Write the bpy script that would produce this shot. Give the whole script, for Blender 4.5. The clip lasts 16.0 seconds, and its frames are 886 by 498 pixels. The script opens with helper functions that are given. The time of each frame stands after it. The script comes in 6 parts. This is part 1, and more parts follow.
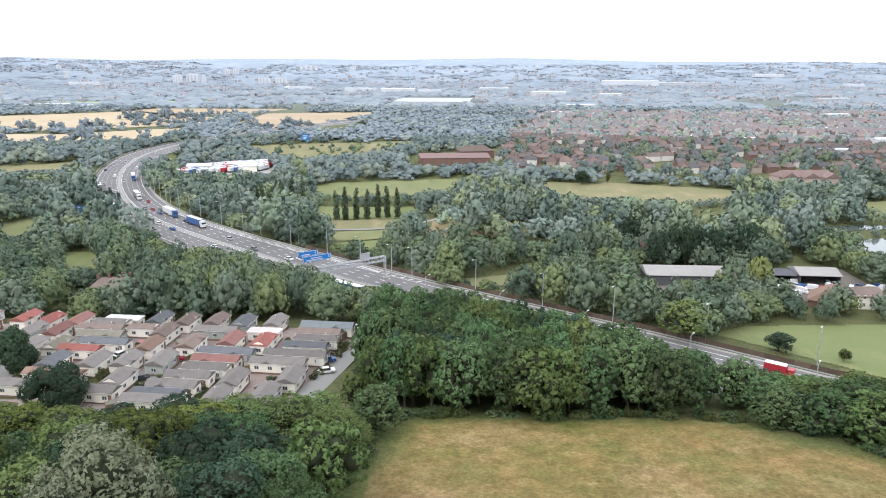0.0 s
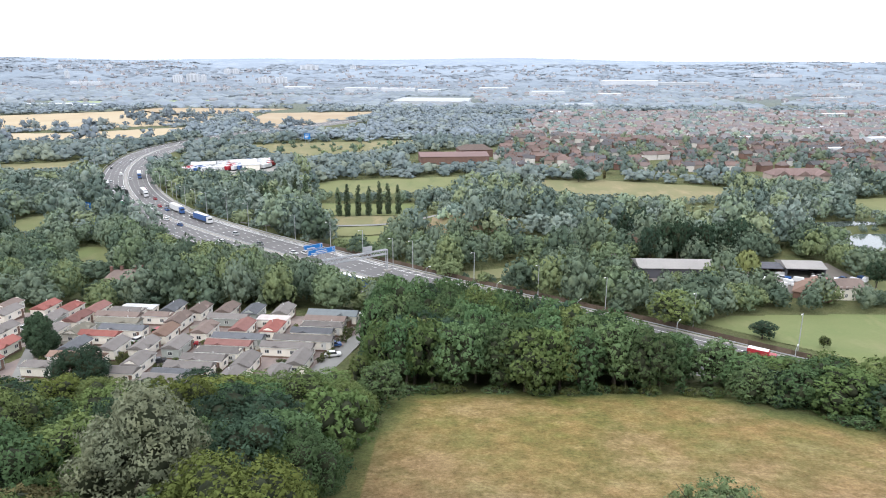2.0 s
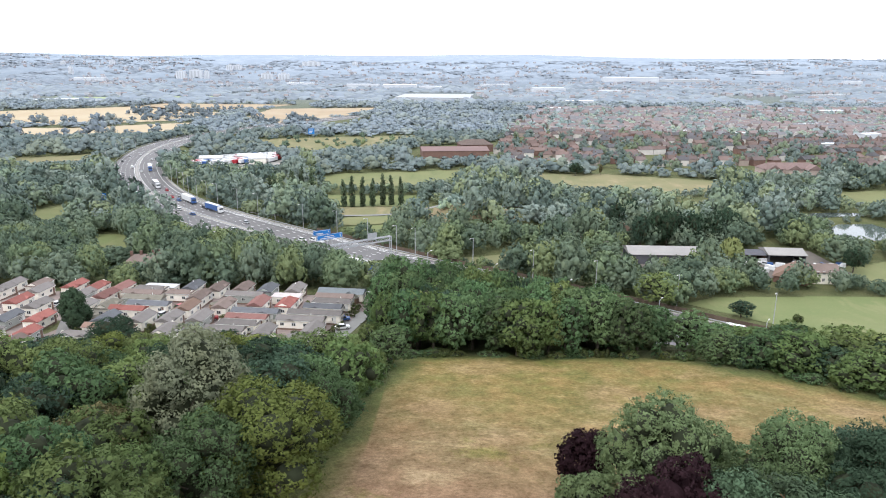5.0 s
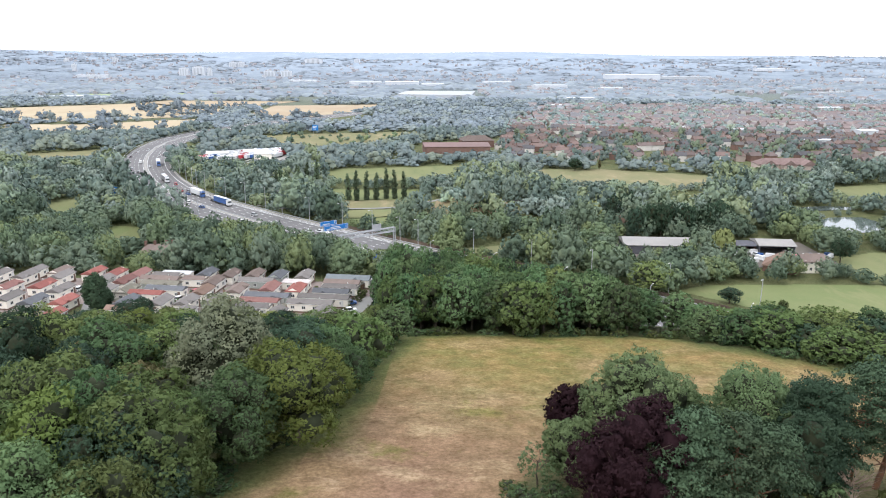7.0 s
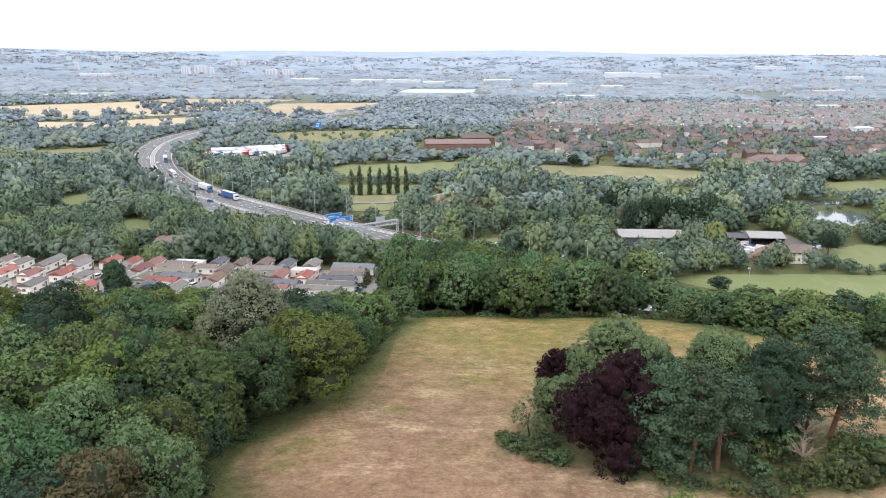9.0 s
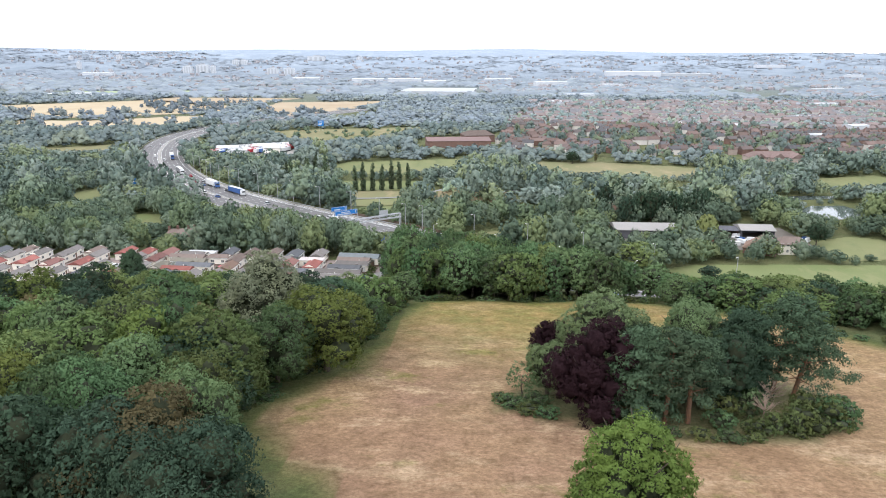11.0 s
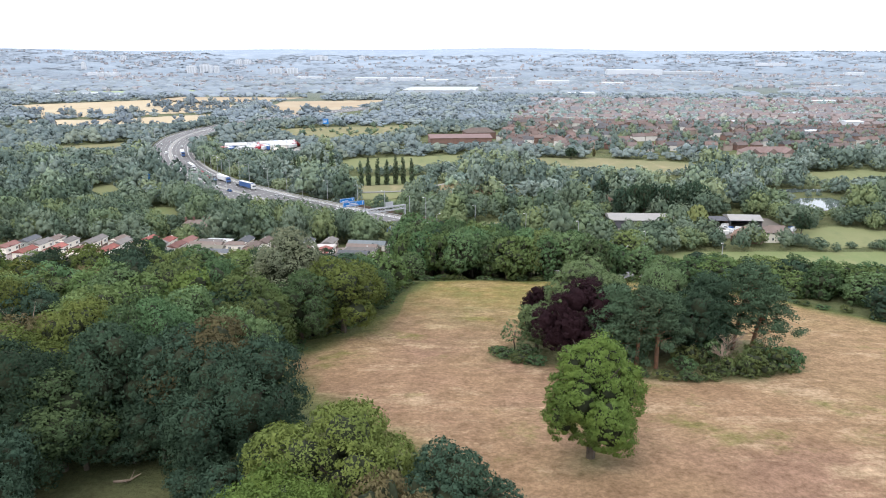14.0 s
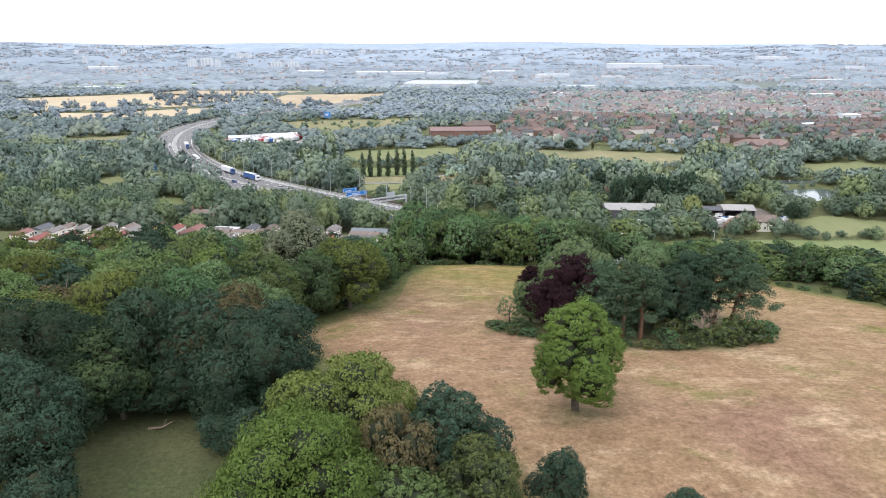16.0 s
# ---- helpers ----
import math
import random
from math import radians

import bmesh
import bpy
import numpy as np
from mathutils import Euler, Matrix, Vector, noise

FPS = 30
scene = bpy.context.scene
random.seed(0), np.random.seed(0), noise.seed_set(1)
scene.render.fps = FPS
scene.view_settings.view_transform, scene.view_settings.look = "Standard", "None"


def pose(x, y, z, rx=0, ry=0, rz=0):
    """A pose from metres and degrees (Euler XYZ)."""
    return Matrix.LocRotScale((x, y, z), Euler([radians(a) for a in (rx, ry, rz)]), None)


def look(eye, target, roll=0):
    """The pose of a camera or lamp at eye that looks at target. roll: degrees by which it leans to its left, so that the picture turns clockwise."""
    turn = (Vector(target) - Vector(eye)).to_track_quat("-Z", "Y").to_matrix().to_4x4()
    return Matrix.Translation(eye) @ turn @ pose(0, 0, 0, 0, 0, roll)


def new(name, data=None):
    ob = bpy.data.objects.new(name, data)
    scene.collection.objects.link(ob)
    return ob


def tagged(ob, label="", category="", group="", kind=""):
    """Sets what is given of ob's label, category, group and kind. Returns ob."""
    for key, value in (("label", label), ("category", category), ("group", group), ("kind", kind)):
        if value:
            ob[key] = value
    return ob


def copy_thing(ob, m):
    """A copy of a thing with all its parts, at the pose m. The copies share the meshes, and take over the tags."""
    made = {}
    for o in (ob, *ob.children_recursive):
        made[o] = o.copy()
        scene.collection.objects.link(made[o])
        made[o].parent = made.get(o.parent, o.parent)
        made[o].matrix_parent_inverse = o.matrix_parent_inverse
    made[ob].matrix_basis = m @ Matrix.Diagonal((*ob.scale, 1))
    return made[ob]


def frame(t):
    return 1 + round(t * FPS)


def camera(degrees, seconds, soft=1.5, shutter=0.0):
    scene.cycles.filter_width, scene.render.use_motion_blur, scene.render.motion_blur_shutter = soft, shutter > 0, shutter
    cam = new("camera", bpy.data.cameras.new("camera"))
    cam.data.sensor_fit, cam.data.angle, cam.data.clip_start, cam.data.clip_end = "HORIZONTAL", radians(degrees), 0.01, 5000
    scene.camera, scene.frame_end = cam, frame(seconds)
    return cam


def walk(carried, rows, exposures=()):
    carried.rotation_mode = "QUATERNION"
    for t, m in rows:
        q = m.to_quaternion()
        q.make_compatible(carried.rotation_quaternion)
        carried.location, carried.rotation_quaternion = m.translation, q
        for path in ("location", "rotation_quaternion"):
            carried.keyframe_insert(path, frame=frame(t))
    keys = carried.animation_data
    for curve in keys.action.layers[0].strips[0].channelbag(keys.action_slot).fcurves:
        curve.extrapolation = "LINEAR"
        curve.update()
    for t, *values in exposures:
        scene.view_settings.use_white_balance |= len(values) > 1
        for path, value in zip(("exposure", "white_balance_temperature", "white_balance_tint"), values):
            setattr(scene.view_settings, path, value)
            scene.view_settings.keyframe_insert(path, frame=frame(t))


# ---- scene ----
# ---------- camera ----------
cam = camera(64.9, 16.0, soft=1.0)
PATH = [
    (0, (-0.097, -0.397, 81.718), (-0.118, 1.536, 81.207), 0.2),
    (0.5, (-0.082, -2.809, 81.727), (-0.103, -0.875, 81.217), 0.2),
    (1, (-0.057, -5.299, 81.847), (-0.077, -3.365, 81.337), 0.2),
    (1.5, (-0.032, -7.997, 82.008), (-0.053, -6.063, 81.497), 0.3),
    (2, (0.026, -10.734, 82.069), (0.006, -8.8, 81.557), 0.2),
    (2.5, (0.08, -13.437, 82.069), (0.059, -11.504, 81.557), 0.2),
    (3, (0.155, -16.164, 82.078), (0.134, -14.231, 81.565), 0.2),
    (3.5, (0.214, -18.888, 82.07), (0.192, -16.956, 81.555), 0.2),
    (4, (0.225, -21.674, 82.092), (0.202, -19.742, 81.574), 0.3),
    (4.5, (0.323, -24.4, 82.104), (0.3, -22.469, 81.585), 0.3),
    (7, (0.608, -38.46, 82.152), (0.579, -36.531, 81.624), 0.3),
    (7.5, (0.594, -41.13, 82.054), (0.565, -39.201, 81.526), 0.3),
    (8, (0.614, -43.893, 82.008), (0.584, -41.965, 81.478), 0.3),
    (8.5, (0.603, -46.777, 81.99), (0.573, -44.849, 81.46), 0.3),
    (9, (0.665, -49.571, 82.016), (0.633, -47.643, 81.484), 0.3),
    (11.5, (0.736, -63.622, 82.089), (0.701, -61.695, 81.554), 0.2),
    (12, (0.762, -66.47, 82.006), (0.725, -64.543, 81.471), 0.2),
    (12.5, (0.837, -69.257, 82.031), (0.798, -67.331, 81.494), 0.1),
    (13, (0.907, -71.965, 81.982), (0.867, -70.039, 81.445), 0.1),
    (13.5, (0.952, -74.741, 81.979), (0.911, -72.815, 81.442), 0.0),
    (14, (0.989, -77.644, 81.999), (0.947, -75.718, 81.462), 0.0),
    (14.5, (1.09, -80.284, 81.908), (1.046, -78.358, 81.37), -0.0),
    (15, (1.156, -82.928, 81.882), (1.113, -81.004, 81.336), -0.0),
    (15.5, (1.218, -84.968, 81.795), (1.174, -83.046, 81.246), -0.0),
    (16, (1.348, -86.504, 81.793), (1.304, -84.583, 81.24), -0.0),
]
walk(cam, [(t, look(eye, target, roll)) for t, eye, target, roll in PATH])

# ---------- sky and light: bright overcast, veiled sun high behind ----------
SUN_EL, SUN_AZ = 52.0, 215.0
world = bpy.data.worlds.new("overcast_sky")
scene.world = world
world.use_nodes = True
wn, wl = world.node_tree.nodes, world.node_tree.links
sky = wn.new("ShaderNodeTexSky")
sky.sky_type = "NISHITA"
sky.sun_disc = False
sky.sun_elevation, sky.sun_rotation = radians(SUN_EL), radians(SUN_AZ)
sky.air_density, sky.dust_density, sky.ozone_density = 1.0, 3.0, 1.0
gain = wn.new("ShaderNodeMixRGB"); gain.blend_type = "MULTIPLY"; gain.inputs[0].default_value = 1.0
gain.inputs[2].default_value = (0.15, 0.15, 0.15, 1)
wl.new(sky.outputs[0], gain.inputs[1])
cloud = wn.new("ShaderNodeMixRGB"); cloud.inputs[0].default_value = 0.86
cloud.inputs[2].default_value = (2.10, 2.20, 2.44, 1)
wl.new(gain.outputs[0], cloud.inputs[1])
wl.new(cloud.outputs[0], wn["Background"].inputs[0])
wn["Background"].inputs[1].default_value = 1.0
sun = new("sun", bpy.data.lights.new("sun", "SUN"))
sun.data.energy, sun.data.angle, sun.data.color = 1.5, radians(24), (1.0, 0.97, 0.93)
sun.matrix_world = look((0, 0, 0), (-math.sin(radians(SUN_AZ)) * math.cos(radians(SUN_EL)), -math.cos(radians(SUN_AZ)) * math.cos(radians(SUN_EL)), -math.sin(radians(SUN_EL))))

# ---------- materials ----------
def node_material(name, rough=0.8, metal=0.0, spec=0.3):
    m = bpy.data.materials.new(name)
    m.use_nodes = True
    b = m.node_tree.nodes["Principled BSDF"]
    b.inputs["Roughness"].default_value, b.inputs["Metallic"].default_value = rough, metal
    b.inputs["Specular IOR Level"].default_value = spec
    return m, m.node_tree.nodes, m.node_tree.links, b


def mix(nodes, links, fac, a, b, kind="MIX"):
    n = nodes.new("ShaderNodeMixRGB")
    n.blend_type = kind
    for k, v in ((0, fac), (1, a), (2, b)):
        if isinstance(v, (int, float)):
            n.inputs[k].default_value = v
        elif isinstance(v, tuple):
            n.inputs[k].default_value = (*v[:3], 1)
        else:
            links.new(v, n.inputs[k])
    return n.outputs[0]


def noise_tex(nodes, links, scale, detail=4.0, rough=0.55, stretch=None, space="Object"):
    tc = nodes.new("ShaderNodeTexCoord")
    n = nodes.new("ShaderNodeTexNoise")
    n.inputs["Scale"].default_value, n.inputs["Detail"].default_value, n.inputs["Roughness"].default_value = scale, detail, rough
    if stretch:
        mp = nodes.new("ShaderNodeMapping")
        mp.inputs["Scale"].default_value = stretch
        links.new(tc.outputs[space], mp.inputs[0])
        links.new(mp.outputs[0], n.inputs["Vector"])
    else:
        links.new(tc.outputs[space], n.inputs["Vector"])
    return n.outputs["Fac"]


def ramp(nodes, links, fac, lo, hi):
    n = nodes.new("ShaderNodeMapRange")
    n.inputs["From Min"].default_value, n.inputs["From Max"].default_value = lo, hi
    links.new(fac, n.inputs["Value"])
    return n.outputs[0]


def bump(nodes, links, bsdf, fac, strength, distance=0.05):
    n = nodes.new("ShaderNodeBump")
    n.inputs["Strength"].default_value, n.inputs["Distance"].default_value = strength, distance
    links.new(fac, n.inputs["Height"])
    links.new(n.outputs[0], bsdf.inputs["Normal"])


def plain(name, col, col2=None, scale=1.5, rough=0.8, metal=0.0, spec=0.3, fine=0.15, bumpy=0.0, varied=0.0):
    """Two-scale mottled surface between two colours; varied adds a shift from object to object."""
    m, n, l, b = node_material(name, rough, metal, spec)
    col2 = col2 or tuple(c * 0.8 for c in col)
    big = ramp(n, l, noise_tex(n, l, scale), 0.35, 0.65)
    out = mix(n, l, big, col, col2)
    small = noise_tex(n, l, scale * 14, 3)
    out = mix(n, l, fine, out, mix(n, l, small, tuple(c * 0.45 for c in col), tuple(min(1, c * 1.45) for c in col)))
    if varied:
        oi = n.new("ShaderNodeObjectInfo")
        v = n.new("ShaderNodeMapRange")
        v.inputs["To Min"].default_value, v.inputs["To Max"].default_value = 1 - varied, 1 + varied
        l.new(oi.outputs["Random"], v.inputs["Value"])
        h = n.new("ShaderNodeHueSaturation")
        l.new(v.outputs[0], h.inputs["Value"])
        l.new(out, h.inputs["Color"])
        out = h.outputs[0]
    l.new(out, b.inputs["Base Color"])
    if bumpy:
        bump(n, l, b, small, bumpy)
    return m


def foliage(name, col, spread=0.20, yellow=0.18, rough=0.8, spec=0.05, back=0.30, hue=0.02):
    """Leaves: every spray and every tree differs a little; some light passes through."""
    m, n, l, b = node_material(name, rough, 0, spec)
    geo = n.new("ShaderNodeNewGeometry")
    oi = n.new("ShaderNodeObjectInfo")
    light = tuple(min(1, c * (1 + spread)) for c in col)
    dark = tuple(c * (1 - spread) for c in col)
    out = mix(n, l, geo.outputs["Random Per Island"], dark, light)
    warm = (col[0] * 1.45 + 0.012, col[1] * 1.18 + 0.008, col[2] * 0.72)
    patch = ramp(n, l, noise_tex(n, l, 0.28, 3), 0.42, 0.68)
    sc = n.new("ShaderNodeMath"); sc.operation = "MULTIPLY"; sc.inputs[1].default_value = yellow
    l.new(patch, sc.inputs[0])
    out = mix(n, l, sc.outputs[0], out, warm)
    h = n.new("ShaderNodeHueSaturation")
    v = n.new("ShaderNodeMapRange"); v.inputs["To Min"].default_value, v.inputs["To Max"].default_value = 0.70, 1.36
    hh = n.new("ShaderNodeMapRange"); hh.inputs["To Min"].default_value, hh.inputs["To Max"].default_value = 0.5 - hue, 0.5 + hue
    w = n.new("ShaderNodeMath"); w.operation = "FRACT"
    x = n.new("ShaderNodeMath"); x.operation = "MULTIPLY"; x.inputs[1].default_value = 7.31
    l.new(oi.outputs["Random"], v.inputs["Value"]); l.new(oi.outputs["Random"], x.inputs[0]); l.new(x.outputs[0], w.inputs[0]); l.new(w.outputs[0], hh.inputs["Value"])
    l.new(v.outputs[0], h.inputs["Value"]); l.new(hh.outputs[0], h.inputs["Hue"]); l.new(out, h.inputs["Color"])
    l.new(h.outputs[0], b.inputs["Base Color"])
    tr = n.new("ShaderNodeBsdfTranslucent")
    l.new(h.outputs[0], tr.inputs["Color"])
    ms = n.new("ShaderNodeMixShader"); ms.inputs[0].default_value = back
    l.new(b.outputs[0], ms.inputs[1]); l.new(tr.outputs[0], ms.inputs[2])
    l.new(ms.outputs[0], n["Material Output"].inputs["Surface"])
    return m


M = {}
M["oak"] = foliage("oak_leaves", (0.110, 0.152, 0.058))
M["ash"] = foliage("ash_leaves", (0.088, 0.142, 0.067))
M["olive"] = foliage("olive_green_leaves", (0.118, 0.150, 0.044))
M["dark"] = foliage("dark_green_leaves", (0.046, 0.078, 0.050), yellow=0.12)
M["grey"] = foliage("grey_green_leaves", (0.165, 0.186, 0.122), yellow=0.15)
M["lime"] = foliage("bright_green_leaves", (0.102, 0.152, 0.040), yellow=0.2, back=0.34, hue=0.0)
M["brown"] = foliage("bronze_green_leaves", (0.115, 0.1, 0.052))
M["copper"] = foliage("copper_beech_leaves", (0.026, 0.013, 0.016), yellow=0.0, hue=0.0)
M["pine"] = foliage("pine_needles", (0.054, 0.085, 0.050), yellow=0.12, back=0.1)
M["birch"] = foliage("birch_leaves", (0.122, 0.166, 0.080), yellow=0.15)
M["willow"] = foliage("willow_leaves", (0.29, 0.33, 0.14), yellow=0.25)
M["scrub"] = foliage("scrub_leaves", (0.098, 0.122, 0.05), yellow=0.5)
M["bark"] = plain("bark", (0.10, 0.08, 0.06), (0.06, 0.05, 0.04), 2.0, 0.95, bumpy=0.5)
M["pine_bark"] = plain("pine_bark", (0.20, 0.10, 0.055), (0.11, 0.07, 0.05), 2.0, 0.95, bumpy=0.5)
# near-black green that paints the shade inside the crowns
M["inner_shade"] = plain("crown_inner_shade", (0.036, 0.044, 0.022), (0.026, 0.032, 0.016), 2.0, 0.95)
M["dead"] = plain("bare_dead_wood", (0.26, 0.20, 0.15), (0.18, 0.13, 0.10), 2.0, 0.95)
M["far_a"] = foliage("valley_woodland", (0.085, 0.12, 0.075), yellow=0.35, hue=0.015, back=0.15)


# ---------- shape of the land ----------
def smooth(a, b, v):
    t = np.clip((np.asarray(v, float) - a) / (b - a), 0, 1)
    return t * t * (3 - 2 * t)


ROAD_FAR = [(163, 126), (137, 145), (111, 164), (84.7, 182.6), (56.7, 203.6), (29.1, 221.3), (0.7, 239.1), (-23, 256), (-56.5, 284), (-80.3, 302.8), (-101.3, 322), (-120.8, 339.8), (-143.5, 362.5), (-165.2, 390), (-190, 430), (-214.8, 478.5), (-237, 533), (-254.8, 593.7), (-262, 651), (-255, 715), (-225, 800), (-170, 900), (-120, 1000)]
ROAD_W = 33.0


def resample(pts, step):
    p = np.array(pts, float)
    for _ in range(3):
        q = p.copy()
        q[1:-1] = 0.25 * p[:-2] + 0.5 * p[1:-1] + 0.25 * p[2:]
        p = q if len(p) < 60 else p
        mid = 0.5 * (p[:-1] + p[1:])
        p = np.insert(p, np.arange(1, len(p)), mid, axis=0)
    d = np.concatenate([[0], np.cumsum(np.hypot(*np.diff(p, axis=0).T))])
    s = np.arange(0, d[-1], step)
    return np.stack([np.interp(s, d, p[:, 0]), np.interp(s, d, p[:, 1])], 1)


FAR_EDGE = resample(ROAD_FAR, 4.0)
tang = np.gradient(FAR_EDGE, axis=0)
tang /= np.linalg.norm(tang, axis=1, keepdims=True)
INTO = np.stack([-tang[:, 1], tang[:, 0]], 1)      # from the far verge across the road


def road_z(x):
    return np.interp(x, [-25, 100], [4.0, 1.5])


def hill(x, y):
    a = np.interp(y, [-400, -100, -10, 113, 132, 180, 205, 240], [42, 40.5, 39.2, 19.4, 10.8, 10, 5, 0])
    b = np.interp(y, [-400, -100, -10, 113, 150, 182, 205], [42, 40.5, 39.2, 19.4, 9, 1.5, 0])
    w = smooth(-30, 0, x)
    return a * (1 - w) + b * w


CENTRE = FAR_EDGE + INTO * ROAD_W / 2


def land(x, y):
    x, y = np.asarray(x, float), np.asarray(y, float)
    h = (hill(x, y - 5) + hill(x, y) * 2 + hill(x, y + 5)) / 4
    # the low mound of scrub beyond the motorway
    h = h + 11 * np.exp(-(((x - 10) / 28) ** 2 + ((y - 330) / 34) ** 2) * 1.2)
    # hills at the end of the view
    far = np.hypot(x, y)
    h = h + smooth(2900, 4750, far) * (118 + 8 * np.sin(x / 700 + 1) + 5 * np.sin(x / 260) - 12 * smooth(-1500, 3000, x))
    # the motorway's shelf
    px = x.ravel()[:, None]; py = y.ravel()[:, None]
    out = h.ravel().copy()
    near = (py[:, 0] > 80) & (py[:, 0] < 1050) & (np.abs(px[:, 0]) < 400)
    if near.any():
        d = np.hypot(px[near] - CENTRE[None, ::3, 0], py[near] - CENTRE[None, ::3, 1]).min(1)
        w = 1 - smooth(ROAD_W / 2 + 3, ROAD_W / 2 + 16, d)
        out[near] = out[near] * (1 - w) + (road_z(px[near][:, 0]) - 0.35) * w
    return out.reshape(h.shape)


def land1(x, y):
    return float(land(np.array([x]), np.array([y]))[0])


def inside(poly, x, y):
    x, y = np.asarray(x, float), np.asarray(y, float)
    res = np.zeros(x.shape, bool)
    n = len(poly)
    for i in range(n):
        (x1, y1), (x2, y2) = poly[i], poly[(i + 1) % n]
        c = ((y1 > y) != (y2 > y)) & (x < (x2 - x1) * (y - y1) / ((y2 - y1) or 1e-9) + x1)
        res ^= c
    return res


def road_distance(x, y):
    return float(np.hypot(CENTRE[:, 0] - x, CENTRE[:, 1] - y).min())


# ---------- mesh helpers ----------
def mesh_from(name, verts, faces, mats, smooth_faces=False, face_mats=None, normals=None):
    me = bpy.data.meshes.new(name)
    me.from_pydata([tuple(v) for v in verts] if not isinstance(verts, np.ndarray) else verts.tolist(), [], faces if not isinstance(faces, np.ndarray) else faces.tolist())
    for m in mats:
        me.materials.append(m)
    if face_mats is not None:
        me.polygons.foreach_set("material_index", face_mats)
    if smooth_faces or normals is not None:
        me.polygons.foreach_set("use_smooth", [True] * len(me.polygons))
    me.update()
    if normals is not None:
        me.normals_split_custom_set_from_vertices(np.asarray(normals, np.float32).tolist())
    return me


def part(name, bm, material, parent=None, label=""):
    me = bpy.data.meshes.new(name)
    bm.to_mesh(me)
    bm.free()
    me.materials.append(material)
    ob = new(name, me)
    if parent is not None:
        ob.parent = parent
    if label:
        ob["label"] = label
    return ob


def box(bm, x0, y0, z0, x1, y1, z1, bevel=0.0):
    r = bmesh.ops.create_cube(bm, size=1.0, matrix=Matrix.Translation(((x0 + x1) / 2, (y0 + y1) / 2, (z0 + z1) / 2)) @ Matrix.Diagonal((x1 - x0, y1 - y0, z1 - z0, 1)))
    if bevel:
        es = list({e for v in r["verts"] for e in v.link_edges})
        bmesh.ops.bevel(bm, geom=es, offset=bevel, segments=2, affect="EDGES", profile=0.5)


def boxed(*args, bevel=0.0):
    bm = bmesh.new()
    box(bm, *args, bevel=bevel)
    return bm


def tube(bm, a, b, r0, r1, sides=6):
    a, b = Vector(a), Vector(b)
    q = (b - a).to_track_quat("Z", "Y").to_matrix().to_4x4()
    bmesh.ops.create_cone(bm, cap_ends=True, segments=sides, radius1=r0, radius2=r1, depth=(b - a).length, matrix=Matrix.Translation((a + b) / 2) @ q)


def tubed(a, b, r0, r1, sides=6):
    bm = bmesh.new()
    tube(bm, a, b, r0, r1, sides)
    return bm


def sheet(name, poly, material, dz=0.1, step=0, label="", category="", kind="structure"):
    """A patch of land cover that follows the ground."""
    if not step:
        vs = [(x, y, land1(x, y) + dz) for x, y in poly]
        me = mesh_from(name, vs, [list(range(len(vs)))], [material])
    else:
        xs = [p[0] for p in poly]; ys = [p[1] for p in poly]
        gx, gy = np.meshgrid(np.arange(min(xs), max(xs) + step, step), np.arange(min(ys), max(ys) + step, step))
        ok = inside(poly, gx[:-1, :-1] + step / 2, gy[:-1, :-1] + step / 2)
        gz = land(gx, gy) + dz
        w = gx.shape[1]
        idx = np.argwhere(ok)
        fs = np.stack([idx[:, 0] * w + idx[:, 1], idx[:, 0] * w + idx[:, 1] + 1, (idx[:, 0] + 1) * w + idx[:, 1] + 1, (idx[:, 0] + 1) * w + idx[:, 1]], 1)
        me = mesh_from(name, np.stack([gx, gy, gz], -1).reshape(-1, 3), fs, [material], True)
    return tagged(new(name, me), label, category, kind=kind)


# ---------- the ground, one sheet to the horizon ----------
FIELD = [(-10, 117), (12, 115.5), (38, 117), (52, 116), (60, 105), (73, 97), (84, 80), (92, 60), (104, 35), (125, 0), (140, -60), (10, -60), (6, -28), (2, -14), (-14, 2), (-25, 16), (-28, 28), (-24, 41), (-17, 50), (-15, 68), (-12, 90)]
axis_x = np.unique(np.concatenate([np.arange(-110, 130, 3.5), np.linspace(-420, 420, 110), np.linspace(-4850, 4850, 110)]))
axis_y = np.unique(np.concatenate([np.arange(-70, 262, 3.5), np.linspace(-400, 1000, 130), np.linspace(1000, 4850, 70)]))
GX, GY = np.meshgrid(axis_x, axis_y)
GZ = land(GX, GY)
GZ += np.where((GY < 170), 0.12 * np.sin(GX * 0.21) * np.sin(GY * 0.17 + 1), 0)
w_ = len(axis_x)
ii, jj = np.meshgrid(np.arange(len(axis_y) - 1), np.arange(w_ - 1), indexing="ij")
k = (ii * w_ + jj).ravel()
ground_me = mesh_from("ground", np.stack([GX, GY, GZ], -1).reshape(-1, 3), np.stack([k, k + 1, k + w_ + 1, k + w_], 1), [], True)
hay = inside(FIELD, GX, GY).astype(float)
for _ in range(2):                     # soft border of the hay
    hay[1:-1, 1:-1] = (hay[1:-1, 1:-1] * 2 + hay[:-2, 1:-1] + hay[2:, 1:-1] + hay[1:-1, :-2] + hay[1:-1, 2:]) / 6
CLUMP = [(7, 31), (17, 25.5), (29.6, 18), (40, 18), (54, 22.5), (60, 32), (56, 45), (30, 52), (14, 46)]
hay *= 1 - 0.85 * inside(CLUMP, GX, GY)
hay *= 1 - 0.75 * np.exp(-(((GX - 16.5) ** 2 + (GY + 9.5) ** 2) / 9))
att = ground_me.attributes.new("hay", "FLOAT", "POINT")
att.data.foreach_set("value", hay.ravel().astype(np.float32))
brim = inside(FIELD, GX, GY).astype(float)
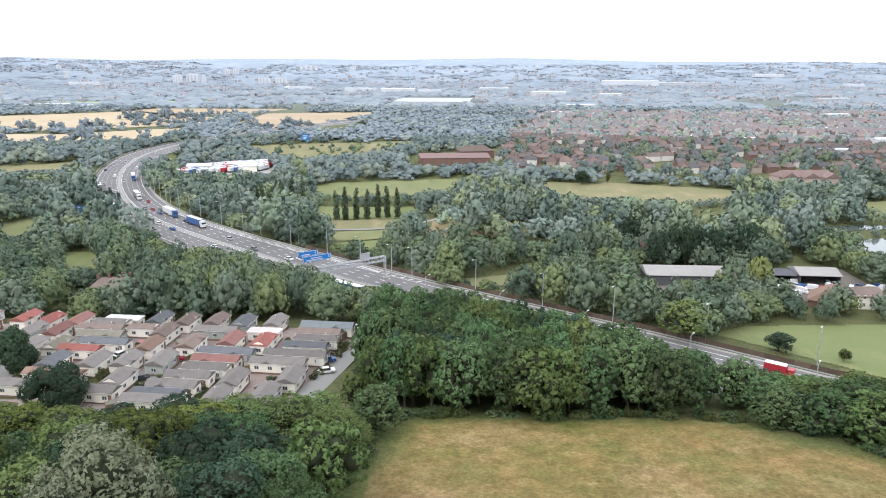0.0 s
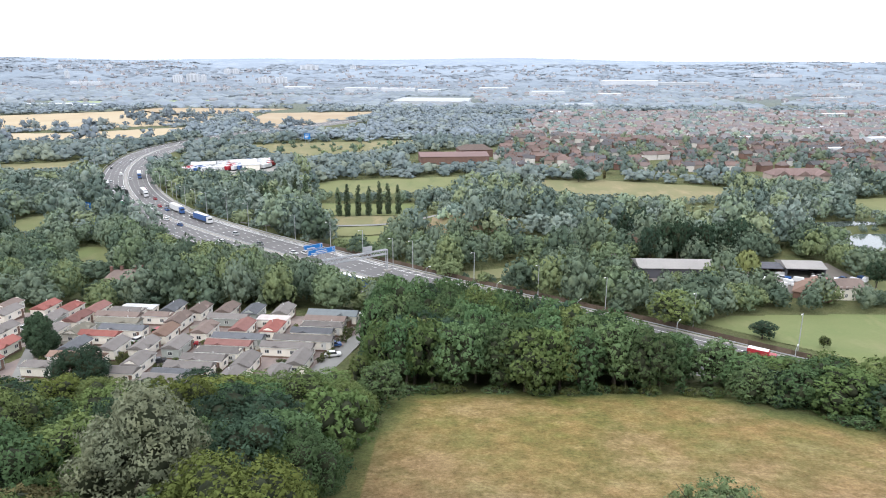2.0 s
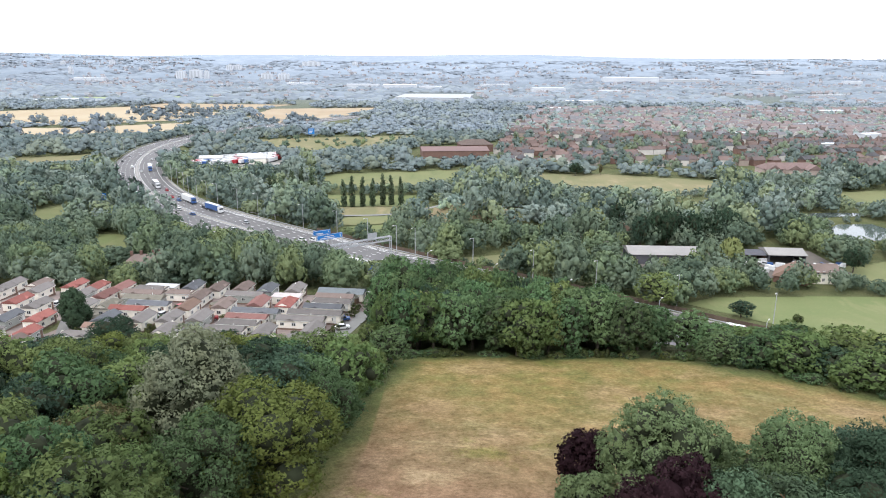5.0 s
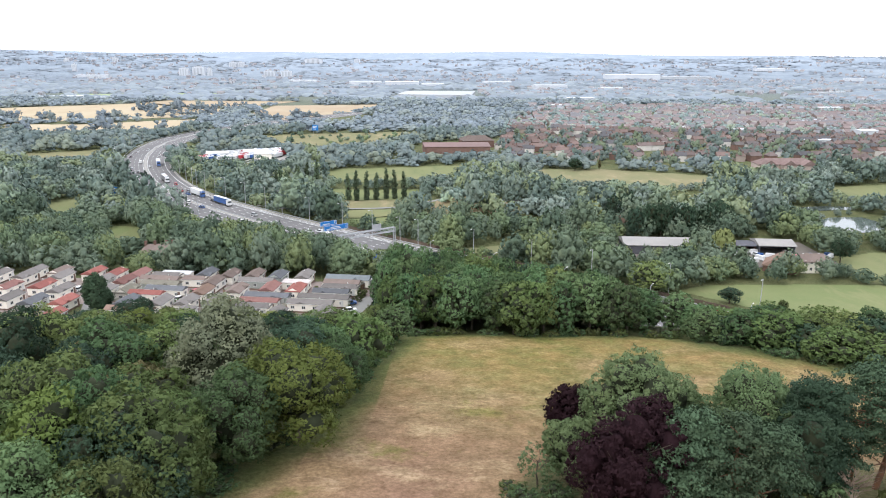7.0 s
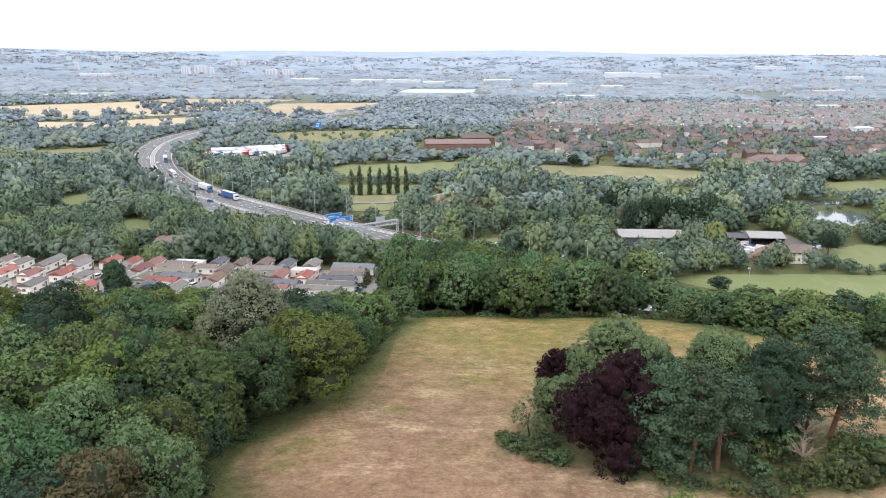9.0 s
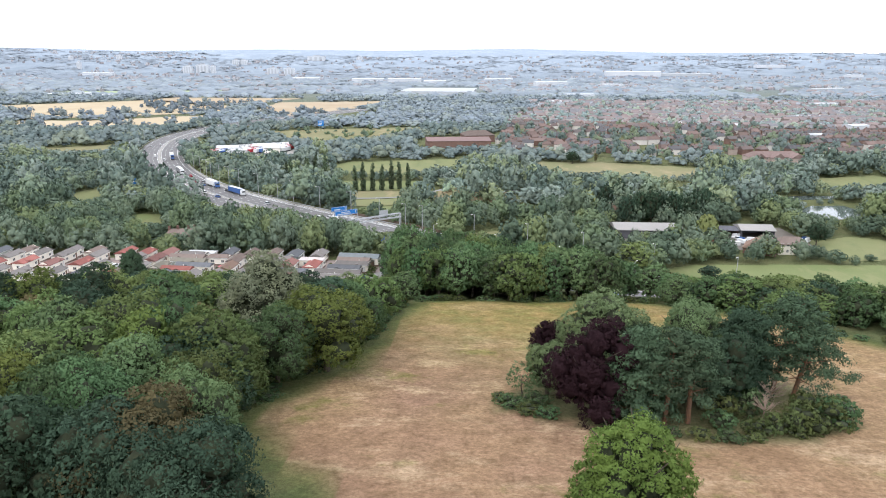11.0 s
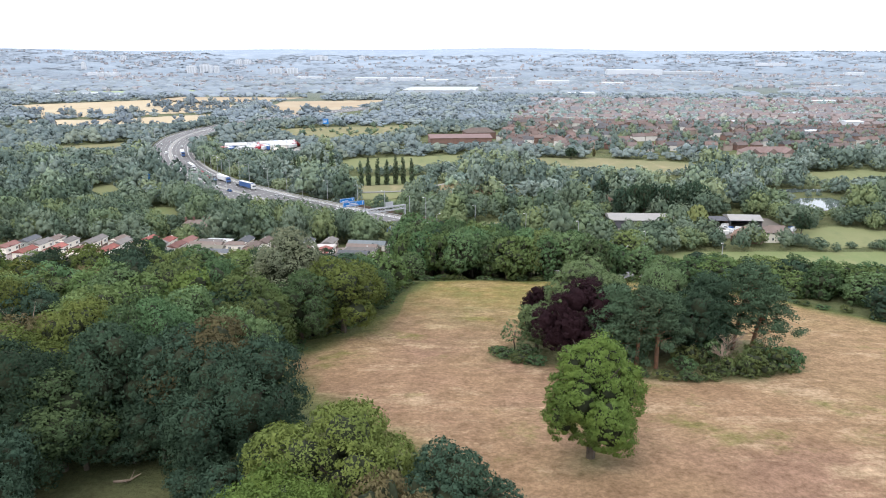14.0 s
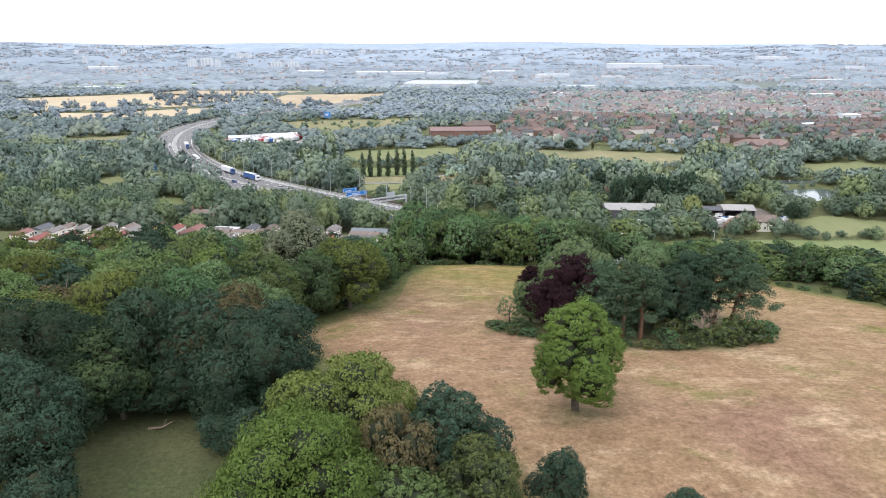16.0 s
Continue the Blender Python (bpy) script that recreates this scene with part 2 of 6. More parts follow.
for _ in range(3):                     # greener grass along the field's borders
    brim[1:-1, 1:-1] = (brim[1:-1, 1:-1] + brim[:-2, 1:-1] + brim[2:, 1:-1] + brim[1:-1, :-2] + brim[1:-1, 2:]) / 5
att = ground_me.attributes.new("brim", "FLOAT", "POINT")
att.data.foreach_set("value", (1 - smooth(0.5, 1.0, brim)).ravel().astype(np.float32))
att = ground_me.attributes.new("lush", "FLOAT", "POINT")
att.data.foreach_set("value", smooth(15, 112, GY + 12 * np.sin(GX * 0.06)).ravel().astype(np.float32))
# masks for the haze that is painted into the ground with distance
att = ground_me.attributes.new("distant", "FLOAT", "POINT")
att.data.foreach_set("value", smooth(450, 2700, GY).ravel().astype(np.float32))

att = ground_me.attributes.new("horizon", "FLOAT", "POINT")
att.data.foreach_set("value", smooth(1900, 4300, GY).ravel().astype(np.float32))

m, n, l, b = node_material("grass_and_haze", 0.95, 0, 0.1)
a_hay = n.new("ShaderNodeAttribute"); a_hay.attribute_name = "hay"
a_haze = n.new("ShaderNodeAttribute"); a_haze.attribute_name = "distant"
big = ramp(n, l, noise_tex(n, l, 0.035, 4, 0.6), 0.38, 0.62)
mid = ramp(n, l, noise_tex(n, l, 0.13, 5, 0.65), 0.40, 0.66)
fine = ramp(n, l, noise_tex(n, l, 1.5, 7, 0.78), 0.38, 0.62)
blot = ramp(n, l, noise_tex(n, l, 0.36, 5, 0.7), 0.38, 0.64)
straw = mix(n, l, big, (0.305, 0.194, 0.112), (0.325, 0.222, 0.122))
straw = mix(n, l, ramp(n, l, noise_tex(n, l, 0.023, 3, 0.5), 0.48, 0.62), straw, (0.278, 0.170, 0.110))
straw = mix(n, l, ramp(n, l, noise_tex(n, l, 0.10, 6, 0.75, (0.7, 1.2, 1)), 0.52, 0.66), straw, (0.44, 0.315, 0.195))
straw = mix(n, l, ramp(n, l, noise_tex(n, l, 0.07, 5, 0.7), 0.57, 0.70), straw, (0.185, 0.170, 0.055))
a_lush = n.new("ShaderNodeAttribute"); a_lush.attribute_name = "lush"
half = n.new("ShaderNodeMath"); half.operation = "MULTIPLY"; half.inputs[1].default_value = 0.80
l.new(a_lush.outputs["Fac"], half.inputs[0])
green = mix(n, l, mid, (0.152, 0.160, 0.040), (0.270, 0.190, 0.066))
green = mix(n, l, ramp(n, l, noise_tex(n, l, 0.045, 5, 0.7), 0.52, 0.66), green, (0.300, 0.225, 0.100))
straw = mix(n, l, half.outputs[0], straw, green)
a_brim = n.new("ShaderNodeAttribute"); a_brim.attribute_name = "brim"
straw = mix(n, l, a_brim.outputs["Fac"], straw, mix(n, l, mid, (0.100, 0.130, 0.035), (0.165, 0.165, 0.052)))
straw = mix(n, l, 1.0, straw, mix(n, l, blot, (0.80, 0.79, 0.78), (1.18, 1.19, 1.22)), "MULTIPLY")
straw = mix(n, l, 1.0, straw, mix(n, l, fine, (0.74, 0.73, 0.70), (1.28, 1.28, 1.32)), "MULTIPLY")
rough_grass = mix(n, l, mid, (0.085, 0.10, 0.045), (0.15, 0.145, 0.070))
rough_grass = mix(n, l, 0.3, rough_grass, mix(n, l, fine, (0.03, 0.04, 0.015), (0.2, 0.22, 0.1)))
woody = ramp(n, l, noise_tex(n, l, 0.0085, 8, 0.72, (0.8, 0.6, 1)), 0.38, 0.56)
# pale blue-grey tones that paint haze over the far land
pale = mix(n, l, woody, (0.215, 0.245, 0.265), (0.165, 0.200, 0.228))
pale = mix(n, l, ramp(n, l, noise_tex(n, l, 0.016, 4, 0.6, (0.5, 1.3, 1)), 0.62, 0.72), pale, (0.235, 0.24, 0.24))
horizon_haze = mix(n, l, woody, (0.325, 0.372, 0.430), (0.265, 0.315, 0.375))
horizon_haze = mix(n, l, ramp(n, l, noise_tex(n, l, 0.03, 5, 0.75, (0.7, 0.5, 1)), 0.46, 0.62), horizon_haze, (0.258, 0.306, 0.362))
horizon_haze = mix(n, l, ramp(n, l, noise_tex(n, l, 0.035, 3, 0.6, (0.6, 0.6, 1)), 0.66, 0.72), horizon_haze, (0.36, 0.38, 0.40))
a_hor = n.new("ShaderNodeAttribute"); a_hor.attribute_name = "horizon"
pale = mix(n, l, a_hor.outputs["Fac"], pale, horizon_haze)
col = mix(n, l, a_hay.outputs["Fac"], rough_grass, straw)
col = mix(n, l, a_haze.outputs["Fac"], col, pale)
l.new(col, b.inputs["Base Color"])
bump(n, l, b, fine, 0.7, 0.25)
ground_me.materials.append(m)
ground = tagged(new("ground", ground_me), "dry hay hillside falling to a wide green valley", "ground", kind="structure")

# ---------- the motorway ----------
M["asphalt"] = plain("asphalt", (0.155, 0.148, 0.146), (0.13, 0.127, 0.128), 0.08, 0.9, fine=0.25)
M["paint"] = plain("road_paint", (0.72, 0.72, 0.70), (0.6, 0.6, 0.58), 0.6, 0.7)
M["concrete"] = plain("concrete", (0.34, 0.32, 0.29), (0.27, 0.26, 0.24), 0.4, 0.9)


def ribbon(name, edge, into, off0, off1, dz, mat, z_at=road_z, i0=0, i1=None, thick=0.0):
    e, q = edge[i0:i1], into[i0:i1]
    a, c = e + q * off0, e + q * off1
    za = z_at(e[:, 0]) + dz
    top = np.concatenate([np.column_stack([a, za]), np.column_stack([c, za])])
    m_ = len(e)
    r = np.arange(m_ - 1)
    fs = [np.stack([r, r + 1, r + 1 + m_, r + m_], 1)]
    if thick:
        low = top.copy(); low[:, 2] -= thick
        top = np.concatenate([top, low])
        fs.append(np.stack([r + 2 * m_, r + 1 + 2 * m_, r + 1, r], 1))
        fs.append(np.stack([r + m_, r + 1 + m_, r + 1 + 3 * m_, r + 3 * m_], 1))
    return mesh_from(name, top, np.concatenate(fs), [mat])


tagged(new("road", ribbon("road", FAR_EDGE, INTO, 0, ROAD_W, 0.0, M["asphalt"], thick=0.6)), "wide grey asphalt motorway on a low shelf", "road", kind="structure")

# ---------- trees ----------
RNG = np.random.default_rng(7)


def unit(v):
    return v / (np.linalg.norm(v, axis=-1, keepdims=True) + 1e-9)


def leaf_cloud(rng, centres, radii, per, size, squash=0.8, tilt=0.58, droop=0.0, faces=None, middle=None, rough=0.42):
    """Sprays of leaves round many small clumps; each spray is one small blade. faces: the way each clump looks."""
    centres, radii = np.asarray(centres, float), np.asarray(radii, float)
    k_ = len(centres)
    n_ = k_ * per
    d = unit(rng.normal(size=(n_, 3)))
    c = np.repeat(centres, per, 0); r = np.repeat(radii, per)
    if faces is None:
        d[d[:, 2] < -0.35, 2] *= -1
        look_out = d
    else:
        look_out = np.repeat(faces, per, 0)
        turn_back = (d * look_out).sum(1) < -0.1
        d[turn_back] *= -1
    shell = rng.uniform(0.45, 1.15, n_)
    p = c + d * (r * shell)[:, None] * np.array([1, 1, squash])
    nrm = unit(d + 0.5 * look_out + rng.normal(size=(n_, 3)) * tilt)
    nrm *= np.sign((nrm * d).sum(1, keepdims=True) + 1e-9)
    t = unit(np.cross(nrm, rng.normal(size=(n_, 3))))
    bq = np.cross(nrm, t)
    s = size * rng.uniform(0.6, 1.35, n_)
    u = t * s[:, None]; v = bq * (s * rng.uniform(0.45, 0.8, n_))[:, None]
    p[:, 2] -= droop * rng.uniform(0, 1, n_)
    bend = nrm * (s * 0.25)[:, None]
    V = np.stack([p - u - bend, p - v * 0.9 + u * 0.3, p + v + u * 0.5], 1).reshape(-1, 3)
    q = np.arange(n_) * 3
    F = np.stack([q, q + 1, q + 2], 1)
    middle = centres.mean(0) if middle is None else middle
    N = unit(d * 0.52 + look_out * 0.28 + unit(p - middle) * 0.14 + nrm * rough)
    return V, F, np.repeat(N, 3, 0)


def billows(rng, lobes, rx, rz, z0, shape="round"):
    """The rounded boughs of a crown: centres, half-widths and half-heights."""
    out = []
    first = rng.uniform(0, 6.28)
    for i in range(lobes):
        h = 1 - (i + 0.5) / lobes * 1.5
        a = first + i * 2.399 + rng.normal() * 0.25
        w = math.sqrt(max(0.0, 1 - h * h))
        prof = 1.0 - {"cone": 0.55, "egg": 0.32}.get(shape, 0.0) * max(0, h)
        f = rng.uniform(0.54, 0.80)
        size = rng.uniform(0.32, 0.50) * (prof * 0.5 + 0.5) * (11 / max(11, lobes)) ** 0.5
        out.append((math.cos(a) * w * rx * f * prof, math.sin(a) * w * rx * f * prof, z0 + rz + h * rz * f, rx * size, rz * size * 0.95))
    out.append((0, 0, z0 + rz * 0.85, rx * 0.48, rz * 0.58))
    return np.array(out)


def bough_leaves(rng, B, n):
    """Clump centres over the outside of the boughs, and the way each one looks."""
    mid = B[:, :3].mean(0)
    C, D = [], []
    area = B[:, 3] * B[:, 4]
    for _ in range(12):
        k_ = rng.choice(len(B), n * 2, p=area / area.sum())
        d = unit(rng.normal(size=(n * 2, 3)))
        out = unit(B[k_, :3] - mid)
        d[(d * out).sum(1) < -0.25] *= -1
        p = B[k_, :3] + d * np.column_stack([B[k_, 3], B[k_, 3], B[k_, 4]]) * rng.uniform(0.78, 1.10, (n * 2, 1))
        q = (p[:, None] - B[None, :, :3]) / np.stack([B[:, 3], B[:, 3], B[:, 4]], 1)[None]
        hid = ((q ** 2).sum(2) < 0.56).any(1) | (d[:, 2] < -0.6)
        C.append(p[~hid]); D.append(d[~hid])
        if sum(map(len, C)) >= n * 3:
            break
    C, D = np.concatenate(C), np.concatenate(D)
    # an even spread: each next clump is the one farthest from all those before it
    pick, gap = [0], np.full(len(C), 1e9)
    for _ in range(min(n, len(C)) - 1):
        gap = np.minimum(gap, ((C - C[pick[-1]]) ** 2).sum(1))
        pick.append(int(gap.argmax()))
    return C[pick], D[pick]


def ico(sub):
    bm = bmesh.new()
    bmesh.ops.create_icosphere(bm, subdivisions=sub, radius=1)
    V = np.array([v.co for v in bm.verts]); F = np.array([[v.index for v in f.verts] for f in bm.faces])
    bm.free()
    return V, F


ICO = {s: ico(s) for s in (1, 2, 3)}


def crown_mesh(name, seed, mat, n, per, size, rx, rz, z0, clump, shape="round", core=True, squash=0.8, lumps=3, lobes=14):
    """A crown of rounded boughs, each set with many small clumps of leaves, with gaps between the boughs."""
    rng = np.random.default_rng(seed)
    B = billows(rng, max(4, lobes), rx, rz, z0, shape) if lobes else np.array([(rng.normal() * rx * 0.12, rng.normal() * rx * 0.12, z0 + rz * (0.25 + 0.21 * i), rx * (0.55, 0.72, 0.8, 0.8, 0.74, 0.62, 0.46, 0.3)[i], rz * 0.27) for i in range(8)])
    # the whole outline swells and sinks here and there
    for _ in range(lumps):
        a = rng.uniform(0, 2 * math.pi); h = rng.uniform(0.1, 0.9)
        c = np.array([math.cos(a) * rx, math.sin(a) * rx, z0 + 2 * rz * h])
        wgt = np.exp(-((B[:, :3] - c) ** 2).sum(1) / (rx * 0.7) ** 2)
        B[:, :2] *= (1 + rng.uniform(-0.22, 0.2) * wgt)[:, None]
        B[:, 2] += rng.uniform(-0.1, 0.14) * rz * wgt
    C, D = bough_leaves(rng, B, n)
    V, F, N = leaf_cloud(rng, C, clump * rng.uniform(0.5, 1.5, len(C)), per, size, squash, faces=D, middle=B[:, :3].mean(0))
    faces = F.tolist()
    slots = [0] * len(faces)
    # dark balls in the boughs stand in for shade between the leaves
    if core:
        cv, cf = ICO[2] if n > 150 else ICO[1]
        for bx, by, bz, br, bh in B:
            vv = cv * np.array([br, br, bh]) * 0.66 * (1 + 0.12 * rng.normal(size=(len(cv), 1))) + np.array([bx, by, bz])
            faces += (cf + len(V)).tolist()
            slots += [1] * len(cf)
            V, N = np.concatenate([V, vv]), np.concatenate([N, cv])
    return mesh_from(name, V, faces, [mat, mat if mat is M["copper"] else M["inner_shade"]], True, slots, N)


def trunk_mesh(name, seed, height, r, top, limbs, reach, mat, lean=0.0):
    rng = np.random.default_rng(seed)
    bm = bmesh.new()
    p = Vector((0, 0, -0.6)); rad = r * 1.25
    for i in range(4):
        q = Vector((rng.normal() * 0.15 + lean * (i + 1) / 4, rng.normal() * 0.15, top * (i + 1) / 4))
        tube(bm, p, q, rad, rad * 0.8, 7)
        p, rad = q, rad * 0.8
    for i in range(limbs):
        a = 2.4 * i + rng.uniform(0, 0.7); z = top * rng.uniform(0.55, 1.0)
        s = Vector((lean * z / top, 0, z))
        mid = s + Vector((math.cos(a) * reach * 0.5, math.sin(a) * reach * 0.5, (height - z) * 0.3))
        e = mid + Vector((math.cos(a + 0.3) * reach * 0.45, math.sin(a + 0.3) * reach * 0.45, (height - z) * 0.3))
        tube(bm, s, mid, rad * 0.7, rad * 0.45, 5)
        tube(bm, mid, e, rad * 0.45, rad * 0.15, 5)
    me = bpy.data.meshes.new(name)
    bm.to_mesh(me); bm.free()
    me.materials.append(mat)
    return me


def tree_from(name, trunk, crown, m, label, category="tree", group=""):
    root = new(name)
    root.matrix_world = m
    for nm, me in (("trunk", trunk), ("crown", crown)):
        if me is not None:
            new(nm, me).parent = root
    return tagged(root, label, category, group)


def stand(x, y, h, r, turn=0.0, base=(11.0, 4.9), sink=0.0):
    """A pose for a tree mesh whose crown is base[0] high and base[1] in half-width."""
    return Matrix.Translation((x, y, land1(x, y) - sink)) @ Matrix.Rotation(turn, 4, "Z") @ Matrix.Diagonal((r / base[1], r / base[1], h / base[0], 1))


TRUNKS = [trunk_mesh("trunk", 50 + i, 10, 0.30, 6.5, 6, 3.6, M["bark"]) for i in range(3)]
KINDS = ["oak", "ash", "oak", "dark", "brown", "oak", "ash", "olive", "olive", "ash", "oak", "dark"]
WORDS = {"oak": "full green oak", "ash": "mid-green ash tree", "olive": "olive-green broadleaf tree", "dark": "dark green broadleaf tree", "grey": "grey-green broadleaf tree", "lime": "bright green broadleaf tree", "brown": "bronze-tinged broadleaf tree", "birch": "light green birch", "scrub": "low green scrub bush"}
BANKS = ["oak", "ash", "olive", "dark", "grey", "brown", "lime", "scrub", "birch"]
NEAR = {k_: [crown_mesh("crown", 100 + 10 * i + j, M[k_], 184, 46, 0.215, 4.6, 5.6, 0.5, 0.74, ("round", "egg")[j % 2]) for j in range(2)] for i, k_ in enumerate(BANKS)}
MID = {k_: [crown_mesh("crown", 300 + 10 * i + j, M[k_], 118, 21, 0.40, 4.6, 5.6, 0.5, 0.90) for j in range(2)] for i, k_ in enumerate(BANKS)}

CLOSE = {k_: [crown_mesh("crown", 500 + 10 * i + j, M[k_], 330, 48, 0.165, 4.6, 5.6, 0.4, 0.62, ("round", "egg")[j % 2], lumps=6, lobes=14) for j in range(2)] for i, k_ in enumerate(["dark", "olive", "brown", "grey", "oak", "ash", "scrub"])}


def scatter(rng, poly, gap, jitter=0.9):
    xs = [p[0] for p in poly]; ys = [p[1] for p in poly]
    pts = []
    row = 0
    y = min(ys)
    while y < max(ys):
        x = min(xs) + (gap / 2 if row % 2 else 0)
        while x < max(xs):
            pts.append((x + rng.uniform(-jitter, jitter) * gap * 0.45, y + rng.uniform(-jitter, jitter) * gap * 0.45))
            x += gap
        y += gap * 0.866
        row += 1
    pts = np.array(pts)
    return pts[inside(poly, pts[:, 0], pts[:, 1])]


def plant(rng, pts, kinds, h0, h1, spread, bank, group, sink=0.0, keep=None, name="tree", place="in a dense stand", ceiling=None):
    for x, y in pts:
        if keep and not keep(x, y):
            continue
        k_ = kinds[rng.integers(len(kinds))]
        h = rng.uniform(h0, h1)
        if ceiling:
            h = min(h, ceiling(x, y) * rng.uniform(0.85, 1.0))
            if h < 2.5:
                continue
        tree_from(name, TRUNKS[rng.integers(3)], bank[k_][rng.integers(len(bank[k_]))], stand(x, y, h, spread * rng.uniform(0.85, 1.2), rng.uniform(0, 6.28), sink=sink),
                  WORDS[k_] + " " + place, "tree", group)


def visible(x, y):
    return y > -62 and abs(x) < 0.66 * (y + 92) + 8


def near_tree(x, y, h, r, kind, label, seed, lobes=20, shape="round", n=400, per=66, size=0.19):
    """A tree close to the flight, with a crown of its own and fine leaves."""
    root = new("tree")
    root.matrix_world = Matrix.Translation((x, y, land1(x, y) - 0.4))
    new("trunk", trunk_mesh("trunk", seed, h, 0.42, h * 0.6, 7, r * 0.7, M["bark"])).parent = root
    new("crown", crown_mesh("crown", seed, M[kind], n, per, size, r * 0.94, h * 0.46, h * 0.06, r * 0.125, shape, True, 0.65, 6, lobes)).parent = root
    return tagged(root, label, "tree")


def plant_one(x, y, h, r, kind, label, bank=None, sink=0.0, turn=0.0, variant=0, name="tree"):
    return tree_from(name, TRUNKS[variant], (bank or NEAR)[kind][variant % 2], stand(x, y, h, r, turn, sink=sink), label, "tree")


# the wood beside the hay field
WOOD_NEAR = [(-31, 30), (-29, 16), (-24, 6), (-26, -7), (-38, -9), (-42, -18), (-62, -30), (-110, -30), (-125, 60), (-60, 60), (-27, 60), (-26, 54), (-32, 44)]
WOOD_BACK = [(-15, 110), (-17, 92), (-20, 70), (-24, 60), (-135, 60), (-150, 96), (-100, 97), (-66, 100), (-50, 108), (-28, 112)]
WOOD_PTS = scatter(RNG, WOOD_NEAR, 10.2)
plant(RNG, WOOD_PTS[WOOD_PTS[:, 1] < 22], KINDS, 10.5, 15.5, 6.6, CLOSE, "trees of the hillside wood", keep=visible)
plant(RNG, WOOD_PTS[WOOD_PTS[:, 1] >= 22], KINDS, 10.5, 15.5, 6.6, NEAR, "trees of the hillside wood", keep=visible)
plant(RNG, scatter(RNG, WOOD_BACK, 10.4), KINDS, 9.5, 14.5, 6.5, NEAR, "trees of the hillside wood", keep=visible, ceiling=lambda x, y: 82 - (0.520 + 0.0006 * max(0, -x - 30)) * (y + 1) - land1(x, y))
# the big olive tree at the wood's corner and its neighbours
plant_one(-21.2, 48.5, 14.8, 8.4, "olive", "broad olive-green oak at the edge of the hay field", CLOSE, turn=0.4)
for x_, y_, h_, r_, k_ in ((-27.5, 41, 12.5, 6.2, "ash"), (-33, 33, 13, 6.4, "oak"), (-34, 23, 13.5, 6.4, "dark"), (-31, 12.5, 13, 6.2, "oak"), (-27.5, 3, 13, 5.8, "ash"), (-18, 66, 11.5, 5.4, "ash"), (-16.5, 95, 9, 4.6, "oak")):
    plant_one(x_, y_, h_, r_, k_, "leafy green tree at the edge of the wood", CLOSE, sink=0.8, turn=x_)
plant_one(-34, 56, 18.0, 8.0, "grey", "pale grey-green tree in flower beside the wood edge", CLOSE, turn=2.0)
plant_one(-16.5, 80, 11.5, 5.5, "oak", "rounded green oak leaning over the hay field", MID, turn=1.0, variant=1)
plant_one(-12.5, 108, 8.0, 4.2, "ash", "small ash tree at the field corner", MID, turn=3.0)
# the trees nearest to the end of the flight
near_tree(-21.0, -13.0, 14.2, 7.4, "dark", "dark blue-green sycamore at the clearing", 131, 15)
near_tree(-9.6, -25.0, 13.0, 7.4, "olive", "yellow-green oak above the hay field", 132, 14)
near_tree(-12.0, -37, 14.6, 8.2, "lime", "bright green sycamore with fresh leaves", 133, 15, "egg", 440, 84, 0.165)
near_tree(0.6, -27.0, 11.4, 5.2, "dark", "dull grey-green tree at the field border", 134, 12, "egg", 300, 66, 0.165)
near_tree(-47, -13, 15.8, 7.8, "dark", "tall dark green sycamore in the wood", 136, 15)
plant_one(-57, -18, 15.0, 7.0, "dark", "tall dark green sycamore in the wood", CLOSE, turn=1.0, variant=1)
plant_one(-49, -32, 14.0, 6.4, "ash", "dull green ash beside the clearing", CLOSE, turn=2.0)
near_tree(-41.5, -28.0, 15.0, 6.6, "dark", "dull green chestnut beside the grass clearing", 135, 14, "egg")
plant_one(-37, -8, 14.5, 6.2, "dark", "shaded dark green tree behind the clearing", CLOSE, turn=3.0, variant=1)
plant_one(-29, -8, 13.5, 6.0, "dark", "shaded dark green tree behind the clearing", CLOSE, turn=5.0)
for x_, y_, h_, r_ in ((-34.5, -8.5, 8, 4.2), (-26.5, -9.5, 7, 3.8), (-42, -17, 9, 4.4), (-24, -19, 5.5, 3.2), (-20, -22, 6.5, 3.6), (-36, -33, 7, 3.6), (-30, -5, 9, 4.4), (-38.5, -13, 9, 4.6), (-31, -11, 8, 4.0), (-25, -14, 8.5, 4.2), (-34, -11.5, 6, 3.4)):
    plant_one(x_, y_, h_, r_, "dark", "dark green undergrowth beside the clearing", NEAR, sink=0.6, turn=x_)
plant_one(-4.2, -33, 11.5, 3.4, "brown", "brownish half-dead tree among green bushes", NEAR, turn=1.1)
plant_one(3.9, -33, 8.2, 4.0, "scrub", "light green thicket at the field border", CLOSE, turn=0.7)
plant_one(11.0, -30, 6.4, 2.6, "dark", "small dark holly bush at the field border", CLOSE, turn=0.7)
plant_one(21.4, -34, 5.2, 2.4, "dark", "small dark bush at the field border", CLOSE, turn=1.7, variant=1)
plant_one(-3.5, -37, 9.0, 4.5, "oak", "green thicket at the field border", CLOSE, turn=2.7)

# the block of trees between field and motorway
BLOCK = [(-14, 124), (-6, 120), (12, 119), (38, 120), (52, 120), (58, 128), (58, 146), (40, 165), (20, 182), (4, 196), (-14, 206), (-20, 186), (-20, 160)]


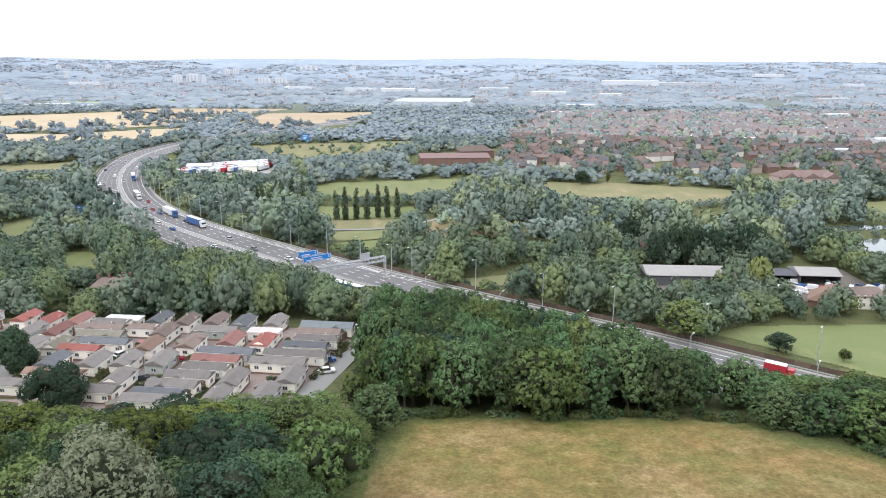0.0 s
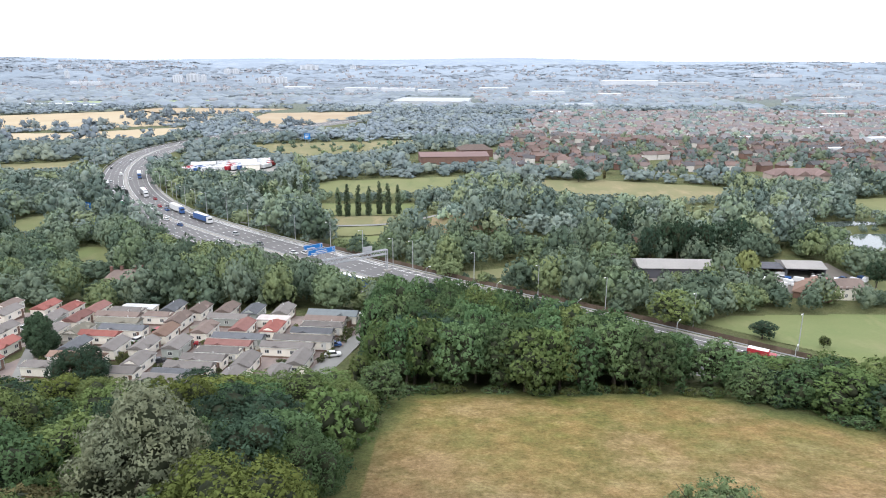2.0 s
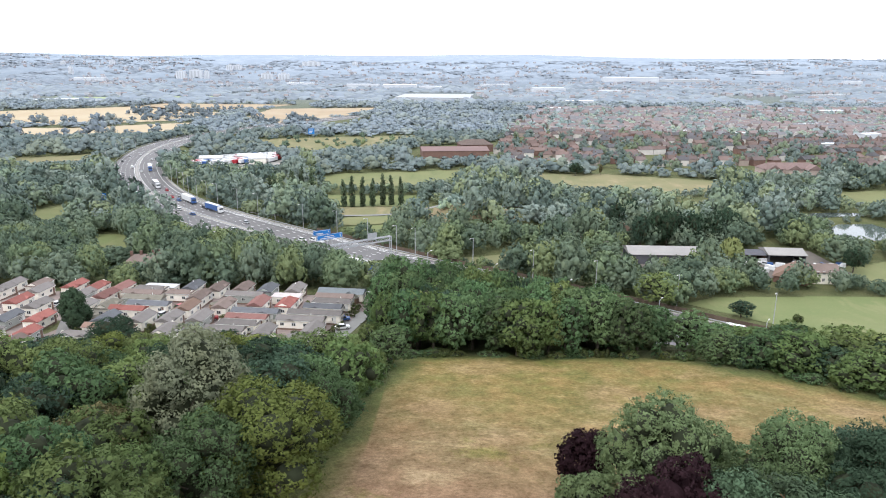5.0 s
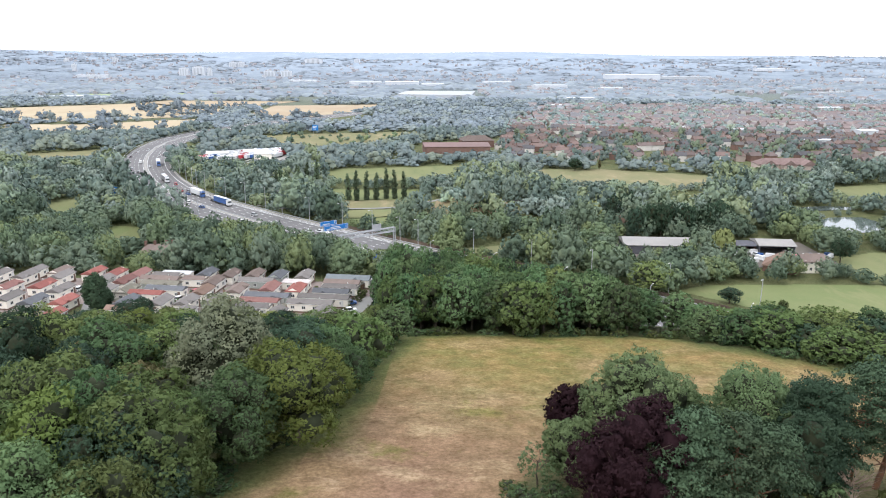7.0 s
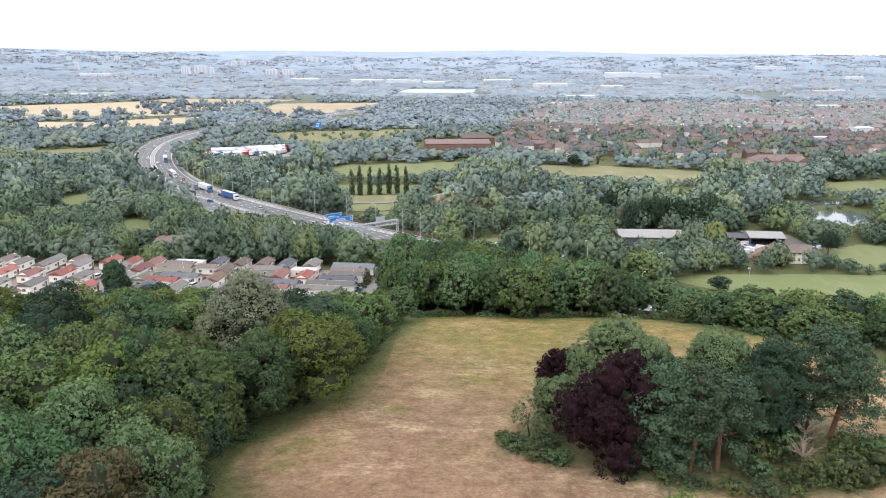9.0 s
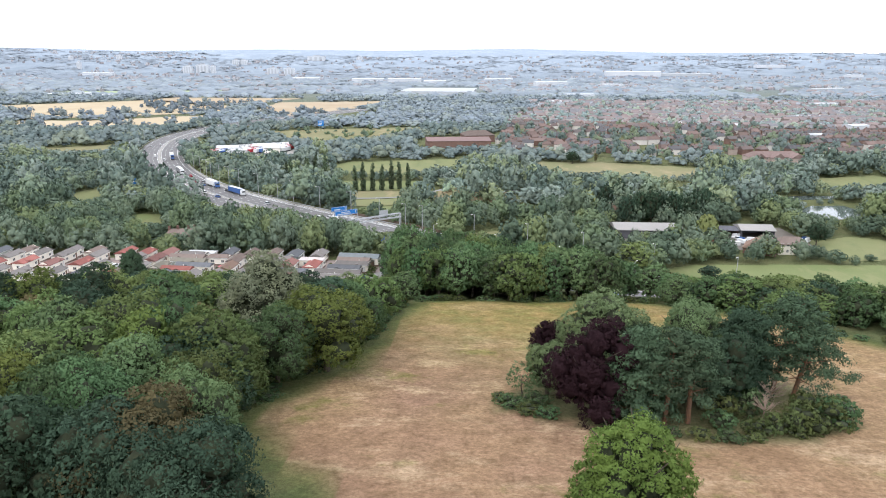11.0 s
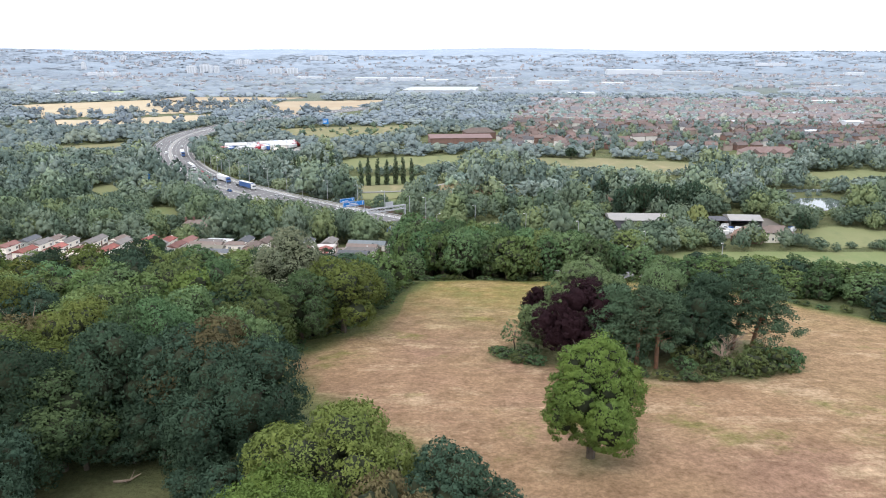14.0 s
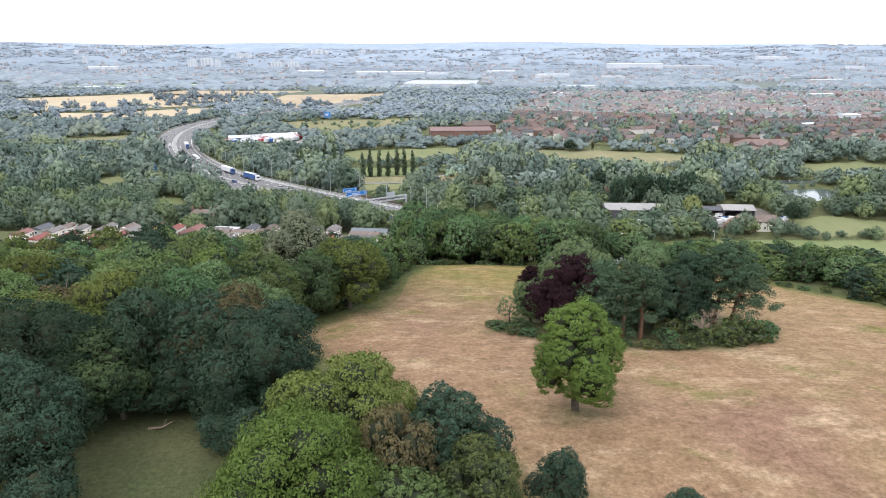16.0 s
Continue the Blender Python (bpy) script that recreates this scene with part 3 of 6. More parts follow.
def canopy(x, y):
    """How high the crowns of the block stand: fitted to their outline from two camera positions."""
    a = 81.7 - (y + 0.4) * np.interp(x / (y + 0.4), [-0.02, 0.06, 0.12, 0.175, 0.26, 0.35, 0.45], [0.334, 0.342, 0.356, 0.373, 0.396, 0.423, 0.45])
    c = 82.1 - (y + 38.5) * np.interp(x / (y + 38.5), [-0.05, 0.0, 0.083, 0.167, 0.252, 0.331], [0.274, 0.2725, 0.276, 0.293, 0.314, 0.34])
    return min(a, c, land1(x, y) + 13.0 + 0.075 * (y - 120)) - land1(x, y)


plant(RNG, scatter(RNG, BLOCK, 7.0), ["ash", "oak", "ash", "ash", "dark", "ash"], 18.5, 22, 5.2, MID, "trees between field and motorway", sink=0.6, ceiling=lambda x, y: 1.08 * canopy(x, y))
HEDGE = [(56, 116), (64, 106), (76, 98), (88, 82), (97, 62), (108, 38), (128, 4), (150, 0), (140, 40), (118, 82), (104, 110), (90, 130), (68, 146)]
plant(RNG, scatter(RNG, HEDGE, 7.8), ["ash", "oak", "dark", "ash", "oak"], 7.4, 10, 5.4, MID, "trees of the field hedge", sink=2.0, keep=lambda x, y: road_distance(x, y) > ROAD_W / 2 + 4)
BELT = [(-18, 186), (-16, 210), (-34, 232), (-60, 250), (-90, 268), (-120, 292), (-150, 320), (-200, 300), (-190, 215), (-130, 203), (-70, 196)]
plant(RNG, [(-17.5, 128), (-16, 136), (-18, 144), (-16, 152), (-18.5, 160), (-16.5, 168), (-18, 176), (-13, 131), (-12, 141)], ["dark", "ash", "dark", "oak"], 8.5, 11.5, 4.2, MID, "trees between field and motorway", sink=1.5)


def belt_top(x, y):
    """The belt behind the park homes stays below the sight line to the motorway."""
    top = 81.7 - (y + 0.4) * np.interp(x / y, [-0.62, -0.53, -0.44, -0.377, -0.293, -0.2, -0.134, -0.08], [0.225, 0.2325, 0.245, 0.2575, 0.2746, 0.296, 0.322, 0.335])
    if -0.575 < x / y < -0.455 and y < 238:          # the farmhouse shows over the trees
        top = min(top, 3.5 + 78.2 * (1 - y / 238))
    if -0.64 < x / y < -0.52:                        # and so does the paddock
        top = min(top, 81.7 * (1 - y / 275))
    return top - land1(x, y)


BELT_FRONT = [(-20, 192), (-20, 206), (-34, 232), (-60, 246), (-90, 252), (-170, 262), (-190, 215), (-130, 203), (-70, 197)]

# ---------- the clump of trees in the field, and the lone tree ----------
def needle_tree(name, seed, x, y, h, r, label, pads, bare, lean=0.0, mat="pine"):
    """A pine: bare stem, limbs that end in flat pads of needles."""
    rng = np.random.default_rng(seed)
    C, R = [], []
    bm = bmesh.new()
    tube(bm, (0, 0, -0.5), (lean * 0.4, 0, h * 0.5), 0.38, 0.3, 8)
    tube(bm, (lean * 0.4, 0, h * 0.5), (lean, 0.2, h * 0.92), 0.3, 0.1, 8)
    for i in range(pads):
        f = bare + (1 - bare) * (i + rng.uniform(0, 0.8)) / pads
        a = i * 2.399 + rng.uniform(-0.3, 0.3)
        reach = r * (1.05 - 0.75 * ((f - bare) / (1 - bare)) ** 1.6) * rng.uniform(0.45, 1.0)
        e = Vector((lean * f + math.cos(a) * reach, math.sin(a) * reach, h * f + rng.uniform(-0.2, 0.5)))
        tube(bm, (lean * f, 0, h * f - 0.6), e, 0.1, 0.03, 5)
        for _ in range(4):
            C.append((e.x + rng.normal() * 0.8, e.y + rng.normal() * 0.8, e.z + rng.normal() * 0.3)); R.append(rng.uniform(0.8, 1.5))
    V, F, N = leaf_cloud(rng, C, R, 90, 0.2, 0.6, 0.5)
    root = new(name)
    root.matrix_world = Matrix.Translation((x, y, land1(x, y)))
    part("trunk", bm, M["pine_bark"], root)
    new("crown", mesh_from("crown", V, F, [M[mat]], True, None, N)).parent = root
    return tagged(root, label, "tree")


def own_tree(name, seed, x, y, h, r, kind, label, n, per, size, clump, z0, shape="round", trunk_r=0.3, lean=0.0, squash=0.8, core=True, lumps=4):
    root = new(name)
    root.matrix_world = Matrix.Translation((x, y, land1(x, y)))
    new("trunk", trunk_mesh("trunk", seed, h, trunk_r, h * 0.62, 7, r * 0.8, M["bark"], lean)).parent = root
    new("crown", crown_mesh("crown", seed, M[kind], int(n * 2.4), int(per * 0.42), size, r - clump * 0.3, (h - z0) / 2 - clump * 0.15, z0, clump * 0.60, shape, core, squash, lumps, 14)).parent = root
    return tagged(root, label, "tree")


own_tree("lone_tree", 41, 15.9, -9.0, 16.0, 5.05, "lime", "lone bright green lime tree in the dry hay field", 150, 250, 0.16, 1.25, -1.7, "cone", 0.42, squash=0.55)
own_tree("copper_beech", 42, 20.0, 28.0, 14.0, 6.0, "copper", "dark purple copper beech reaching to the ground", 110, 190, 0.19, 1.2, -1.6)
own_tree("copper_beech", 43, 16.8, 47.0, 10.8, 3.3, "copper", "smaller purple copper beech behind the birch", 60, 120, 0.27, 1.1, -0.8)
own_tree("birch_tree", 44, 23.8, 41.0, 16.8, 7.6, "birch", "tall light green poplar above the copper beech", 190, 190, 0.17, 1.2, -1.2, "egg")
own_tree("birch_tree", 45, 36.6, 38.8, 15.4, 6.0, "birch", "tall soft green tree inside the clump", 150, 190, 0.17, 1.25, -1.2, "egg")
own_tree("birch_tree", 46, 15.2, 37.5, 9.0, 3.4, "birch", "young light green tree at the clump's edge", 60, 120, 0.22, 1.0, -0.4)
own_tree("thicket_tree", 61, 40.5, 33.5, 11.5, 4.6, "dark", "dark green tree inside the clump", 80, 150, 0.2, 1.2, -1.0)
own_tree("thicket_tree", 62, 32.5, 33.0, 12.0, 4.4, "ash", "green tree behind the pines", 80, 150, 0.2, 1.2, -1.0)
own_tree("thicket_tree", 63, 29.5, 45.5, 12.0, 5.0, "ash", "green tree behind the tall birch", 80, 150, 0.2, 1.2, -1.0)
own_tree("thicket_tree", 64, 46.5, 43.0, 12.4, 4.8, "dark", "dark green tree behind the old pine", 80, 150, 0.2, 1.2, -1.0)
own_tree("sapling", 47, 11.2, 36.0, 6.0, 2.6, "birch", "thin open sapling with few leaves", 26, 34, 0.19, 0.7, 0.8, core=False, trunk_r=0.12)
needle_tree("pine_tree", 48, 29.6, 25.5, 13.0, 4.6, "blue-green pine with bare reddish stem", 25, 0.46, 0.5)
needle_tree("pine_tree", 49, 33.0, 26.0, 12.8, 4.4, "dark pine with bare reddish stem", 24, 0.40, -0.4)
needle_tree("pine_tree", 50, 26.0, 26.8, 13.0, 4.3, "blue-green pine beside the copper beech", 84, 0.05, 0.2)
needle_tree("pine_tree", 51, 44.6, 37.5, 13.6, 4.6, "dense dark conifer inside the clump", 76, 0.08, 0.2, "dark")
needle_tree("pine_tree", 52, 50.0, 38.5, 15.2, 6.0, "leaning old pine with bare split trunk", 44, 0.46, 2.2)
needle_tree("pine_tree", 53, 52.5, 37.0, 11.5, 5.4, "drooping dark pine at the clump's edge", 34, 0.28, 2.6)


def dead_tree(x, y, h, seed, label):
    rng = np.random.default_rng(seed)
    bm = bmesh.new()
    tube(bm, (0, 0, -0.3), (0, 0, h * 0.4), 0.14, 0.1)
    for i in range(26):
        a = rng.uniform(0, 6.28); z = h * rng.uniform(0.15, 0.45); L = h * rng.uniform(0.3, 0.55)
        s = Vector((0, 0, z)); e = s + Vector((math.cos(a) * L * 0.7, math.sin(a) * L * 0.7, L * rng.uniform(0.3, 0.9)))
        tube(bm, s, e, 0.07, 0.02, 4)
        for _ in range(3):
            f = rng.uniform(0.35, 0.9); q = s.lerp(e, f); b2 = a + rng.normal() * 0.8
            tube(bm, q, q + Vector((math.cos(b2) * L * 0.35, math.sin(b2) * L * 0.35, L * rng.uniform(0.1, 0.4))), 0.035, 0.012, 4)
    ob = part("dead_tree", bm, M["dead"])
    ob.matrix_world = Matrix.Translation((x, y, land1(x, y)))
    return tagged(ob, label, "dead tree")


dead_tree(43.5, 26.5, 5.0, 3, "bare pale dead tree beside the pines")
dead_tree(47.0, 33.0, 6.0, 4, "split grey dead trunk with bare branches")
dead_tree(-3.8, -29.0, 7.0, 5, "bare brown dead brush among green bushes")
dead_tree(-2.2, -31.0, 6.0, 6, "bare brown dead brush among green bushes")
dead_tree(-58.0, 9.0, 15.5, 7, "bare grey branches rising from the wood")

SCRUB = [crown_mesh("bush", 700 + j, M["scrub"], 34, 26, 0.15, 1.6, 0.9, -0.2, 0.36, core=True, lumps=5, lobes=6) for j in range(3)]
SCRUB_DARK = [crown_mesh("bush", 710 + j, M["ash"], 34, 26, 0.15, 1.6, 0.9, -0.2, 0.36, core=True, lumps=5, lobes=6) for j in range(2)]


def bush(x, y, s, h, bank, label, group="", i=0, turn=0.0):
    ob = new("bush", bank[i % len(bank)])
    ob.matrix_world = Matrix.Translation((x, y, land1(x, y))) @ Matrix.Rotation(turn, 4, "Z") @ Matrix.Diagonal((s, s, h, 1))
    return tagged(ob, label, "bush", group)


rng_b = np.random.default_rng(21)
for x, y, s, h in [(9, 32, 1.3, 0.9), (11.5, 29.5, 1.3, 0.7), (14, 28, 1.2, 0.7), (13, 33, 1.3, 1.0), (8, 35, 0.9, 0.6), (33, 20.5, 1.1, 0.7), (36.5, 20, 1.2, 0.7), (37, 24.5, 1.4, 1.3), (41, 22.5, 1.3, 1.2), (44, 23, 1.3, 1.5), (47, 24, 1.9, 2.1), (50.5, 24, 1.9, 1.9), (53.5, 26, 1.9, 2.0), (51, 29, 1.7, 1.9), (55.5, 30, 1.5, 1.2), (43, 30, 1.6, 2.2), (39, 29, 1.5, 1.8), (29, 21.5, 1.0, 0.6), (26, 22.5, 1.0, 0.5), (22, 24, 1.0, 0.5), (58, 34, 1.3, 0.7), (40, 20.5, 1.0, 0.5), (46, 21.5, 1.0, 0.6)]:
    bush(x, y, s, h, SCRUB if rng_b.random() < 0.6 else SCRUB_DARK, "rough green bramble bush under the field clump", "bushes under the clump", int(rng_b.integers(6)), float(rng_b.uniform(0, 6)))
# low growth along the feet of the woods
for i in range(70):
    f = rng_b.uniform(0, 1)
    x, y = np.interp(f, [0, 0.55, 0.7, 1], [-9, 50, 74, 100]), np.interp(f, [0, 0.55, 0.7, 1], [117.5, 118, 96, 50])
    bush(x + rng_b.normal() * 0.6, y + rng_b.normal() * 0.6 + 0.5, rng_b.uniform(0.6, 1.5), rng_b.uniform(0.4, 1.1), SCRUB if rng_b.random() < 0.5 else SCRUB_DARK, "low bramble bush along the field border", "field border bushes", i, i * 1.3)
for i in range(46):
    f = i / 45
    x, y = np.interp(f, [0, .25, .5, .65, .8, 1], [-12.5, -15, -19, -27, -30, -25]), np.interp(f, [0, .25, .5, .65, .8, 1], [112, 85, 55, 42, 26, 8])
    bush(x - 0.8 + rng_b.normal() * 0.7, y + rng_b.normal() * 0.8, rng_b.uniform(0.7, 1.6), rng_b.uniform(0.4, 1.2), SCRUB if rng_b.random() < 0.5 else SCRUB_DARK, "low bramble bush along the wood edge", "wood edge bushes", i, i * 1.7)
# fallen branch in the clearing
bm = bmesh.new()
tube(bm, (-1.2, 0, 0.2), (0.4, 0.1, 0.35), 0.16, 0.12); tube(bm, (0.4, 0.1, 0.35), (1.5, 0.5, 0.9), 0.12, 0.04); tube(bm, (0.0, 0, 0.3), (0.6, -0.9, 0.8), 0.09, 0.03); tube(bm, (0.5, 0.1, 0.4), (0.7, 0.9, 1.1), 0.07, 0.02)
log = part("fallen_branch", bm, M["dead"])
log.matrix_world = Matrix.Translation((-33.2, -15.5, land1(-33.2, -15.5)))
tagged(log, "dead fallen branch lying on the clearing's grass", "branch")

# ---------- fields of the valley ----------
def crop(name, a, b_, c, scale):
    m_, n_, l_, bs = node_material(name, 0.95, 0, 0.1)
    o = mix(n_, l_, ramp(n_, l_, noise_tex(n_, l_, scale, 4, 0.6), 0.38, 0.62), a, b_)
    o = mix(n_, l_, ramp(n_, l_, noise_tex(n_, l_, scale * 3.1, 5, 0.65, (1, 0.4, 1)), 0.52, 0.72), o, c)
    o = mix(n_, l_, 0.18, o, mix(n_, l_, noise_tex(n_, l_, 1.2, 4), tuple(v * 0.4 for v in a), tuple(v * 1.5 for v in a)))
    l_.new(o, bs.inputs["Base Color"])
    return m_


M["turf"] = crop("mown_turf", (0.148, 0.178, 0.076), (0.172, 0.190, 0.086), (0.225, 0.218, 0.112), 0.03)
M["meadow"] = crop("meadow", (0.165, 0.182, 0.085), (0.195, 0.195, 0.098), (0.120, 0.145, 0.070), 0.03)
M["rough"] = crop("rough_meadow", (0.215, 0.195, 0.108), (0.165, 0.172, 0.088), (0.290, 0.238, 0.145), 0.03)
M["wheat"] = crop("ripe_wheat", (0.406, 0.328, 0.218), (0.429, 0.359, 0.253), (0.367, 0.289, 0.193), 0.008)
M["wheat_b"] = crop("cut_wheat", (0.351, 0.273, 0.184), (0.39, 0.32, 0.227), (0.312, 0.25, 0.175), 0.008)
# crop colour with the paleness of haze mixed in
M["pale_crop"] = crop("hazed_crop", (0.275, 0.335, 0.203), (0.306, 0.358, 0.233), (0.344, 0.366, 0.255), 0.004)
M["dry"] = crop("dry_bank_grass", (0.20, 0.165, 0.095), (0.28, 0.205, 0.13), (0.14, 0.15, 0.07), 0.07)
FIELDS = [
    ("playing_field", [(83, 206), (96, 213), (140, 215), (220, 216), (236, 96), (157, 137), (117, 167)], "turf", "mown green playing field beside the motorway", 1),
    ("meadow_field", [(46, 480), (62, 498), (121, 497), (186, 471), (205, 440), (160, 421), (104, 419), (58, 440)], "rough", "dry yellow-green meadow with a lone tree", 0),
    ("meadow_field", [(-106, 468), (-82, 493), (20, 514), (22, 474), (-18, 442), (-70, 432), (-100, 445)], "meadow", "green grazing meadow behind the poplars", 0),
    ("pasture", [(-81, 404), (-16, 406), (-17, 372), (-74, 371)], "turf", "green pasture behind a row of poplars", 0),
    ("pasture", [(-74, 369), (-17, 370), (-30, 349), (-68, 343)], "rough", "dry pasture strip before the poplars", 0),
    ("pasture", [(-66, 340), (-28, 344), (-27, 326), (-62, 322)], "meadow", "green pasture strip beside the motorway", 0),
    ("pasture", [(-55, 318), (-30, 321), (-31, 303), (-50, 303)], "turf", "small green paddock beside the motorway", 0),
    ("scrub_meadow", [(-213, 710), (-178, 735), (-43, 775), (-38, 722), (-73, 653), (-138, 608), (-192, 658)], "rough", "rough meadow dotted with bushes", 0),
    ("wheat_field", [(-560, 830), (-470, 836), (-345, 930), (-316, 800), (-334, 766), (-500, 728)], "wheat", "ripe golden wheat field", 0),
    ("wheat_field", [(-760, 1090), (-560, 1260), (-346, 1090), (-340, 975), (-560, 850)], "wheat", "ripe golden wheat field with hedges", 0),
    ("wheat_field", [(-575, 1265), (-560, 1340), (-300, 1330), (-362, 1165), (-470, 1150)], "wheat_b", "pale cut wheat field", 0),
    ("wheat_field", [(-300, 946), (-318, 1205), (-108, 1265), (-165, 1060), (-176, 932), (-251, 894)], "wheat_b", "pale golden wheat field beside the woods", 0),
    ("pasture", [(-240, 352), (-226, 368), (-198, 336), (-213, 318)], "meadow", "green pasture beyond the motorway belt", 0),
    ("pasture", [(-180, 302), (-156, 298), (-141, 274), (-152, 266), (-166, 276)], "turf", "small green paddock among trees", 2),
    ("pasture", [(-380, 560), (-318, 596), (-292, 553), (-350, 522)], "rough", "dry rough pasture beside woods", 0),
    ("pasture", [(2, 262), (32, 270), (30, 256), (5, 250)], "rough", "small dry paddock beside the motorway", 0),
    ("pasture", [(235, 420), (300, 440), (330, 400), (243, 384)], "meadow", "pale green pasture beyond the lake", 0),
    ("pasture", [(150, 250), (190, 262), (240, 235), (168, 222)], "meadow", "green pasture beside the sheds", 2),
    ("dry_bank", [(-14, 318), (-6, 345), (12, 352), (32, 344), (36, 322), (22, 310), (2, 308)], "dry", "low bank of brown dry grass and scrub", 3),
    ("far_field", [(-900, 1560), (-520, 1640), (-420, 1560), (-800, 1480)], "pale_crop", "distant green field paled for haze", 0),
]
def uneven(poly, amp):
    """The same outline, grown unevenly by hedges and bushes."""
    out = []
    for (x1, y1), (x2, y2) in zip(poly, poly[1:] + poly[:1]):
        k_ = max(1, int(math.hypot(x2 - x1, y2 - y1) / 9))
        for j in range(k_):
            x, y = x1 + (x2 - x1) * j / k_, y1 + (y2 - y1) * j / k_
            out.append((x + amp * noise.noise(Vector((x / 14, y / 14, 2))), y + amp * noise.noise(Vector((x / 14, y / 14, 9)))))
    return out


for nm, poly, mt, lab, st in FIELDS:
    if nm != "playing_field":
        poly = uneven(poly, 5.0 if poly[0][1] < 800 else 9.0)
    sheet(nm, poly, M[mt], 0.12 if st else 0.25, st, lab, "field")
m, n, l, b = node_material("lake_water", 0.06, 0, 0.5)
b.inputs["Base Color"].default_value = (0.09, 0.11, 0.10, 1)
bump(n, l, b, noise_tex(n, l, 0.8, 3), 0.06, 0.1)
LAKE = [(184, 346), (190, 355), (198, 359), (214, 363), (232, 362), (230, 355), (212, 351), (196, 347)]
LAKE_NEAR = [(187, 313), (192, 322), (204, 333), (222, 334), (226, 316), (214, 300), (197, 298)]
sheet("water", LAKE, m, 0.2, 0, "still lake reflecting the white sky", "lake")
sheet("water", LAKE_NEAR, m, 0.2, 0, "still lake reflecting the white sky", "lake")
LANE = [(-110, 345), (-70, 341), (-28, 346), (20, 352), (60, 380)]
M["lane"] = plain("lane_tarmac", (0.24, 0.235, 0.22), (0.20, 0.2, 0.19), 0.1, 0.9)


def strip(name, pts, w, mat, dz, label, category="road"):
    e = resample(pts, 6.0)
    t_ = np.gradient(e, axis=0); t_ /= np.linalg.norm(t_, axis=1, keepdims=True)
    q = np.stack([-t_[:, 1], t_[:, 0]], 1)
    z = land(e[:, 0], e[:, 1]) + dz
    V = np.concatenate([np.column_stack([e - q * w / 2, z]), np.column_stack([e + q * w / 2, z])])
    r = np.arange(len(e) - 1); mm = len(e)
    return tagged(new(name, mesh_from(name, V, np.stack([r, r + 1, r + 1 + mm, r + mm], 1), [mat])), label, category, kind="structure")


strip("lane", LANE, 3.2, M["lane"], 0.4, "narrow grey lane past the poplars")
# this road's tarmac is lightened to paint the haze over it
strip("distant_road", [(150, 1180), (105, 1270), (86, 1420), (80, 1560), (100, 1760), (140, 2050), (120, 2300)], 22, plain("hazed_asphalt", (0.46, 0.47, 0.48), (0.42, 0.43, 0.45), 0.02, 0.9), 0.6, "distant grey road between trees, paled for haze")
strip("lane", [(-330, 395), (-262, 415), (-238, 405), (-222, 385)], 7, M["lane"], 0.4, "grey side road under the motorway belt")

# ---------- woods of the valley ----------
def small_crown(seed, lobes, n, per, size, clump, rx=4.6, rz=4.6):
    """A valley tree: a few rounded boughs with ragged leaves on them."""
    rng = np.random.default_rng(seed)
    B = billows(rng, lobes, rx, rz, 0.0)
    C, D = bough_leaves(rng, B, n)
    V, F, N = leaf_cloud(rng, C, clump * rng.uniform(0.6, 1.3, len(C)), per, size, 0.85, 0.4, faces=D, middle=B[:, :3].mean(0), rough=0.16)
    cv, cf = ICO[1]
    for bx, by, bz, br, bh in B:
        F = np.concatenate([F, cf + len(V)])
        V = np.concatenate([V, cv * np.array([br, br, bh]) * (0.62 if size < 0.8 else 0.95) * (1 + 0.1 * rng.normal(size=(len(cv), 1))) + np.array([bx, by, bz])])
        N = np.concatenate([N, cv])
    # normals lifted, most on far trees, for the soft contrast of haze
    return V, F, unit(N + np.array([0, 0, 0.25 if size < 0.8 else 0.8]))


SMALL = [small_crown(900 + i, 8, 48, 7, 0.74, 0.9) for i in range(6)]
TINY = [small_crown(920 + i, 5, 16, 4, 0.90, 1.1) for i in range(6)]
MEDIUM = [small_crown(910 + i, 10, 84, 9, 0.53, 0.75) for i in range(6)]


def dome(seed):
    """A far tree: a lumpy crown with few faces."""
    rng = np.random.default_rng(seed)
    cv, cf = ICO[1]
    V = cv * np.array([4.6, 4.6, 4.2]) * (1 + 0.13 * rng.normal(size=(len(cv), 1)))
    V[:, 2] += 2.2
    # normals almost upright: far crowns shade evenly, as haze would show them
    N = cv * 0.12 + np.array([0, 0, 0.9])
    return V, cf, N / np.linalg.norm(N, axis=1, keepdims=True)


DOME = [dome(960 + i) for i in range(6)]


def head_room(pts):
    """How high a tree may stand before it hides the open land behind it from the camera."""
    top = np.full(len(pts), 60.0)
    eye = np.array([0.0, -40.0])
    for k_ in np.linspace(1.26, 1.012, 22):
        q = eye + (pts - eye) * k_
        hit = np.zeros(len(pts), bool)
        for poly in SEEN:
            hit |= inside(poly, q[:, 0], q[:, 1])
        top[hit] = 82 * (1 - 1 / k_)
    return top


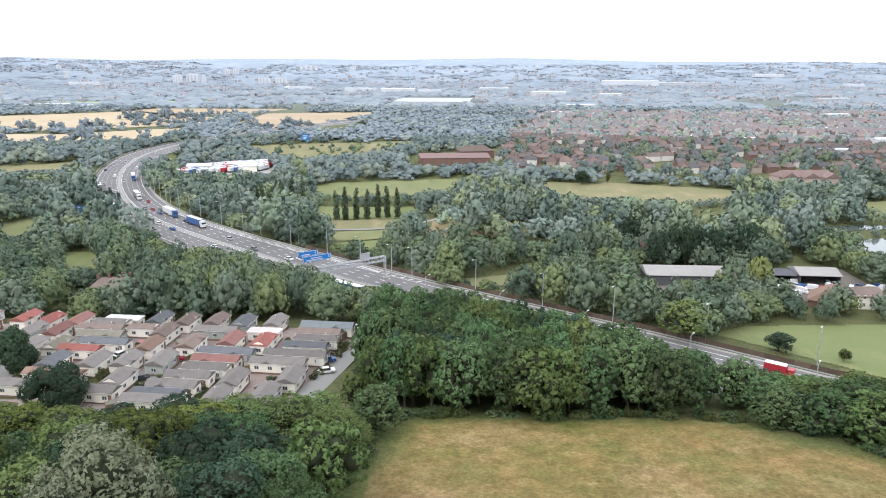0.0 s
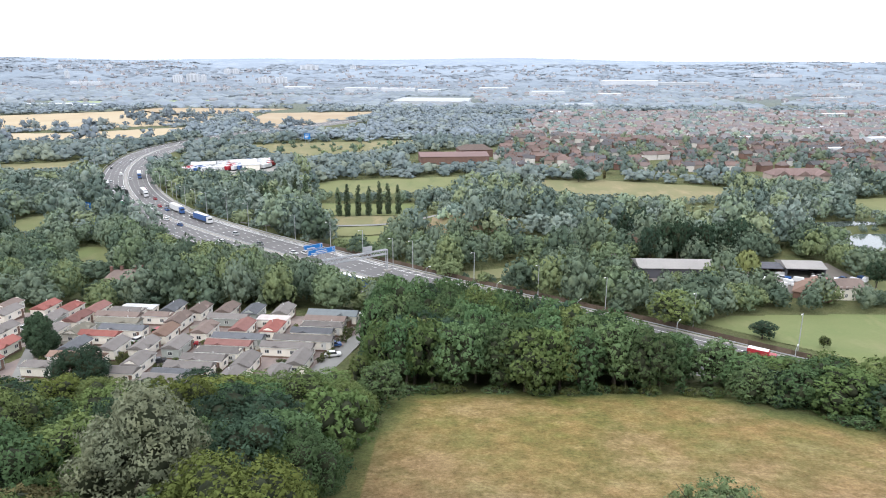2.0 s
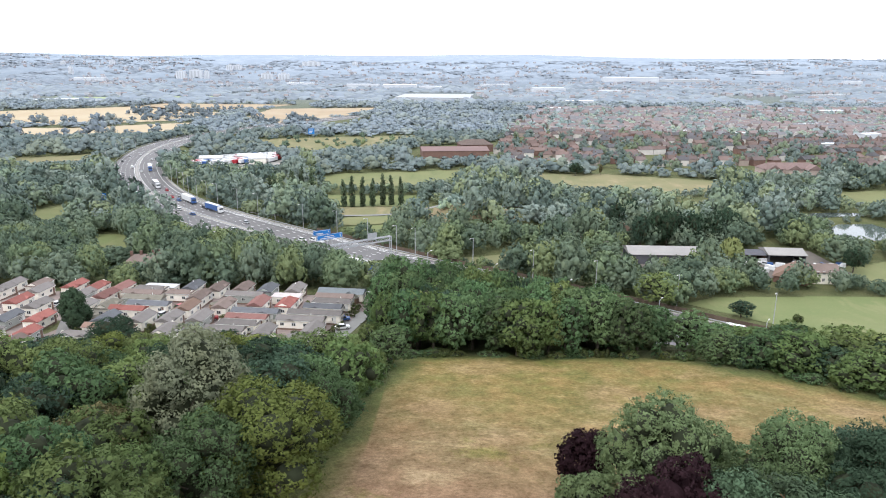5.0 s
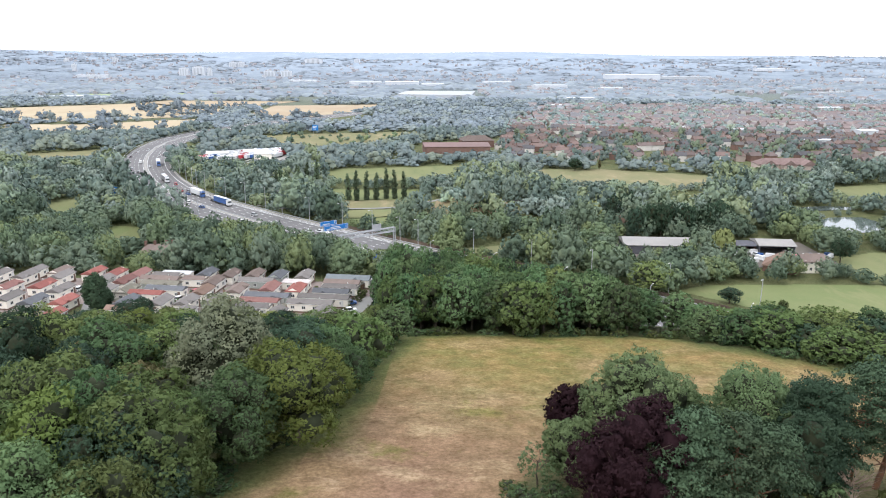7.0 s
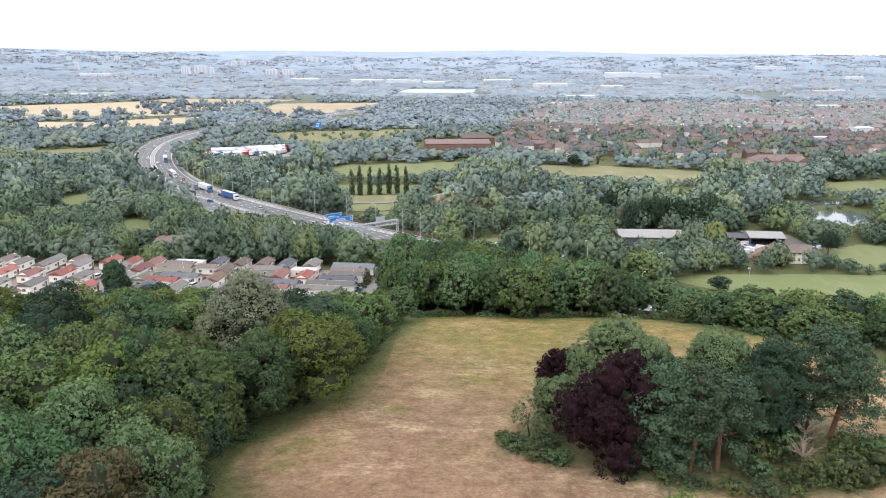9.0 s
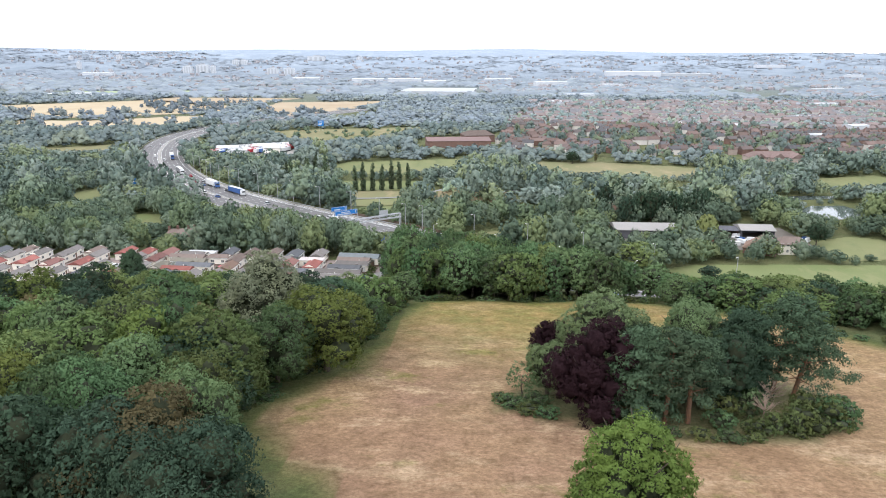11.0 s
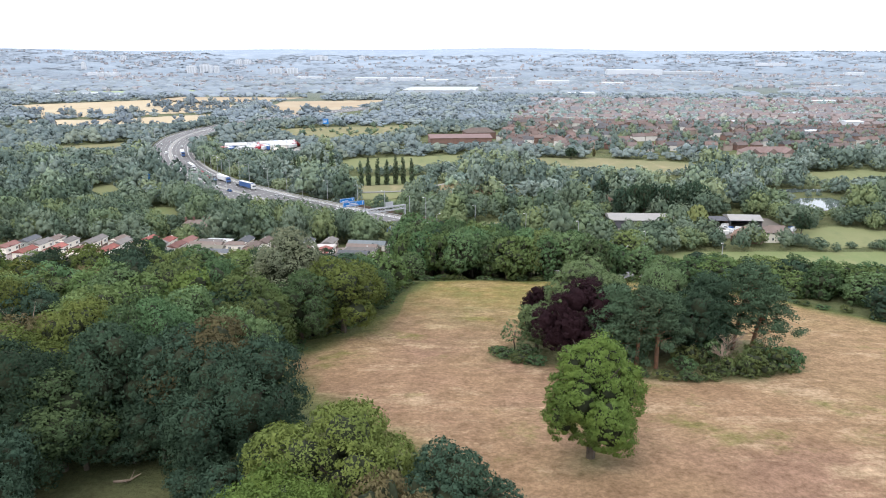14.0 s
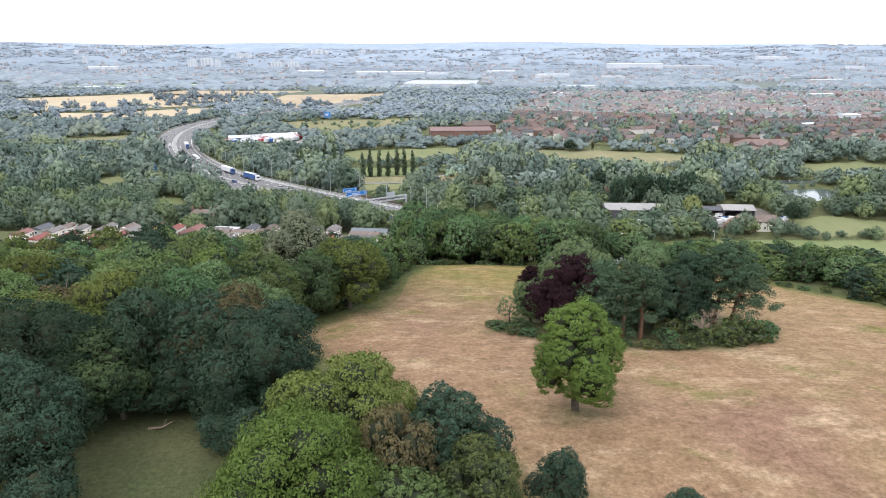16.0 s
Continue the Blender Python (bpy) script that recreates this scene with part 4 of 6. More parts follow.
def woods(name, rng, pts, bank, mats, r0, r1, flat, label, sink=0.5, free=False, top=None):
    """Many far trees in one mesh, each with its own size, turn and tint."""
    Vs, Fs, Ms, Ns, o = [], [], [], [], 0
    pts = np.asarray(pts)
    zs = land(pts[:, 0], pts[:, 1])
    room = np.full(len(pts), 60.0) if free else head_room(pts)
    for (x, y), z, hr in zip(pts, zs, room):
        V, F, N = bank[rng.integers(len(bank))]
        r = r0 + (r1 - r0) * rng.random() ** 1.5; a = rng.uniform(0, 6.28)
        s, c = math.sin(a), math.cos(a)
        tall = flat * rng.uniform(0.75, 1.5)
        r = min(r, hr * 0.62 / tall)
        if r < 1.1:
            continue
        k_ = r / 4.6
        if top:
            tall = min(rng.uniform(12.5, 18.5), top(x, y) * rng.uniform(0.86, 1.0)) / (9.2 * k_)
            if tall < 0.4:
                continue
        Vs.append(np.column_stack([(V[:, 0] * c - V[:, 1] * s) * k_ + x, (V[:, 0] * s + V[:, 1] * c) * k_ + y, V[:, 2] * k_ * tall + z - sink]))
        Ns.append(np.column_stack([N[:, 0] * c - N[:, 1] * s, N[:, 0] * s + N[:, 1] * c, N[:, 2]]))
        Fs.append(F + o); o += len(V)
        Ms.append(np.full(len(F), rng.integers(len(mats))))
    me = mesh_from(name, np.concatenate(Vs), np.concatenate(Fs), mats, True, np.concatenate(Ms), np.concatenate(Ns))
    return tagged(new(name, me), label, "woodland", kind="stuff")


def tint(base, f, name):
    return foliage(name, tuple(v * g for v, g in zip(base, f)), spread=0.14, yellow=0.22, hue=0.0, back=0.15)


# Haze is painted into these leaf colours: paler and bluer band by band.
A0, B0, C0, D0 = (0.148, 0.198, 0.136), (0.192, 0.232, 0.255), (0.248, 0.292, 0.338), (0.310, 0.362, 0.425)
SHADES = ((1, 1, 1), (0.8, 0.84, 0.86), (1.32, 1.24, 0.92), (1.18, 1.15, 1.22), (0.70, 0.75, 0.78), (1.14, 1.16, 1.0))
MA = [tint(A0, f, "hazed_valley_leaves") for f in SHADES]
MA2 = [tint((0.186, 0.238, 0.198), f, "hazed_valley_leaves") for f in SHADES]
MA3 = [tint((0.185, 0.230, 0.220), f, "hazed_valley_leaves") for f in ((1, 1, 1), (0.84, 0.88, 0.9), (1.15, 1.1, 0.95), (1.03, 1.03, 1.08), (0.78, 0.82, 0.86))]
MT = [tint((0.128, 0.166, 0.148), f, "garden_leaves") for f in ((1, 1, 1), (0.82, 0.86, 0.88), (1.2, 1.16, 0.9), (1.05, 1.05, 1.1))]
MB = [tint(B0, f, "hazed_distant_leaves") for f in ((1, 1, 1), (0.88, 0.9, 0.93), (1.1, 1.07, 0.97), (1.0, 1.0, 1.04))]
MC = [tint(C0, f, "hazed_farther_leaves") for f in ((1, 1, 1), (0.93, 0.94, 0.96), (1.05, 1.04, 1.0))]
MD = [tint(D0, f, "hazed_horizon_leaves") for f in ((1, 1, 1), (0.94, 0.95, 0.97))]
PARK = [(-175, 126), (-20, 128), (-16, 186), (-60, 192), (-175, 194)]
TOWN = [(28, 562), (85, 512), (225, 496), (340, 484), (420, 560), (560, 640), (900, 1000), (900, 1250), (170, 1240), (70, 870)]
YARD = [(72, 250), (72, 274), (112, 274), (160, 280), (165, 248), (152, 231), (120, 236), (112, 250)]
DEPOT = [(-228, 548), (-150, 590), (-134, 528), (-170, 484), (-200, 498)]
CLEAR = [f[1] for f in FIELDS] + [[(107, 234), (127, 234), (127, 252), (107, 252)]] + [LAKE, LAKE_NEAR, PARK, YARD, DEPOT, [(-40, 555), (-40, 650), (40, 700), (40, 560)], [(222, 486), (285, 488), (285, 550), (222, 545)], [(-150, 226), (-106, 226), (-108, 256), (-150, 256)], [(-150, 1460), (70, 1460), (80, 1900), (-120, 1900)]]

def shrunk(poly, f=0.8):
    c = np.mean(poly, axis=0) + np.array([0, 0.08 * (max(q[1] for q in poly) - min(q[1] for q in poly))])
    return [tuple(c + (np.array(q) - c) * f) for q in poly]


SEEN = [shrunk(f[1]) for f in FIELDS[:18]] + [LAKE, LAKE_NEAR, [(-126, 134), (-30, 132), (-18, 186), (-60, 190), (-126, 190)], [(76, 262), (104, 262), (104, 270), (76, 270)], [(-215, 530), (-150, 585), (-134, 535)], [(-33, 585), (-33, 650), (40, 690), (40, 600)], [(222, 500), (285, 500), (285, 550), (222, 545)]]


def open_ground(pts, extra=(), margin=4.0):
    ok = np.ones(len(pts), bool)
    for poly in CLEAR + list(extra):
        ok &= ~inside(poly, pts[:, 0], pts[:, 1])
    near_road = (pts[:, 1] < 1050) & (np.abs(pts[:, 0]) < 420)
    d = np.full(len(pts), 999.0)
    if near_road.any():
        d[near_road] = np.hypot(pts[near_road, 0][:, None] - CENTRE[None, :, 0], pts[near_road, 1][:, None] - CENTRE[None, :, 1]).min(1)
    return pts[ok & (d > ROAD_W / 2 + margin)]


def wedge(y0, y1, gap, rng, side=0.68):
    w = side * (y1 + 90) + 20
    pts = scatter(rng, [(-w, y0), (w, y0), (w, y1), (-w, y1)], gap)
    return pts[np.abs(pts[:, 0]) < side * (pts[:, 1] + 95) + 15]


rng_w = np.random.default_rng(5)


def patchy(pts, scale, keep, seed):
    v = np.array([noise.noise(Vector((x / scale + seed, y / scale, seed * 1.7))) for x, y in pts])
    return pts[v > np.quantile(v, 1 - keep)]


p = open_ground(wedge(196, 300, 9.4, rng_w), [BELT, BLOCK, HEDGE])
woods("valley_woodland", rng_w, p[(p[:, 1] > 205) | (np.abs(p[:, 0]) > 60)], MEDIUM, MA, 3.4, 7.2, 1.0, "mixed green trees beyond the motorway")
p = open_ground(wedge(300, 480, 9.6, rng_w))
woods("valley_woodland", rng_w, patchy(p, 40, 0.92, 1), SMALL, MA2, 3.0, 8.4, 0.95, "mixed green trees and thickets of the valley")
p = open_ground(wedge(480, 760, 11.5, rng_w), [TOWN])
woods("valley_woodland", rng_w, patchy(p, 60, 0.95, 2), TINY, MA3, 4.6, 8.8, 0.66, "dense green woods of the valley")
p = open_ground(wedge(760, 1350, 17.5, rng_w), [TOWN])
woods("distant_woodland", rng_w, patchy(p, 110, 0.88, 3), TINY, MB, 7, 12, 0.45, "distant woods and hedges tinted blue-green for haze")
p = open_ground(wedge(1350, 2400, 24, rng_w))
woods("distant_woodland", rng_w, patchy(p, 200, 0.74, 4), DOME, MC, 10, 19, 0.30, "distant woods on flat land tinted blue-green for haze", free=True)
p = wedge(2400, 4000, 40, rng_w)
woods("horizon_woodland", rng_w, patchy(p, 150, 0.62, 5), DOME, MD, 12, 26, 0.18, "far woods tinted pale for haze below the horizon hills", sink=2.0, free=True)
p = open_ground(scatter(rng_w, BELT, 9.0))
p = p[(p[:, 1] > 192) & ~inside(BELT_FRONT, p[:, 0], p[:, 1])]
woods("belt_woodland", rng_w, p, MEDIUM, MA, 4.2, 6.4, 0.95, "mixed green trees behind the park homes")
LARGE = [small_crown(940 + i, 12, 110, 20, 0.36, 0.75) for i in range(6)]
p = scatter(rng_w, BELT_FRONT, 9.0)
p = np.array([q for q in p if road_distance(*q) > ROAD_W / 2 + 5 and not (-134 < q[0] < -108 and 216 < q[1] < 244)])
woods("belt_woodland", rng_w, p, LARGE, MA, 4.8, 6.6, 1.0, "tall mixed green trees behind the park homes", free=True, top=belt_top)
# trees in the streets of the town
p = scatter(rng_w, TOWN, 15.5)
p = open_ground(p[np.abs(p[:, 0]) < 0.68 * (p[:, 1] + 95) + 15])
p1 = p[p[:, 1] < 760]
p2 = p[p[:, 1] >= 760]
woods("town_trees", rng_w, patchy(p1, 40, 0.7, 6), TINY, MT, 2.6, 6.2, 0.85, "green garden trees between the town's houses")
woods("town_trees", rng_w, patchy(p2, 70, 0.66, 7), TINY, MA3, 3.4, 7.4, 0.6, "distant garden trees between the town's houses")
# bushes dotted over the rough meadow, hedges between wheat fields
mp = scatter(rng_w, FIELDS[7][1], 15)
woods("meadow_bushes", rng_w, mp[rng_w.random(len(mp)) < 0.4], TINY, MA, 1.8, 4.2, 0.8, "dark bushes dotted over rough meadow", free=True)
bp = scatter(rng_w, [f for f in FIELDS if f[0] == "dry_bank"][0][1], 4.6)
woods("bank_scrub", rng_w, patchy(bp, 9, 0.66, 8), TINY, MA2, 1.3, 3.2, 0.8, "low green scrub on the dry bank", free=True)
HED = []
for a_, b_ in (((-560, 848), (-345, 975)), ((-470, 1145), (-340, 1160)), ((-440, 1000), (-345, 985)), ((-250, 892), (-180, 930)), ((-318, 960), (-250, 930)), ((-640, 905), (-560, 860)), ((-500, 730), (-330, 765)), ((-500, 1060), (-380, 1090))):
    for f in np.arange(0, 1, 0.055):
        HED.append((a_[0] + (b_[0] - a_[0]) * f + rng_w.normal() * 3, a_[1] + (b_[1] - a_[1]) * f + rng_w.normal() * 4))
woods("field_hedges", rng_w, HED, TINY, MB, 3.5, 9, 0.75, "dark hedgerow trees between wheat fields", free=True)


# poplars, willow and other trees that stand out
POP = crown_mesh("crown", 801, M["far_a"], 150, 16, 0.36, 1.5, 9.0, -2.2, 0.5, core=True, lumps=1, lobes=0)
POP_T = trunk_mesh("trunk", 802, 14, 0.22, 9, 3, 0.6, M["bark"])
for i, (x, y) in enumerate([(-62, 369), (-57, 368.5), (-51.3, 371), (-45.5, 371), (-40, 375), (-35, 375), (-29.3, 375.5), (-86, 398), (-93, 401), (-99, 398), (-100, 375), (-104, 377), (-95, 388), (-108, 382)]):
    h = 16.0 + 3.0 * ((i * 37) % 10) / 10
    tree_from("poplar_tree", POP_T, POP, stand(x, y, h, 1.9, i * 1.1, base=(15.6, 1.75)), "slim dark green poplar in a row", "tree", "row of poplars")


def willow_tree(x, y, h, r, place, seed):
    rng = np.random.default_rng(seed)
    V, F = [], []
    o = 0
    for i in range(150):
        a = rng.uniform(0, 6.28); q = math.sqrt(rng.uniform(0.02, 1)) * r
        top = h * (0.98 - 0.38 * (q / r) ** 2) + rng.normal() * 0.25
        L = rng.uniform(0.35, 0.8) * top
        px, py = math.cos(a) * q, math.sin(a) * q
        steps = 7
        for s in range(steps):
            z = top - L * s / steps
            w = 0.5 * (1 - 0.5 * s / steps)
            t = a + rng.normal() * 0.8
            ux, uy = math.cos(t) * w, math.sin(t) * w
            V += [(px - ux, py - uy, z), (px + ux, py + uy, z + 0.1), (px + ux * 0.8, py + uy * 0.8, z - L / steps * 1.2), (px - ux * 0.8, py - uy * 0.8, z - L / steps * 1.2)]
            F.append([o, o + 1, o + 2, o + 3]); o += 4
            px += math.cos(a) * 0.06; py += math.sin(a) * 0.06
    root = new("willow_tree")
    root.matrix_world = Matrix.Translation((x, y, land1(x, y)))
    new("trunk", trunk_mesh("trunk", 82, h, 0.4, h * 0.6, 6, r * 0.6, M["bark"])).parent = root
    Vn = np.array(V)
    Nn = Vn - np.array([0, 0, h * 0.35]); Nn /= np.linalg.norm(Nn, axis=1, keepdims=True)
    Nn = Nn * 0.7 + np.array([0, 0, 0.6])
    flip = [f if np.dot(np.cross(Vn[f[1]] - Vn[f[0]], Vn[f[2]] - Vn[f[0]]), Nn[f[0]]) > 0 else f[::-1] for f in F]
    new("crown", mesh_from("crown", Vn, flip, [M["willow"]], True, None, Nn / np.linalg.norm(Nn, axis=1, keepdims=True))).parent = root
    return tagged(root, "pale yellow-green weeping willow " + place, "tree")


willow_tree(116.5, 253, 13.0, 4.8, "beside the sheds", 81)
willow_tree(73, 318, 11.5, 5.4, "among darker trees", 85)
for i, (x, y) in enumerate([(86, 279), (92, 281), (97.5, 279), (103, 282), (108, 279), (113.5, 283), (119, 280), (125, 284), (80, 302), (88, 305), (130, 290)]):
    plant_one(x, y, 15.5 + 3.0 * ((i * 7) % 5) / 5, 4.4, "dark", "tall dark green tree in a row behind the barn", MID, turn=i * 1.3, variant=i % 3)
plant_one(92.5, 489, 9.5, 5.0, "dark", "lone dark oak standing in the dry meadow", MID)
plant_one(112, 494, 8.0, 1.4, "brown", "slim bare tree standing in the meadow", MID, variant=1)
own_tree("tree", 84, -83.6, 133.5, 9.2, 6.4, "dark", "round dark green tree among the park homes", 120, 130, 0.22, 1.4, -2.0)
own_tree("cypress_tree", 83, -103, 152, 11.8, 4.3, "pine", "dense dark cypress among the park homes", 170, 100, 0.25, 1.1, -3.2, "egg")
plant_one(70.5, 199, 10.5, 7.5, "oak", "broad dark oak behind the motorway fence", MID)
plant_one(96, 190, 5.5, 3.8, "dark", "rounded dark bush in the playing field", MID, variant=1)
plant_one(110, 181, 3.5, 1.6, "oak", "small young tree beside the fence", MID, variant=1)
plant_one(163, 245, 10, 4.2, "dark", "dense dark conifer beside the pasture", MID)

# ---------- park of mobile homes ----------
M["cream"] = plain("cream_render", (0.82, 0.77, 0.68), (0.76, 0.71, 0.62), 0.5, 0.85, varied=0.12)
M["sage"] = plain("sage_render", (0.34, 0.36, 0.33), (0.30, 0.32, 0.30), 0.5, 0.85, varied=0.1)
M["white"] = plain("white_frame", (0.62, 0.62, 0.60), (0.55, 0.55, 0.53), 1.0, 0.6)
M["glass"] = plain("dark_glass", (0.035, 0.04, 0.045), (0.06, 0.065, 0.07), 0.8, 0.12, spec=0.6)
M["brickwork"] = plain("brick_skirt", (0.20, 0.13, 0.10), (0.15, 0.10, 0.08), 1.0, 0.9)
ROOFS = {"g": (0.169, 0.155, 0.146), "d": (0.116, 0.120, 0.129), "b": (0.169, 0.132, 0.116), "r": (0.271, 0.109, 0.093), "m": (0.197, 0.105, 0.093), "n": (0.210, 0.143, 0.113), "o": (0.189, 0.176, 0.143), "s": (0.149, 0.166, 0.172), "p": (0.500, 0.446, 0.428), "w": (0.500, 0.500, 0.500)}


def tile_roof(name, col):
    """Roof tiles: courses streaked lighter and darker in the colour, patches of lichen."""
    m_, n_, l_, bs = node_material(name, 0.9, 0, 0.08)
    o = mix(n_, l_, ramp(n_, l_, noise_tex(n_, l_, 0.45, 4), 0.35, 0.68), col, tuple(c * 0.72 for c in col))
    o = mix(n_, l_, 0.3, o, mix(n_, l_, noise_tex(n_, l_, 3.2, 4, 0.6, (1, 2.5, 2.5)), tuple(c * 0.4 for c in col), tuple(min(1, c * 1.7) for c in col)))
    oi = n_.new("ShaderNodeObjectInfo"); h = n_.new("ShaderNodeHueSaturation"); v = n_.new("ShaderNodeMapRange")
    v.inputs["To Min"].default_value, v.inputs["To Max"].default_value = 0.82, 1.2
    l_.new(oi.outputs["Random"], v.inputs["Value"]); l_.new(v.outputs[0], h.inputs["Value"]); l_.new(o, h.inputs["Color"])
    l_.new(h.outputs[0], bs.inputs["Base Color"])
    return m_


RM = {k_: tile_roof("roof_tiles", c) for k_, c in ROOFS.items()}
ROOF_WORD = {"g": "grey tiled", "d": "dark slate", "b": "brown tiled", "r": "red tiled", "m": "maroon tiled", "n": "orange-brown tiled", "o": "olive-grey tiled", "s": "blue-grey tiled", "p": "pale pink flat", "w": "pale grey flat"}


def gable(bm, L, W, z, rise, over, thick=0.12, hip=0.0):
    """A pitched roof along x with eaves that overhang."""
    a, c = L / 2 + over, W / 2 + over
    top, bot = [], []
    for dz, lst in ((thick, top), (0, bot)):
        lst += [bm.verts.new(v) for v in ((-a, -c, z - 0.05 + dz), (a, -c, z - 0.05 + dz), (a, c, z - 0.05 + dz), (-a, c, z - 0.05 + dz), (-a + hip, 0, z + rise + dz), (a - hip, 0, z + rise + dz))]
    t, b_ = top, bot
    for f in ((t[0], t[1], t[5], t[4]), (t[2], t[3], t[4], t[5]), (t[3], t[0], t[4]), (t[1], t[2], t[5])):
        bm.faces.new(f)
    bm.faces.new((b_[3], b_[2], b_[1], b_[0]))
    for i, j in ((0, 1), (1, 2), (2, 3), (3, 0)):
        bm.faces.new((b_[i], b_[j], t[j], t[i]))


def window(parent, x, y, z, w, h, nx, ny):
    """A framed pane set on a wall that faces (nx, ny); its bars stand proud."""
    def bx(u0, u1, z0, z1, d0, d1):
        if nx == 0:
            return (x + u0, min(y + d0 * ny, y + d1 * ny), z + z0, x + u1, max(y + d0 * ny, y + d1 * ny), z + z1)
        return (min(x + d0 * nx, x + d1 * nx), y + u0, z + z0, max(x + d0 * nx, x + d1 * nx), y + u1, z + z1)
    bm = bmesh.new()
    f = 0.09
    for q in ((-w / 2, w / 2, -h / 2, -h / 2 + f, -0.02, 0.06), (-w / 2, w / 2, h / 2 - f, h / 2, -0.02, 0.06), (-w / 2, -w / 2 + f, -h / 2, h / 2, -0.02, 0.058), (w / 2 - f, w / 2, -h / 2, h / 2, -0.02, 0.058), (-f / 2, f / 2, -h / 2, h / 2, -0.02, 0.055)):
        box(bm, *bx(*q))
    fr = part("window", bm, M["white"], parent)
    part("pane", boxed(*bx(-w / 2 + f, w / 2 - f, -h / 2 + f, h / 2 - f, -0.02, 0.02)), M["glass"], fr)


def park_home(x, y, L, W, turn, roof, i):
    flat = roof in "pw"
    root = new("park_home")
    root.matrix_world = Matrix.Translation((x, y, land1(x, y))) @ Matrix.Rotation(radians(turn), 4, "Z")
    wall = M["sage"] if (roof == "d" and i % 2) or i % 11 == 3 else M["cream"]
    base, eave, rise = 0.6, 3.0, (0.12 if flat else 0.22 * W)
    part("skirt", boxed(-L / 2 + 0.05, -W / 2 + 0.05, -1.2, L / 2 - 0.05, W / 2 - 0.05, base), M["brickwork"], root)
    bm = bmesh.new()
    box(bm, -L / 2, -W / 2, base, L / 2, W / 2, eave)
    if not flat:
        for s in (-1, 1):
            vs = [bm.verts.new(v) for v in ((s * L / 2, -W / 2, eave), (s * L / 2, W / 2, eave), (s * L / 2, 0, eave + rise))]
            ws = [bm.verts.new(v) for v in ((s * (L / 2 - 0.15), -W / 2, eave), (s * (L / 2 - 0.15), W / 2, eave), (s * (L / 2 - 0.15), 0, eave + rise))]
            bm.faces.new(vs if s > 0 else vs[::-1]); bm.faces.new(ws[::-1] if s > 0 else ws)
    part("wall", bm, wall, root)
    bm = bmesh.new()
    gable(bm, L, W, eave, rise, 0.28, hip=(1.2 if i % 4 == 1 else 0.0))
    rf = part("roof", bm, RM[roof], root)
    if i % 3 == 0 and not flat:
        part("flue", tubed((L * 0.2, W * 0.15, eave + rise * 0.5), (L * 0.2, W * 0.15, eave + rise + 0.45), 0.11, 0.11, 8), M["white"], rf)
    if i % 3 != 2 and not flat:      # bay gable facing the lane
        bm = bmesh.new()
        gx = L * (0.18 if i % 2 else -0.2)
        for z0, z1, wd in ((eave - 0.02, eave + rise * 0.72, 1.3),):
            vs = [bm.verts.new(v) for v in ((gx - wd, -W / 2 - 0.36, z0), (gx + wd, -W / 2 - 0.36, z0), (gx, -W / 2 - 0.36, z1), (gx - wd, -W / 2 + 0.8, z0), (gx + wd, -W / 2 + 0.8, z0), (gx, -W * 0.12, z1))]
            for f in ((0, 1, 2), (1, 4, 5, 2), (3, 0, 2, 5), (4, 3, 5), (0, 3, 4, 1)):
                bm.faces.new([vs[j] for j in f])
        part("porch_gable", bm, RM[roof], root)
    gut = bmesh.new()
    for s in (-1, 1):
        box(gut, -L / 2 - 0.2, s * (W / 2 + 0.30) - 0.05, eave - 0.14, L / 2 + 0.2, s * (W / 2 + 0.30) + 0.05, eave - 0.04)
    part("gutter", gut, M["white"], root)
    n_w = max(2, int(L / 3.2))
    for j in range(n_w):
        window(root, -L / 2 + L * (j + 0.5) / n_w, -W / 2, 1.75, 1.15, 0.95, 0, -1)
    for s in (-1, 1):
        for v in ((-0.25, 0.25) if W > 4.5 else (0.0,)):
            window(root, s * L / 2, W * v, 1.75, 1.25, 1.0, s, 0)
    part("door", boxed(L * 0.36, -W / 2 - 0.05, base, L * 0.36 + 0.85, -W / 2 - 0.005, 2.5, bevel=0.01), M["white"] if i % 2 else M["brickwork"], root)
    return tagged(root, "park home with %s roof and %s walls" % (ROOF_WORD[roof], "sage green" if wall is M["sage"] else "cream"), "mobile home", "park homes")


ACROSS = [(-94.1, 175.4, 12.4, "b"), (-94, 180.3, 9.7, "g"), (-92.5, 185, 9.9, "w"), (-91.7, 170.2, 11.9, "o"), (-87.9, 164.7, 12.1, "d"), (-83, 175.6, 7.6, "b"), (-92.1, 160.2, 10.1, "r"), (-90.4, 145.4, 13.5, "n"), (-75.5, 136.7, 7, "g"), (-95.7, 139.7, 9, "g"), (-62.2, 135.1, 10.9, "d"), (-62.6, 130.3, 10.4, "g"), (-61, 139.9, 11, "g"), (-49.4, 173.2, 8.4, "p"), (-62.5, 174.3, 11.1, "g"), (-55, 159, 13.2, "d"), (-56.1, 154.2, 11.3, "m"), (-57.1, 149.4, 11, "g"), (-59.2, 144.7, 10.3, "g"), (-33.4, 178.1, 14.1, "s"), (-34.7, 173, 11.2, "b"), (-34.6, 168.2, 11.5, "g"), (-36.5, 163.3, 10.8, "d"), (-37.8, 157.9, 15.2, "g"), (-40.8, 152.8, 13.1, "g")]
